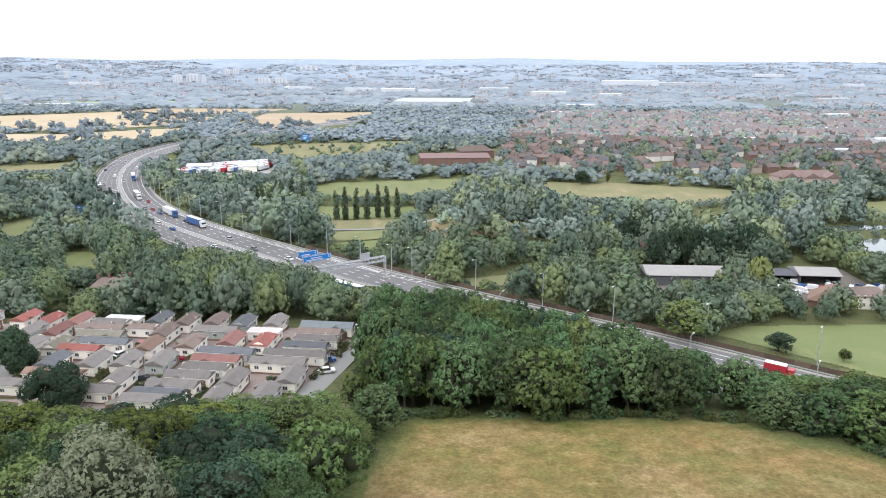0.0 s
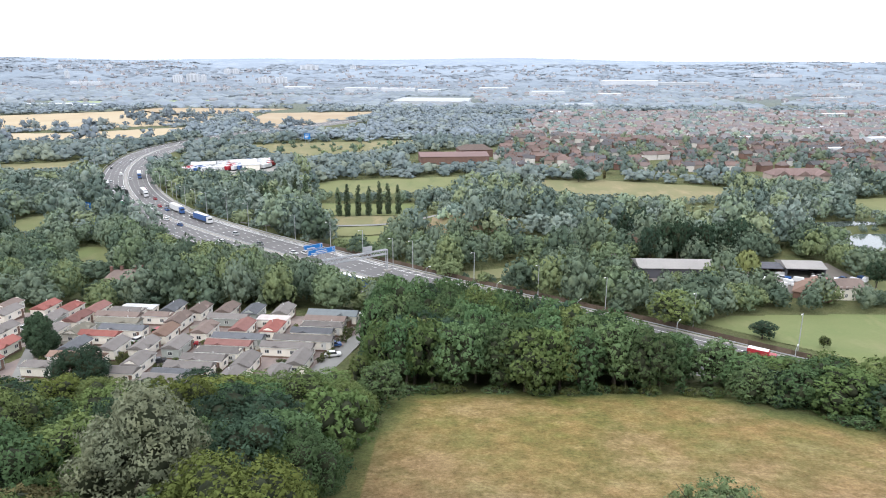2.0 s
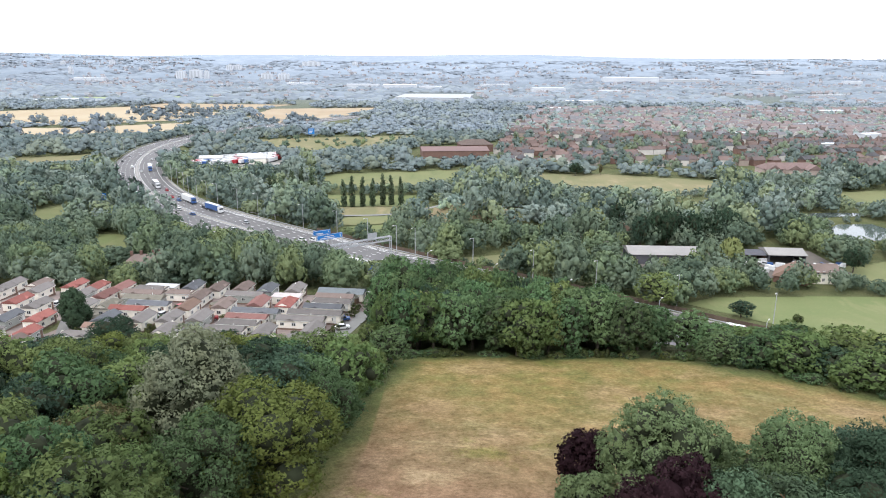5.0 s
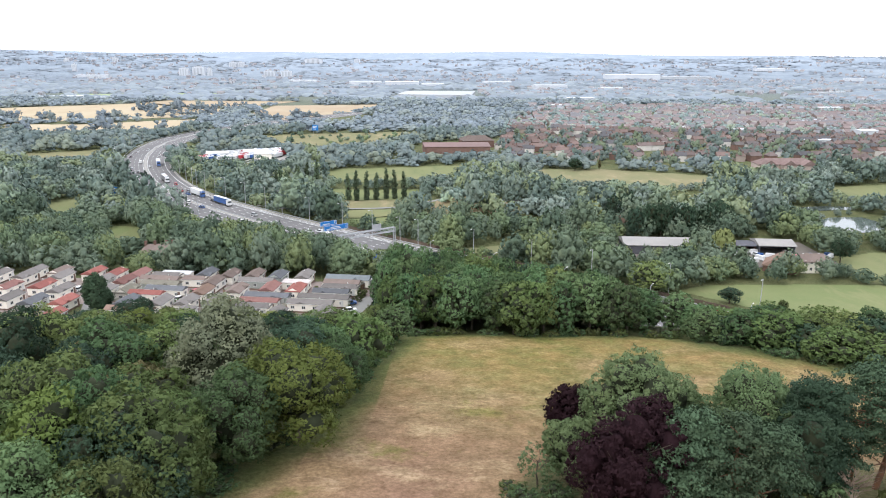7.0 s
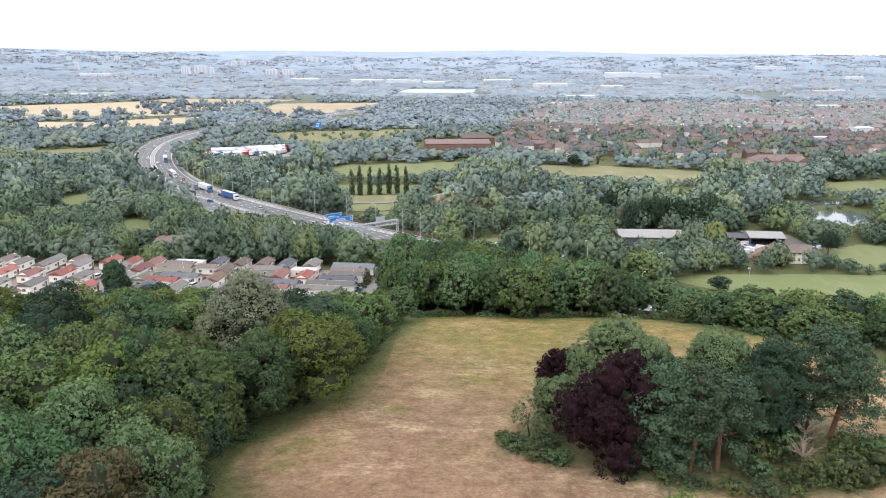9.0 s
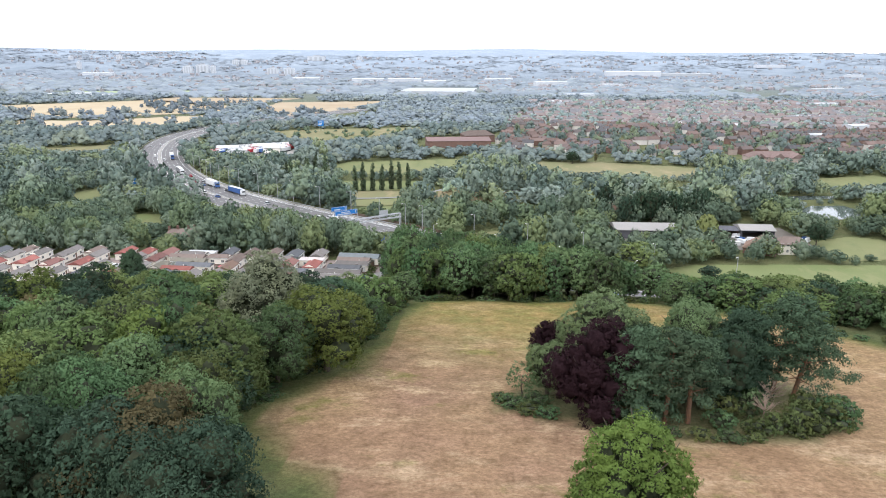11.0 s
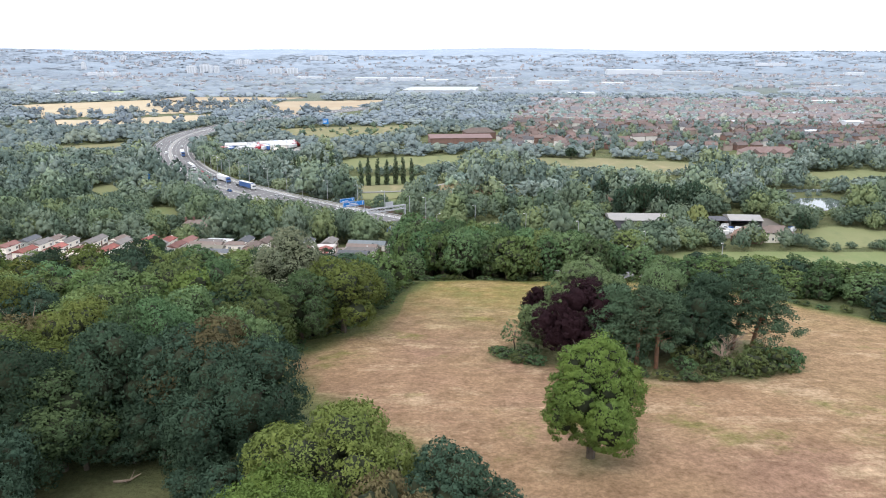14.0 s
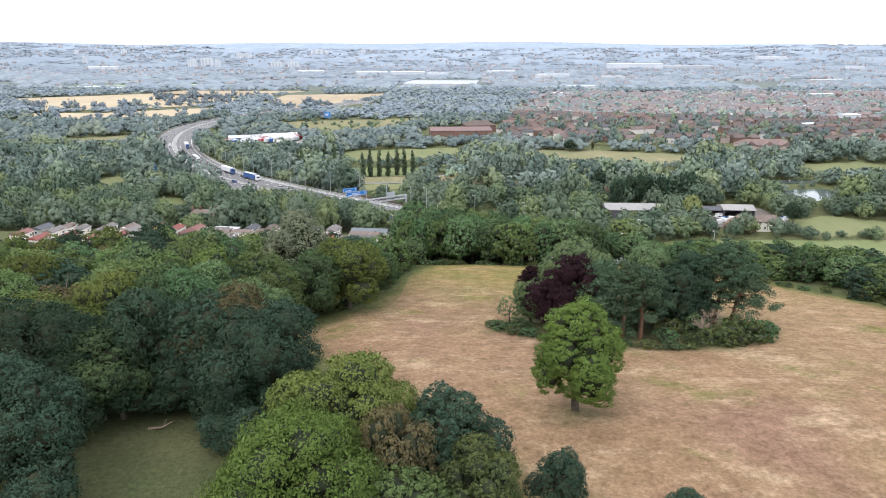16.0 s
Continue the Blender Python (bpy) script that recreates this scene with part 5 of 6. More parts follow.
DEEP = [(-121, 185.5, "r"), (-112.6, 183.1, "r"), (-104.2, 182.5, "m"), (-112, 173, "g"), (-104.8, 172.6, "m"), (-106.2, 162.8, "g"), (-82.3, 184.8, "d"), (-75.9, 172.4, "b"), (-75.9, 162.6, "n"), (-99.2, 163.0, "o"), (-94.6, 152.2, "d"), (-84.8, 152.4, "g"), (-77.2, 152.8, "g"), (-74.6, 143.4, "g"), (-69.2, 153.6, "g"), (-73.7, 182.4, "b"), (-65.6, 183.2, "b"), (-57.5, 181.8, "d"), (-48.6, 181.8, "g"), (-65.9, 164.6, "b"), (-56.3, 166.8, "m"), (-47.9, 166.2, "r"), (-48.6, 143.0, "g"), (-36.1, 144.4, "g"), (-49.3, 132.6, "g"), (-39.5, 135.6, "g")]
LEFT = [(-128, 178, "g"), (-128, 167, "r"), (-120, 163, "g"), (-134, 188, "b"), (-113, 152, "r"), (-122, 152, "d"), (-131, 155, "g"), (-138, 166, "m"), (-140, 178, "g"), (-143, 188, "g"), (-110, 140, "r"), (-120, 140, "g"), (-132, 143, "b"), (-142, 154, "g"), (-148, 168, "r"), (-150, 180, "g"), (-108, 131, "b"), (-158, 176, "g"), (-157, 164, "r"), (-160, 188, "b"), (-151, 156, "g"), (-167, 183, "d"), (-168, 171, "m"), (-162, 153, "g")]
for i, (x, y, L, r_) in enumerate(ACROSS):
    park_home(x, y, L, 3.5 if r_ != "s" else 4.4, -6, r_, i)
for i, (x, y, r_) in enumerate(DEEP + LEFT):
    park_home(x, y, 7.8, 4.5, 84, r_, i)

# lanes, hedges, sheds and cars of the park
strip("park_lane", [(-34, 133), (-30, 146), (-26.5, 160), (-24, 172), (-22, 186)], 5.2, M["lane"], 0.12, "grey tarmac lane of the home park")
strip("park_lane", [(-69, 140), (-70, 160), (-69.5, 176), (-70, 190)], 3.0, M["lane"], 0.14, "grey tarmac lane of the home park")
strip("park_lane", [(-100, 136), (-110, 158), (-117, 180)], 3.0, M["lane"], 0.13, "grey tarmac lane of the home park")
M["paving"] = plain("pink_paving", (0.27, 0.215, 0.19), (0.22, 0.18, 0.165), 0.6, 0.9)
sheet("pavement", [(-172, 140), (-126, 132), (-36, 129), (-30, 144), (-24, 184), (-60, 188), (-126, 190), (-172, 193)], M["paving"], 0.06, 3, "pinkish paved ground between the park homes", "paving")
for x, y, s, h in [(-54.5, 137.5, 0.9, 0.9), (-55, 140.5, 0.9, 0.9), (-52, 146, 0.8, 0.8), (-66.8, 147.5, 0.9, 0.9), (-67.3, 143, 0.8, 1.0), (-80.5, 147, 1.0, 1.6), (-82.5, 158.5, 0.8, 0.9), (-98, 173, 0.9, 1.0), (-41.5, 168, 1.0, 1.6), (-53, 176.5, 1.2, 1.5), (-41, 147.5, 0.9, 0.8), (-32, 149, 0.7, 0.8), (-29.8, 155, 0.7, 0.7), (-28.6, 163, 0.8, 0.9), (-27.4, 170, 0.7, 0.9), (-28, 167, 0.7, 1.5), (-44, 158.5, 0.8, 0.8), (-64, 159.6, 0.9, 0.9), (-70.5, 135, 0.9, 1.0), (-99.5, 146, 0.9, 1.2), (-88, 157, 0.8, 0.8), (-31, 152, 0.8, 1.0), (-43, 137, 0.8, 0.9), (-110, 168, 0.9, 1.0), (-81, 168, 0.8, 0.8)]:
    bush(x, y, s, h, SCRUB if int(x * 10) % 3 else SCRUB_DARK, "clipped green garden shrub beside a park home", "garden shrubs", int(abs(x)), x)
rng_s = np.random.default_rng(71)
for i in range(46):
    x, y = rng_s.uniform(-118, -31), rng_s.uniform(131, 184)
    if x > -31 - (y - 186) * -0.18 - 6 or any(abs(x - h[0]) < h[2] / 2 + 0.9 and abs(y - h[1]) < 2.7 for h in ACROSS) or any(abs(x - h[0]) < 3.2 and abs(y - h[1]) < 4.9 for h in DEEP + LEFT):
        continue
    bush(x, y, rng_s.uniform(0.5, 0.85), rng_s.uniform(0.5, 1.2), SCRUB if i % 3 else SCRUB_DARK, "clipped green garden shrub beside a park home", "garden shrubs", i, x)
M["wood"] = plain("weathered_wood", (0.26, 0.17, 0.11), (0.20, 0.14, 0.10), 0.8, 0.9)


def garden_shed(x, y, turn):
    root = new("garden_shed")
    root.matrix_world = Matrix.Translation((x, y, land1(x, y))) @ Matrix.Rotation(radians(turn), 4, "Z")
    part("wall", boxed(-1.2, -0.9, -0.3, 1.2, 0.9, 1.9), M["wood"], root)
    bm = bmesh.new(); gable(bm, 2.4, 1.8, 1.9, 0.45, 0.12, 0.05)
    part("roof", bm, RM["o"], root)
    part("door", boxed(-0.4, -0.95, 0.0, 0.4, -0.905, 1.75), M["brickwork"], root)
    return tagged(root, "small brown wooden garden shed beside a home", "shed", "garden sheds")


for x, y in [(-70.5, 131), (-67.5, 128.5), (-80, 161), (-70, 168), (-53.5, 162.5), (-48, 153.5), (-42, 141), (-99, 156), (-86, 168), (-29, 175)]:
    garden_shed(x, y, -6 + (x * 7) % 90)

PAINTS = {"red": (0.34, 0.02, 0.03), "white": (0.62, 0.62, 0.62), "silver": (0.38, 0.39, 0.40), "black": (0.03, 0.03, 0.035), "blue": (0.03, 0.09, 0.26), "grey": (0.14, 0.145, 0.15), "green": (0.05, 0.22, 0.12)}
PM = {k_: plain(k_ + "_paint", c, c, 1.0, 0.3, spec=0.5, fine=0.03) for k_, c in PAINTS.items()}
M["rubber"] = plain("tyre_rubber", (0.025, 0.025, 0.025), None, 2, 0.9)
M["steel"] = plain("galvanised_steel", (0.40, 0.41, 0.42), (0.34, 0.35, 0.36), 1.0, 0.55, 0.25)


def wheel(parent, x, y, r, w):
    t = part("wheel", tubed((x, y - w / 2, r), (x, y + w / 2, r), r, r, 12), M["rubber"], parent)
    part("rim", tubed((x, y - w / 2 - 0.015, r), (x, y + w / 2 + 0.015, r), r * 0.55, r * 0.55, 10), M["steel"], t)


def car(paint, van=False):
    root = new("van" if van else "car")
    L, W = (4.9, 1.95) if van else (4.3, 1.78)
    bm = bmesh.new()
    r = bmesh.ops.create_cube(bm, size=1, matrix=Matrix.Translation((0, 0, 0.58)) @ Matrix.Diagonal((L, W, 0.62, 1)))
    for v in r["verts"]:
        if v.co.z > 0.5:
            v.co.x *= 0.97; v.co.y *= 0.94
    bmesh.ops.bevel(bm, geom=list(bm.edges), offset=0.12, segments=2, affect="EDGES")
    part("body", bm, PM[paint], root)
    top = 2.0 if van else 1.42
    bm = bmesh.new()
    r = bmesh.ops.create_cube(bm, size=1, matrix=Matrix.Translation((-0.35 if van else -0.2, 0, (0.86 + top) / 2)) @ Matrix.Diagonal((L * (0.8 if van else 0.62), W * 0.9, top - 0.86, 1)))
    for v in r["verts"]:
        if v.co.z > 1.2:
            v.co.y *= 0.86; v.co.x = v.co.x * (0.94 if van else 0.72) - 0.05
    bmesh.ops.bevel(bm, geom=list(bm.edges), offset=0.07, segments=2, affect="EDGES")
    cabin = part("cabin", bm, PM[paint] if van else M["glass"], root)
    part("roof_panel", boxed(-L * 0.24 - 0.25, -W * 0.36, top - 0.02, L * 0.2 - 0.25, W * 0.36, top + 0.03, bevel=0.02), PM[paint], root)
    if van:
        part("windscreen", boxed(L * 0.26, -W * 0.38, 1.2, L * 0.29, W * 0.38, 1.75), M["glass"], root)
    for s in (-1, 1):
        for f in (-0.31, 0.31):
            wheel(root, L * f, s * (W / 2 - 0.12), 0.32, 0.2)
        part("headlight", boxed(L / 2 - 0.06, s * W * 0.36 - 0.14, 0.6, L / 2 + 0.012, s * W * 0.36 + 0.14, 0.74), M["white"], root)
        part("tail_light", boxed(-L / 2 - 0.012, s * W * 0.38 - 0.1, 0.62, -L / 2 + 0.05, s * W * 0.38 + 0.1, 0.8), PM["red"], root)
    return root


def box_lorry(paint):
    """A short rigid box lorry."""
    root = new("box_lorry")
    part("box", boxed(-3.6, -1.2, 1.0, 2.0, 1.2, 3.5, bevel=0.05), PM[paint], root)
    part("box_roof", boxed(-3.5, -1.1, 3.504, 1.9, 1.1, 3.55), PM["white"], root)
    bm = boxed(2.1, -1.1, 0.7, 3.9, 1.1, 2.8, bevel=0.15)
    part("cab", bm, PM[paint], root)
    part("windscreen", boxed(3.86, -0.95, 1.7, 3.94, 0.95, 2.4), M["glass"], root)
    part("chassis", boxed(-3.5, -0.5, 0.6, 3.4, 0.5, 0.99), PM["black"], root)
    for s in (-1, 1):
        for x in (-2.4, 2.9):
            wheel(root, x, s * 0.95, 0.45, 0.28)
    return root


def lorry(paint, cab="white"):
    root = new("lorry")
    part("trailer", boxed(-8.6, -1.27, 1.15, 4.9, 1.27, 4.0, bevel=0.05), PM[paint], root, "long box trailer")
    part("trailer_roof", boxed(-8.5, -1.2, 4.004, 4.8, 1.2, 4.05), PM["white"], root)
    bm = bmesh.new()
    r = bmesh.ops.create_cube(bm, size=1, matrix=Matrix.Translation((6.4, 0, 2.2)) @ Matrix.Diagonal((2.2, 2.45, 3.0, 1)))
    for v in r["verts"]:
        if v.co.z > 3 and v.co.x > 6.5:
            v.co.x -= 0.55
    bmesh.ops.bevel(bm, geom=list(bm.edges), offset=0.12, segments=2, affect="EDGES")
    part("cab", bm, PM[cab], root)
    part("windscreen", boxed(7.28, -1.05, 2.1, 7.36, 1.05, 2.85), M["glass"], root)
    part("chassis", boxed(-8.2, -0.5, 0.75, 7.0, 0.5, 1.14), PM["black"], root)
    for s in (-1, 1):
        for x in (-7.2, -5.9, -4.6, 4.3, 6.6):
            wheel(root, x, s * 1.05, 0.5, 0.32)
    return root


def put_on(ob, x, y, z, heading, label, category, group=""):
    ob.matrix_world = Matrix.Translation((x, y, z)) @ Matrix.Rotation(heading, 4, "Z")
    return tagged(ob, label, category, group)


CARS = {}
for c in ("red", "white", "silver", "black", "blue", "grey"):
    CARS[c] = put_on(car(c), 0, 0, 0, 0, "%s hatchback car" % c, "car")
first_used = set()


def place_vehicle(src, x, y, z, heading, label, category, group):
    m_ = Matrix.Translation((x, y, z)) @ Matrix.Rotation(heading, 4, "Z")
    if src.name not in first_used:
        first_used.add(src.name)
        src.matrix_world = m_
        return tagged(src, label, category, group)
    return tagged(copy_thing(src, m_), label, category, group)


for x, y, c, a in [(-38.5, 129.8, "red", 0.2), (-68, 158.8, "red", 0.3), (-80.2, 168.5, "red", 1.4), (-78.6, 170.6, "red", 1.4), (-29.5, 152.5, "white", 0.3), (-30.4, 159.2, "blue", 0.3), (-27.6, 180.5, "black", 0.9), (-26, 187, "white", 0.4), (-82.8, 161.5, "white", 1.2), (-71.8, 147.4, "black", 0.4), (-116.5, 179, "silver", 1.3), (-118.2, 170, "white", 1.4), (-24.5, 186.5, "silver", 0.5), (-99.2, 150.5, "grey", 0.8)]:
    place_vehicle(CARS[c], x, y, land1(x, y) + 0.14, a, "%s car parked beside a park home" % c, "car", "parked cars")

# ---------- motorway furniture and traffic ----------
def along(i, off, dz=0.0):
    i = max(0, min(len(FAR_EDGE) - 1, i))
    p_ = FAR_EDGE[i] + INTO[i] * off
    return float(p_[0]), float(p_[1]), float(road_z(FAR_EDGE[i][0])) + dz, math.atan2(tang[i][1], tang[i][0])


for nm, o0, o1 in (("edge_line", 2.6, 2.85), ("edge_line", 15.0, 15.25), ("edge_line", 18.0, 18.25), ("edge_line", 30.2, 30.45)):
    tagged(new("road_marking", ribbon("road_marking", FAR_EDGE, INTO, o0, o1, 0.012, M["paint"])), "white painted edge line on the motorway", "road marking", kind="structure")
tagged(new("central_reserve", ribbon("central_reserve", FAR_EDGE, INTO, 15.6, 17.6, 0.02, M["concrete"])), "pale concrete central reserve", "central reserve", kind="structure")
V, F = [], []
for lane in (5.8, 8.9, 12.0, 21.2, 24.2, 27.2):
    for i in range(0, len(FAR_EDGE) - 1, 2):
        x, y, z, a = along(i, lane, 0.014)
        c, s = math.cos(a) * 1.3, math.sin(a) * 1.3
        u, v = -math.sin(a) * 0.13, math.cos(a) * 0.13
        o = len(V)
        V += [(x - c - u, y - s - v, z), (x + c - u, y + s - v, z), (x + c + u, y + s + v, z), (x - c + u, y - s + v, z)]
        F.append([o, o + 1, o + 2, o + 3])
tagged(new("lane_dashes", mesh_from("lane_dashes", V, F, [M["paint"]])), "white dashed lane lines on asphalt", "road marking", kind="stuff")
V, F = [], []
gi = int(np.argmin(np.hypot(FAR_EDGE[:, 0] + 24, FAR_EDGE[:, 1] - 257)))
for i in range(gi - 4, gi + 46):                        # hatching of the slip road's nose
    x, y, z, a = along(i, 1.5, 0.016)
    for q in (0, 2.0):
        o = len(V)
        for du, dv in ((-0.3 + q, -1.2), (0.3 + q, -1.2), (1.3 + q, 1.2), (0.7 + q, 1.2)):
            V.append((x + math.cos(a) * du - math.sin(a) * dv, y + math.sin(a) * du + math.cos(a) * dv, z))
        F.append([o, o + 1, o + 2, o + 3])
tagged(new("hatching", mesh_from("hatching", V, F, [M["paint"]])), "white diagonal hatching beside the slip road", "road marking", kind="stuff")

M["fence"] = plain("brown_fence", (0.13, 0.095, 0.07), (0.09, 0.07, 0.055), 0.6, 0.95, varied=0.25)
fence = new("fence")
fx, fy, fz, fa = along(20, -3.2, 0)
fence.matrix_world = Matrix.Translation((fx, fy, fz))
tagged(fence, "weathered brown timber fence along the motorway", "fence")
bm = bmesh.new()
prof = [(-1.95 + q * 0.13, (-0.03, 0.03)[(q // 2) % 2]) for q in range(31)]
low = [bm.verts.new((u, v, -0.6)) for u, v in prof] + [bm.verts.new((u, v + 0.04, -0.6)) for u, v in prof[::-1]]
top = [bm.verts.new((v.co.x, v.co.y, 1.75)) for v in low]
for q in range(len(low)):
    r_ = (q + 1) % len(low)
    bm.faces.new((low[q], low[r_], top[r_], top[q]))
for q in range(30):
    bm.faces.new((top[q], top[q + 1], top[60 - q], top[61 - q]))
FP = bpy.data.meshes.new("fence_panel"); bm.to_mesh(FP); bm.free(); FP.materials.append(M["fence"])
FQ = bpy.data.meshes.new("fence_post"); bm = bmesh.new(); box(bm, -0.08, -0.09, -0.8, 0.08, 0.09, 1.95); bm.to_mesh(FQ); bm.free(); FQ.materials.append(M["fence"])
for i in range(0, gi + 14):
    x, y, z, a = along(i, -3.2, -0.25)
    for me_, nm, dx in ((FP, "fence_panel", 0), (FQ, "fence_post", 2.0)):
        o = new(nm, me_); o.parent = fence
        o.matrix_world = Matrix.Translation((x + math.cos(a) * dx, y + math.sin(a) * dx, z)) @ Matrix.Rotation(a, 4, "Z") @ Matrix.Rotation(0.03 * math.sin(i * 3.1), 4, "X")
for side in (-1.2, ROAD_W + 1.0, 16.6):
    tagged(new("crash_barrier", ribbon("crash_barrier", FAR_EDGE, INTO, side, side + 0.12, 0.72, M["steel"], thick=0.34)), "galvanised steel crash barrier beside the lanes", "crash barrier", kind="structure")
tagged(new("verge", ribbon("verge", FAR_EDGE, INTO, -1.4, 0.0, 0.01, M["concrete"], thick=0.4)), "pale gravel verge at the motorway edge", "verge", kind="structure")


def street_lamp(arm=1.8, h=12.4):
    root = new("street_lamp")
    part("base", tubed((0, 0, -0.5), (0, 0, 1.4), 0.14, 0.13, 8), M["steel"], root)
    part("pole", tubed((0, 0, 1.4), (0, 0, h), 0.15, 0.11, 8), M["steel"], root)
    bm = bmesh.new()
    tube(bm, (0, 0, h - 0.1), (arm * 0.5, 0, h + 0.22), 0.06, 0.05, 6); tube(bm, (arm * 0.5, 0, h + 0.22), (arm, 0, h + 0.28), 0.05, 0.045, 6)
    part("arm", bm, M["steel"], root)
    bm = boxed(arm - 0.15, -0.17, h + 0.18, arm + 0.75, 0.17, h + 0.36, bevel=0.05)
    lantern = part("lantern", bm, M["white"], root)
    return root


lamp0 = tagged(street_lamp(), "tall grey steel motorway lamp column", "street lamp", "motorway lamps")
lamps = [(101, 178), (76.5, 195.5), (52, 209.8), (31, 222), (9, 236.5), (-14.5, 251.5), (-22.5, 254.8), (-36, 267.5), (-52, 283), (-70.5, 297), (-88, 313), (-99.5, 324), (-114, 337), (-130, 353), (-139, 362), (-148, 371), (-157, 382), (-163, 391), (-173, 407), (-184, 425), (-194, 443), (-205, 463), (-216, 487)]
near_l = [(37.6, 183.5), (62, 168), (86.6, 152), (14.9, 199), (-8, 214), (-236, 436), (-246, 455), (-222, 412), (-256, 480), (-266, 506), (-274, 540), (-282, 570), (-285, 600), (-200, 384), (-128, 303), (-165, 340)]
first = True
for k_, lst in ((1, lamps), (-1, near_l)):
    for x, y in lst:
        i = int(np.argmin(np.hypot(FAR_EDGE[:, 0] - x, FAR_EDGE[:, 1] - y)))
        v = INTO[i] * k_
        m_ = Matrix.Translation((x, y, land1(x, y) - 0.0)) @ Matrix.Rotation(math.atan2(v[1], v[0]), 4, "Z")
        if first:
            lamp0.matrix_world = m_; first = False
        else:
            copy_thing(lamp0, m_)


M["sign_blue"] = plain("sign_blue", (0.015, 0.16, 0.46), (0.02, 0.17, 0.48), 0.6, 0.5)


def sign_gantry():
    """A lattice truss over both carriageways; local x runs along it from the far leg."""
    root = new("sign_gantry")
    z0 = 3.6
    a = Vector((-24.6, 250.5, 0)); d = Vector((-0.80, -0.60, 0)).normalized()
    root.matrix_world = Matrix.Translation((a.x, a.y, z0)) @ Matrix.Rotation(math.atan2(d.y, d.x), 4, "Z")
    L, zb, zt = 36.0, 7.3, 9.0
    part("plinth", boxed(-1.5, -1.0, -1.2, 1.1, 1.0, 0.9, bevel=0.05), M["concrete"], root)
    for x in (0.0, L):
        for s in (-0.6, 0.6):
            part("leg", boxed(x - 0.18, s - 0.12, -0.8, x + 0.18, s + 0.12, zt), M["steel"], root)
        for j in range(4):
            part("brace", tubed((x, -0.6, 1 + j * 1.8), (x, 0.6, 2.4 + j * 1.8), 0.06, 0.06, 4), M["steel"], root)
    for s in (-0.6, 0.6):
        for z in (zb, zt):
            part("chord", boxed(-0.2, s - 0.16, z - 0.16, L + 0.2, s + 0.16, z + 0.16), M["steel"], root)
        for j in range(18):
            x0 = j * 2.0
            part("brace", tubed((x0, s, zb if j % 2 else zt), (x0 + 2.0, s, zt if j % 2 else zb), 0.11, 0.11, 4), M["steel"], root)
    # big blue signs; their faces look towards the side from which traffic comes
    for nm, u0, u1, zl, zh, n_bar in (("sign", 22.6, 33.4, 11.9, 14.0, 2), ("sign", 27.6, 35.0, 14.1, 15.9, 1)):
        sg = part(nm, boxed(u0, 0.72, zl, u1, 0.86, zh, bevel=0.03), M["sign_blue"], root, "blue motorway direction sign")
        bm = bmesh.new()
        for q in ((u0 + 0.12, zl + 0.12, u1 - 0.12, zl + 0.22), (u0 + 0.12, zh - 0.22, u1 - 0.12, zh - 0.12), (u0 + 0.12, zl + 0.12, u0 + 0.22, zh - 0.12), (u1 - 0.22, zl + 0.12, u1 - 0.12, zh - 0.12)):
            box(bm, q[0], 0.865, q[1], q[2], 0.875, q[3])
        part("border", bm, M["white"], sg)
        for j in range(n_bar):
            part("text_bar", boxed(u0 + 3.2 + 0.4 * (j % 2), 0.865, zl + 0.45 + j * 0.62, u1 - 1.2 - 0.9 * ((j * 2) % 3), 0.875, zl + 0.75 + j * 0.62), M["white"], sg)
        part("arrow", tubed((u0 + 0.9, 0.87, zl + 0.6), (u0 + 0.9, 0.87, zh - 0.5), 0.14, 0.14, 4), M["white"], sg)
    for x in (22.5, 27.0, 29.0, 33.5):
        part("sign_post", boxed(x - 0.1, 0.5, zb, x + 0.1, 0.7, 13.8 if x < 28 else 15.6), M["steel"], root)
    part("sign_backing", boxed(6.0, -0.9, 8.2, 10.2, -0.75, 11.2, bevel=0.03), M["steel"], root, "grey back of a matrix sign")
    return tagged(root, "grey lattice sign gantry with blue signs", "gantry")


sign_gantry()


def road_sign(x, y, z, w, h, legs, heading, label):
    root = new("road_sign")
    root.matrix_world = Matrix.Translation((x, y, z)) @ Matrix.Rotation(heading, 4, "Z")
    for s in (-1, 1):
        part("post", tubed((s * w * 0.3, 0, -1), (s * w * 0.3, 0, legs + h), 0.1, 0.1, 6), M["steel"], root)
    pl = part("panel", boxed(-w / 2, -0.16, legs, w / 2, -0.11, legs + h, bevel=0.02), M["sign_blue"], root)
    for j in range(3):
        part("text_bar", boxed(-w * 0.38, -0.172, legs + h * (0.2 + 0.25 * j), w * (0.1 + 0.1 * j), -0.162, legs + h * (0.3 + 0.25 * j)), M["white"], pl)
    return tagged(root, label, "road sign")


road_sign(-201, 366, land1(-201, 366), 7.5, 4.2, 3.0, -0.5, "blue direction sign rising above trees")
road_sign(-150, 722, land1(-150, 722), 6.5, 6, 6.0, 0.0, "distant blue direction sign on posts")
ms = new("matrix_sign")
ms.matrix_world = Matrix.Translation((-181, 372, 4)) @ Matrix.Rotation(-0.85, 4, "Z")
part("mast", tubed((-5, 0, -1), (-5, 0, 9.2), 0.28, 0.22, 8), M["steel"], ms)
part("arm", boxed(-5, -0.25, 8.6, 3.6, 0.25, 9.3), M["steel"], ms)
part("display", boxed(-1.4, -0.55, 7.4, 4.0, -0.2, 10.3, bevel=0.05), PM["black"], ms, "dark electronic sign display")
tagged(ms, "cantilever matrix sign with dark display", "matrix sign")

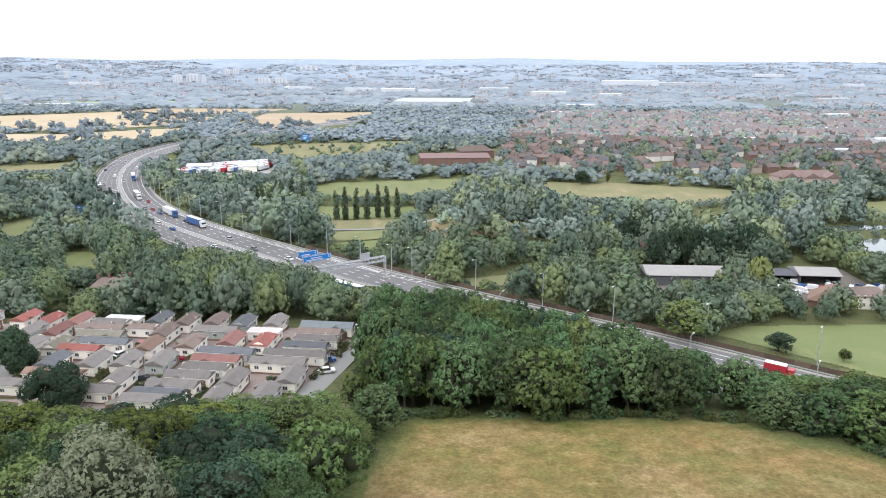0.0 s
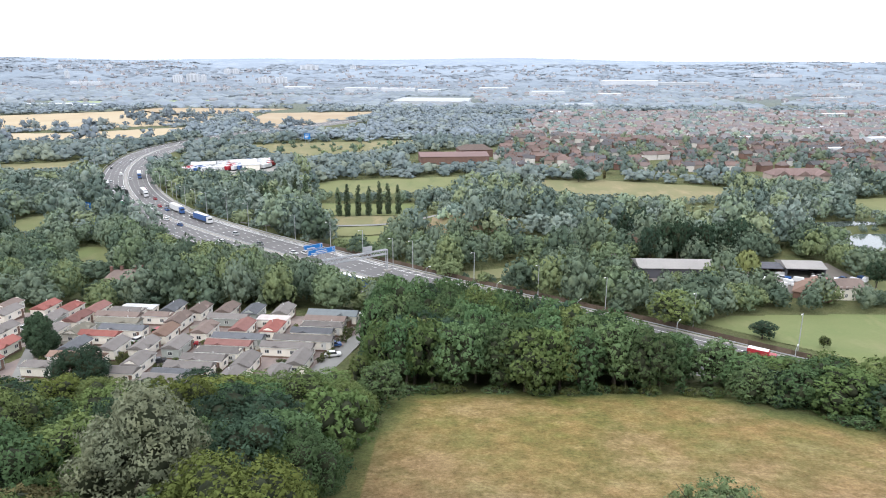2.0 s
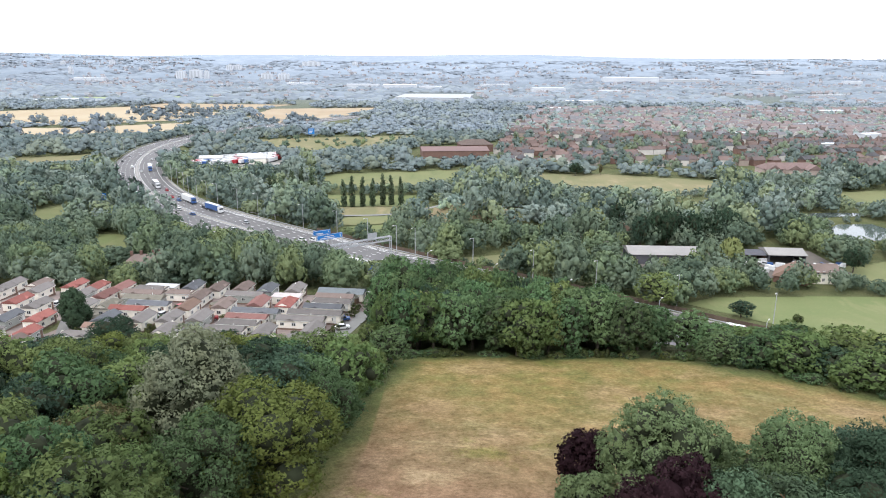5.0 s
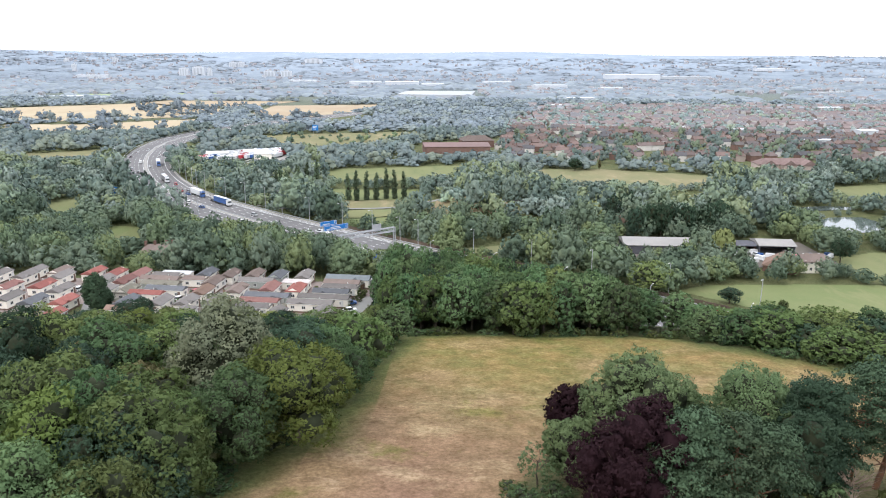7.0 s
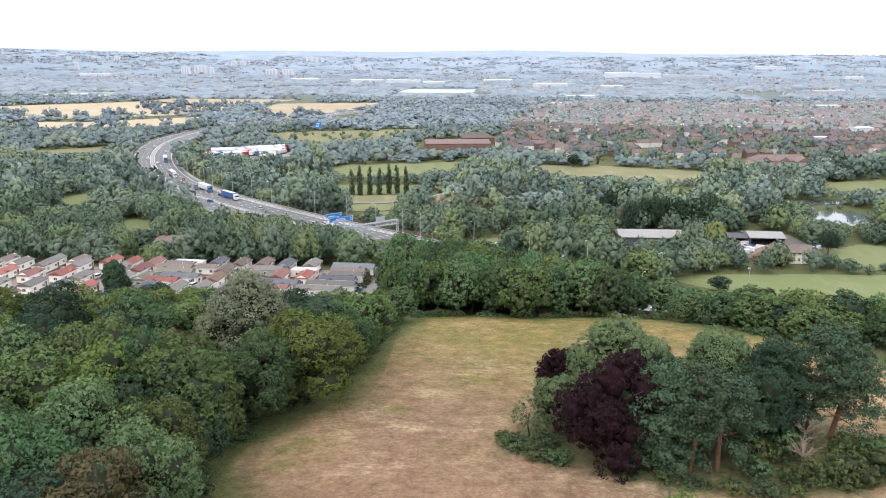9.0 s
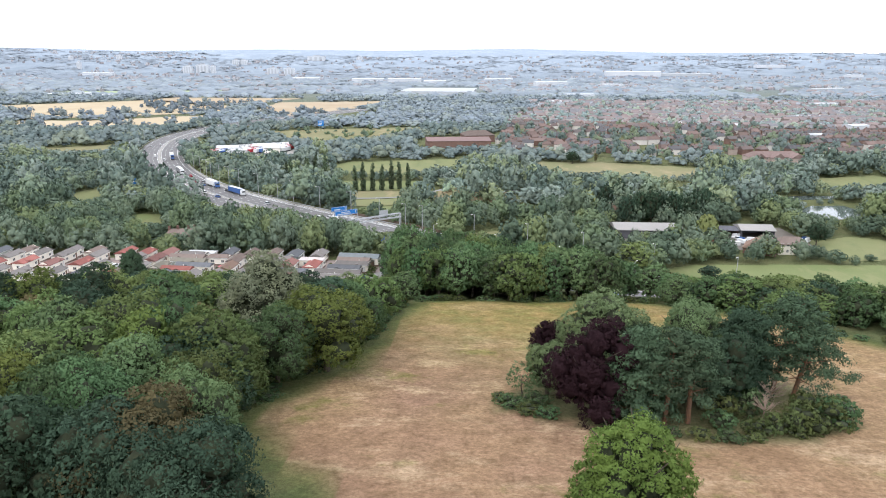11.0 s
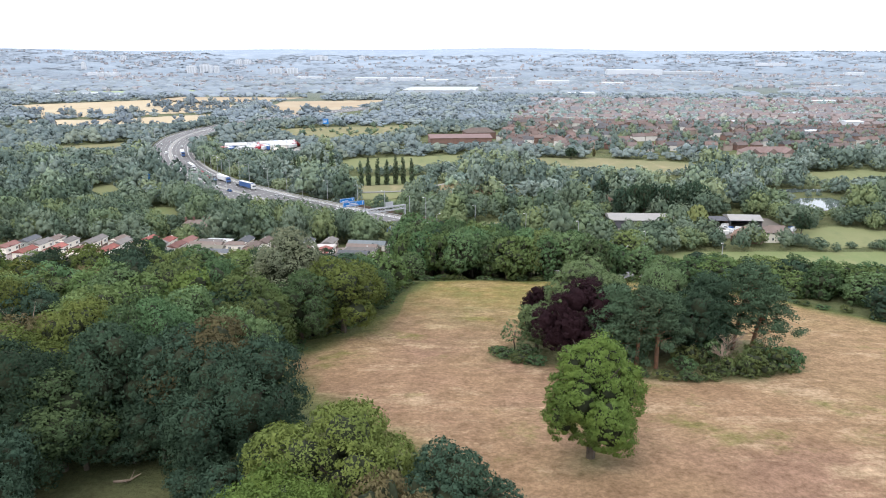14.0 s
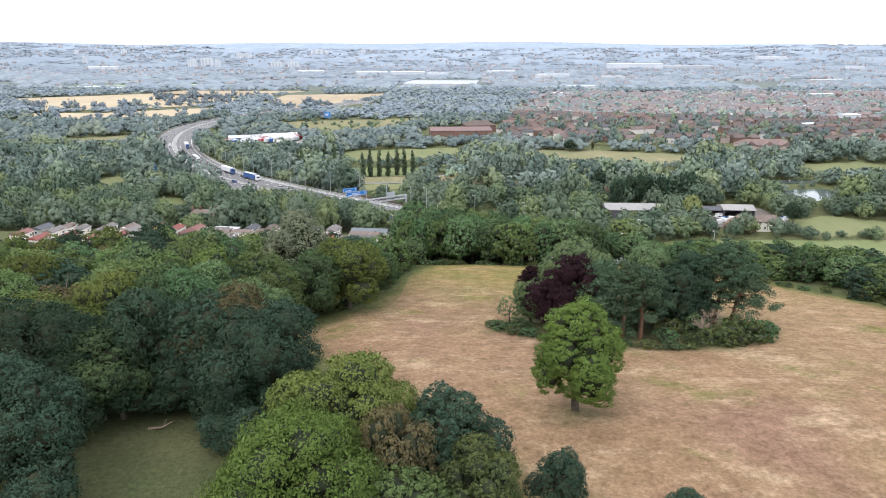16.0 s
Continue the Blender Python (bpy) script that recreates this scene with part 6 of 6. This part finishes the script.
LORRIES = {"blue": lorry("blue"), "white": lorry("white", "blue"), "grey": lorry("grey"), "red": box_lorry("red"), "green": lorry("green", "white")}
VAN = car("white", True)
rng_t = np.random.default_rng(17)
for c, i_, off in (("blue", gi - 1, 28.4), ("white", gi - 7, 28.8), ("white", gi + 40, 7.2), ("blue", gi + 32, 7.3), ("green", gi + 49, 28.6), ("grey", gi + 66, 28.6), ("red", 22, 7.2), ("white", gi + 74, 7.4), ("grey", gi + 55, 10.4)):
    x, y, z, a = along(i_, off, 0.02)
    place_vehicle(LORRIES[c], x, y, z, a + (0 if off > 16 else math.pi), ("short %s box lorry on the motorway" if c == "red" else "articulated lorry with %s trailer on the motorway") % c, "lorry", "motorway lorries")
names = list(CARS)
for k_ in range(52):
    i_ = int(rng_t.integers(4, min(len(FAR_EDGE) - 40, gi + 100)))
    off = (7.3, 10.4, 13.5, 19.7, 22.7, 25.7, 28.7)[k_ % 7]
    x, y, z, a = along(i_, off, 0.02)
    c = names[int(rng_t.choice([1, 2, 1, 3, 5, 4, 0, 2]))]
    if k_ % 9 == 4:
        place_vehicle(VAN, x, y, z, a + (0 if off > 16 else math.pi), "white panel van driving on the motorway", "van", "motorway traffic")
    else:
        place_vehicle(CARS[c], x, y, z, a + (0 if off > 16 else math.pi), "%s car driving on the motorway" % c, "car", "motorway traffic")

# ---------- sheds, yard and houses beyond the motorway ----------
M["sheet_roof"] = plain("pale_sheet_roof", (0.30, 0.285, 0.27), (0.25, 0.24, 0.23), 0.12, 0.8, fine=0.25)
M["dark_clad"] = plain("dark_cladding", (0.10, 0.10, 0.115), (0.08, 0.08, 0.09), 0.5, 0.8)
M["yard"] = plain("yard_ground", (0.17, 0.15, 0.13), (0.14, 0.125, 0.11), 0.08, 0.95)
M["brick"] = plain("red_brick", (0.19, 0.115, 0.09), (0.15, 0.092, 0.078), 0.3, 0.9, varied=0.15)
M["pink_brick"] = plain("pinkish_brick", (0.46, 0.37, 0.33), (0.40, 0.33, 0.29), 0.2, 0.9)
sheet("yard", YARD, M["yard"], 0.2, 6, "dusty brown yard between the sheds", "yard")


def building(name, x, y, L, W, h, rise, turn, wall, roof, label, bays=0, over=0.5, open_front=False, hip=0.0, category="shed", floors=1):
    root = new(name)
    root.matrix_world = Matrix.Translation((x, y, land1(x, y))) @ Matrix.Rotation(radians(turn), 4, "Z")
    bm = bmesh.new()
    if open_front:
        box(bm, -L / 2, W / 2 - 0.3, -0.5, L / 2, W / 2, h); box(bm, -L / 2, -W / 2, -0.5, -L / 2 + 0.3, W / 2 - 0.31, h); box(bm, L / 2 - 0.3, -W / 2, -0.5, L / 2, W / 2 - 0.31, h)
    else:
        box(bm, -L / 2, -W / 2, -0.5, L / 2, W / 2, h)
        if rise and not hip:
            for s in (-1, 1):
                vs = [bm.verts.new(v) for v in ((s * L / 2, -W / 2, h), (s * L / 2, W / 2, h), (s * L / 2, 0, h + rise))]
                bm.faces.new(vs)
    part("wall", bm, wall, root)
    bm = bmesh.new(); gable(bm, L, W, h, rise, over, 0.2, hip)
    part("roof", bm, roof, root)
    for j in range(bays):
        u = -L / 2 + L * (j + 0.5) / bays
        for fl in range(floors):
            window(root, u, -W / 2, 1.7 + fl * 2.8, L / bays * 0.42, 1.3, 0, -1)
    return tagged(root, label, category)


building("barn", 91.2, 262, 31, 14, 4.2, 2.0, -2, M["dark_clad"], M["sheet_roof"], "long low barn with pale sheet roof", 0)
building("open_shed", 142, 262, 15, 12, 4.2, 1.6, -4, M["dark_clad"], M["sheet_roof"], "open-fronted shed with pale roof", open_front=True)
building("open_shed", 128, 263, 11, 9, 3.6, 0.8, -4, M["brick"], M["dark_clad"], "low open shed full of scrap", open_front=True)
building("house", 134, 234.5, 11, 13, 2.4, 4.6, 60, M["brick"], RM["n"], "house with steep pinkish-brown tiled roof", hip=2.5, category="house")
building("house", 146, 234, 12, 8, 4.6, 2.4, -2, M["cream"], RM["b"], "white rendered house with brown hipped roof", 5, hip=3.0, category="house", floors=2)
building("house", 81.8, 294, 8.0, 7.0, 5.4, 3.6, 90, M["pink_brick"], RM["n"], "pale brick house with steep gable", 2, category="house", floors=2)
building("outbuilding", 72, 283, 11, 5, 3, 0.4, 0, M["brick"], M["sheet_roof"], "low brick outbuilding with flat roof", 3)
building("house", -121, 238, 14, 9, 4.6, 2.4, 8, M["brick"], RM["b"], "old brick farmhouse with tall chimneys", 4, hip=3.0, category="house")
for j, dx in enumerate((-5, -1.5, 3, 5.5)):
    ch = tagged(part("chimney_stack", boxed(-0.5, -0.4, 0, 0.5, 0.4, 3.4, bevel=0.04), M["brick"]), "tall brick chimney stack on the farmhouse", "chimney")
    ch.matrix_world = Matrix.Translation((-121 + dx, 238 + 0.2 * dx, land1(-121, 238) + 5.2))
SCHOOL_ROOF = tile_roof("school_roof", (0.215, 0.155, 0.142))
building("school_building", 255, 503, 43, 14, 5.2, 3.9, 3, M["pink_brick"], SCHOOL_ROOF, "long pale brick building with orange tiled roofs", 14, hip=6.0, category="building", floors=2)
for dx in (-15, 0, 15):
    building("wing", 255 + dx, 495, 8, 10, 5.2, 3.5, 93, M["pink_brick"], SCHOOL_ROOF, "projecting pale brick wing with orange tiled gable", 2, category="building", floors=2)
building("warehouse", 2, 594, 58, 34, 7.0, 2.0, 6, M["brick"], plain("brown_sheet_roof", (0.20, 0.13, 0.12), (0.175, 0.12, 0.112), 0.05, 0.85), "large warehouse with brown sheet roof", 0, category="warehouse")
building("hall", 22, 640, 30, 22, 6.5, 4, 12, M["brick"], RM["b"], "brick hall with brown roof beside the warehouse", 0, hip=7, category="building")
for i, (x, y, L, W) in enumerate([(104, 300, 8, 5), (96, 306, 10, 5), (112, 312, 9, 6), (98, 322, 12, 6), (60, 300, 7, 5)]):
    building("outbuilding", x, y, L, W, 3.2, 1.2, i * 23, M["cream"], RM["nbgrn"[i]], "small building among trees", 2)
for i in range(34):
    x, y = rng_t.uniform(104, 166), rng_t.uniform(243, 262)
    if i % 3 == 0:
        place_vehicle(VAN, x, y, land1(x, y) + 0.2, rng_t.uniform(0, 6), "white van parked in the yard", "van", "yard vehicles")
    elif i % 3 == 1:
        place_vehicle(CARS[names[i % 6]], x, y, land1(x, y) + 0.2, rng_t.uniform(0, 6), "%s car parked in the yard" % names[i % 6], "car", "yard vehicles")
    else:
        cr = tagged(part("scrap_crate", boxed(-1.2, -0.9, 0, 1.2, 0.9, 1.2 + 0.3 * (i % 4), bevel=0.05), PM[("red", "blue", "white", "grey")[i % 4]]), "metal crate standing in the yard", "crate", "yard crates")
        cr.matrix_world = Matrix.Translation((x, y, land1(x, y) + 0.2)) @ Matrix.Rotation(rng_t.uniform(0, 3), 4, "Z")

# lorry depot inside the bend
sheet("depot_ground", DEPOT, M["concrete"], 0.3, 0, "pale concrete yard of the lorry depot", "yard")
for i in range(64):
    r_, c_ = divmod(i, 16)
    x, y = -212 + c_ * 4.2 + r_ * 6, 520 + r_ * 15 + c_ * 2.0
    if not inside(DEPOT, np.array([x]), np.array([y]))[0]:
        continue
    cn = ("white", "white", "red", "white", "blue", "white", "silver")[i % 7]
    tr = new("trailer")
    tr.matrix_world = Matrix.Translation((x, y, land1(x, y) + 0.3)) @ Matrix.Rotation(1.2 + 0.05 * (i % 3), 4, "Z")
    part("box", boxed(-6, -1.25, 1.1, 6, 1.25, 3.9, bevel=0.05), PM[cn], tr)
    part("underframe", boxed(-5.6, -1.0, 0, 5.4, 1.0, 1.09), PM["black"], tr)
    tagged(tr, "%s box trailer parked at the depot" % cn, "trailer", "depot trailers")
for x, y, L in ((-198, 545, 18), (-170, 560, 20), (-160, 545, 14)):
    building("depot_hall", x, y, L, 11, 4.5, 1.6, 14, M["cream"], RM["w"], "depot hall with pale pitched roof", 0, category="building")

# ---------- the town ----------
def house_pieces():
    out = []
    for L, W, h, rise, hip in ((7.5, 6.8, 4.8, 2.8, 0), (10.5, 6.8, 4.8, 2.7, 0), (8, 7, 4.7, 2.8, 2.6), (13, 7, 4.8, 2.7, 0)):
        bm = bmesh.new(); box(bm, -L / 2, -W / 2, -0.4, L / 2, W / 2, h)
        if not hip:
            for s in (-1, 1):
                bm.faces.new([bm.verts.new(v) for v in ((s * L / 2, -W / 2, h), (s * L / 2, W / 2, h), (s * L / 2, 0, h + rise))])
        wl_ = bpy.data.meshes.new("wall"); bm.to_mesh(wl_); bm.free()
        bm = bmesh.new(); gable(bm, L, W, h, rise, 0.35, 0.15, hip)
        rf = bpy.data.meshes.new("roof"); bm.to_mesh(rf); bm.free()
        bm = bmesh.new(); box(bm, L * 0.3, -0.4, h + rise * 0.5, L * 0.3 + 0.9, 0.4, h + rise + 1.0)
        ch = bpy.data.meshes.new("chimney"); bm.to_mesh(ch); bm.free()
        out.append((wl_, rf, ch))
    return out


TOWN_ROOF = [tile_roof("town_roof", c) for c in ((0.155, 0.122, 0.114), (0.135, 0.118, 0.114), (0.116, 0.113, 0.118), (0.178, 0.130, 0.116))]
TOWN_WALL = [M["brick"], plain("pale_house_wall", (0.62, 0.58, 0.54), (0.54, 0.51, 0.48), 0.3, 0.9), plain("buff_brick", (0.33, 0.27, 0.23), (0.28, 0.23, 0.20), 0.3, 0.9)]
HOUSES = []
for wl_, rf, ch in house_pieces():
    for ri in range(4):
        for wi in range(3):
            ms_ = []
            for me_, mt in ((wl_, TOWN_WALL[wi]), (rf, TOWN_ROOF[ri]), (ch, M["brick"])):
                c_ = me_.copy(); c_.materials.append(mt); ms_.append(c_)
            HOUSES.append(ms_)
rng_h = np.random.default_rng(33)
spots = []
for row in range(66):
    yy = 508 + row * 17.5
    xx = 0.0
    while xx < 900:
        x, y = xx + 6 * math.sin(row * 1.3), yy + 22 * math.sin(xx / 70 + row * 0.5) + 0.12 * xx
        xx += 11.5 + rng_h.uniform(0, 5)
        if rng_h.random() < 0.30:
            continue
        slope = 22 / 70 * math.cos(xx / 70 + row * 0.5) + 0.12
        spots.append((x, y, math.atan(slope) + (math.pi / 2 if rng_h.random() < 0.25 else 0) + rng_h.normal() * 0.05))
spots = np.array(spots)
ok = inside(TOWN, spots[:, 0], spots[:, 1]) & (np.abs(spots[:, 0]) < 0.66 * (spots[:, 1] + 95))
for poly in CLEAR:
    ok &= ~inside(poly, spots[:, 0], spots[:, 1])
spots = spots[ok]
spots = spots[np.argsort(spots[:, 1] + 0.2 * spots[:, 0])]
for i, (x, y, a) in enumerate(spots[:300]):
    root = new("house")
    root.matrix_world = Matrix.Translation((x, y, land1(x, y))) @ Matrix.Rotation(a, 4, "Z")
    pieces = HOUSES[int(rng_h.integers(len(HOUSES)))]
    for nm, me_ in zip(("wall", "roof", "chimney"), pieces):
        new(nm, me_).parent = root
    tagged(root, "town house with orange-brown tiled roof", "house", "houses of the town")


def many_houses(name, pts, mats, label, scale=1.0):
    """Houses too far to tell apart, in one mesh: walls and pitched roofs."""
    V, F, MI = [], [], []
    for x, y, a in pts:
        L, W, h, r_ = rng_h.uniform(7, 15) * scale, 7 * scale, 4.8 * scale, 2.6 * scale
        o = len(V); c, s = math.cos(a), math.sin(a); z = land1(x, y)
        for u, v, w in ((-L / 2, -W / 2, 0), (L / 2, -W / 2, 0), (L / 2, W / 2, 0), (-L / 2, W / 2, 0), (-L / 2, -W / 2, h), (L / 2, -W / 2, h), (L / 2, W / 2, h), (-L / 2, W / 2, h), (-L / 2, 0, h + r_), (L / 2, 0, h + r_)):
            V.append((x + u * c - v * s, y + u * s + v * c, z + w))
        for f, k_ in (((0, 1, 5, 4), 0), ((1, 2, 6, 9, 5), 0), ((2, 3, 7, 6), 0), ((3, 0, 4, 8, 7), 0), ((4, 5, 9, 8), 1), ((6, 7, 8, 9), 1)):
            F.append([o + q for q in f]); MI.append((int(rng_h.integers(2)) if k_ == 0 else 2 + int(rng_h.integers(3))) if k_ == 0 or f[0] == 4 else MI[-1])
    return tagged(new(name, mesh_from(name, V, F, mats, False, MI)), label, "houses", kind="stuff")


# house colours greyed and lifted: haze painted into walls and roofs
HAZED_TOWN = [plain("hazed_wall", (0.50, 0.47, 0.45), None, 0.1), plain("hazed_brick", (0.215, 0.170, 0.158), None, 0.1), plain("hazed_roof", (0.205, 0.172, 0.170), None, 0.1), plain("hazed_slate", (0.190, 0.188, 0.198), None, 0.1), plain("hazed_tile", (0.232, 0.182, 0.172), None, 0.1)]
many_houses("town_houses", spots[300:], HAZED_TOWN, "distant streets of houses greyed for haze")
far_spots = [(rng_h.uniform(60, 1500), rng_h.uniform(1100, 2400), rng_h.uniform(0, 3)) for _ in range(900)] + [(rng_h.uniform(-1500, -50), rng_h.uniform(1500, 2500), rng_h.uniform(0, 3)) for _ in range(260)]
far_spots += [(rng_h.uniform(-2400, 2600), rng_h.uniform(2400, 3900), rng_h.uniform(0, 3)) for _ in range(1500)]
far_spots = [q for q in far_spots if noise.noise(Vector((q[0] / 260, q[1] / 260, 3.0))) > -0.05 and abs(q[0]) < 0.66 * (q[1] + 95)]
# the farthest houses, with still more haze put into their colours
HAZED_FAR = [plain("hazed_far_wall", (0.44, 0.44, 0.45), None, 0.05), plain("hazed_far_brick", (0.28, 0.27, 0.28), None, 0.05), plain("hazed_far_roof", (0.275, 0.262, 0.272), None, 0.05), plain("hazed_far_slate", (0.262, 0.275, 0.300), None, 0.05), plain("hazed_far_tile", (0.26, 0.225, 0.22), None, 0.05)]
many_houses("far_houses", far_spots, HAZED_FAR, "far streets of houses coloured pale for haze", 1.15)

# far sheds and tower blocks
# bluish cladding tones, close together: haze is put into the colour
M["far_white"] = plain("hazed_white_cladding", (0.52, 0.535, 0.56), (0.47, 0.49, 0.515), 0.02, 0.7)
M["far_grey"] = plain("hazed_grey_cladding", (0.40, 0.415, 0.43), (0.37, 0.385, 0.40), 0.02, 0.7)
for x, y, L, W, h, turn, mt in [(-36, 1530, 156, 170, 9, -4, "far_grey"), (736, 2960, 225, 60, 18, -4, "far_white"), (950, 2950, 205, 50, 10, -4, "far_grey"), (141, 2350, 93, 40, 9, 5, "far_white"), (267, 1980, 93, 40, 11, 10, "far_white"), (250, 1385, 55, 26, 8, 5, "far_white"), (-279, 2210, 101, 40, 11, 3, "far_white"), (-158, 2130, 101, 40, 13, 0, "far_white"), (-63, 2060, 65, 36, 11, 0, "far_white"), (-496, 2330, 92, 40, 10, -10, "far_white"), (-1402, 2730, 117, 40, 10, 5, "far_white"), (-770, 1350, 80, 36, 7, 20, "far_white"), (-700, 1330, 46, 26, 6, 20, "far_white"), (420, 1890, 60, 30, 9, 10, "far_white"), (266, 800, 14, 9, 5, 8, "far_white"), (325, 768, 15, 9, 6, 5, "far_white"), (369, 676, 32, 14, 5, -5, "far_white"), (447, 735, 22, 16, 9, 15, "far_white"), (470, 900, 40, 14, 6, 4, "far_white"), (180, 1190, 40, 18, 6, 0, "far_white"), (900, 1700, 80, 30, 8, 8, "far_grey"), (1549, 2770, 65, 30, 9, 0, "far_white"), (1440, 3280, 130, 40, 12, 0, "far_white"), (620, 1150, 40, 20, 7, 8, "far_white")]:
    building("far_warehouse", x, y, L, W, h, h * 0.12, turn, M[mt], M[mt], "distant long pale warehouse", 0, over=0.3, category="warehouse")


def tower_block(x, y, w, d, h, turn):
    root = new("tower_block")
    root.matrix_world = Matrix.Translation((x, y, land1(x, y) - 3)) @ Matrix.Rotation(radians(turn), 4, "Z")
    part("wall", boxed(-w / 2, -d / 2, 0, w / 2, d / 2, h), M["far_white"], root)
    part("roof_plant", boxed(-w / 5, -d / 5, h, w / 5, d / 5, h + 5), M["far_grey"], root)
    for k_ in range(3):
        part("window_band", boxed(-w * 0.38 + k_ * w * 0.28, -d / 2 - 0.3, 4, -w * 0.38 + k_ * w * 0.28 + w * 0.14, -d / 2 - 0.01, h - 3), M["far_grey"], root)
    return tagged(root, "distant pale tower block above the trees", "tower block", "distant tower blocks")


for x, y, w, h, t_ in [(-786, 3005, 48, 26, 6), (-709, 2980, 45, 28, 6), (-1131, 2950, 37, 33, 0), (-1085, 3000, 52, 36, 0), (-1034, 2980, 21, 33, 0), (-1073, 3430, 32, 24, 0), (-1038, 3440, 38, 24, 0), (-1616, 2995, 19, 34, 0), (-1854, 3380, 21, 20, 0), (-736, 3725, 91, 24, 4), (-1670, 3490, 27, 22, 0), (-520, 3800, 30, 20, 0)]:
    tower_block(x, y, w, w * 0.45, h, t_)
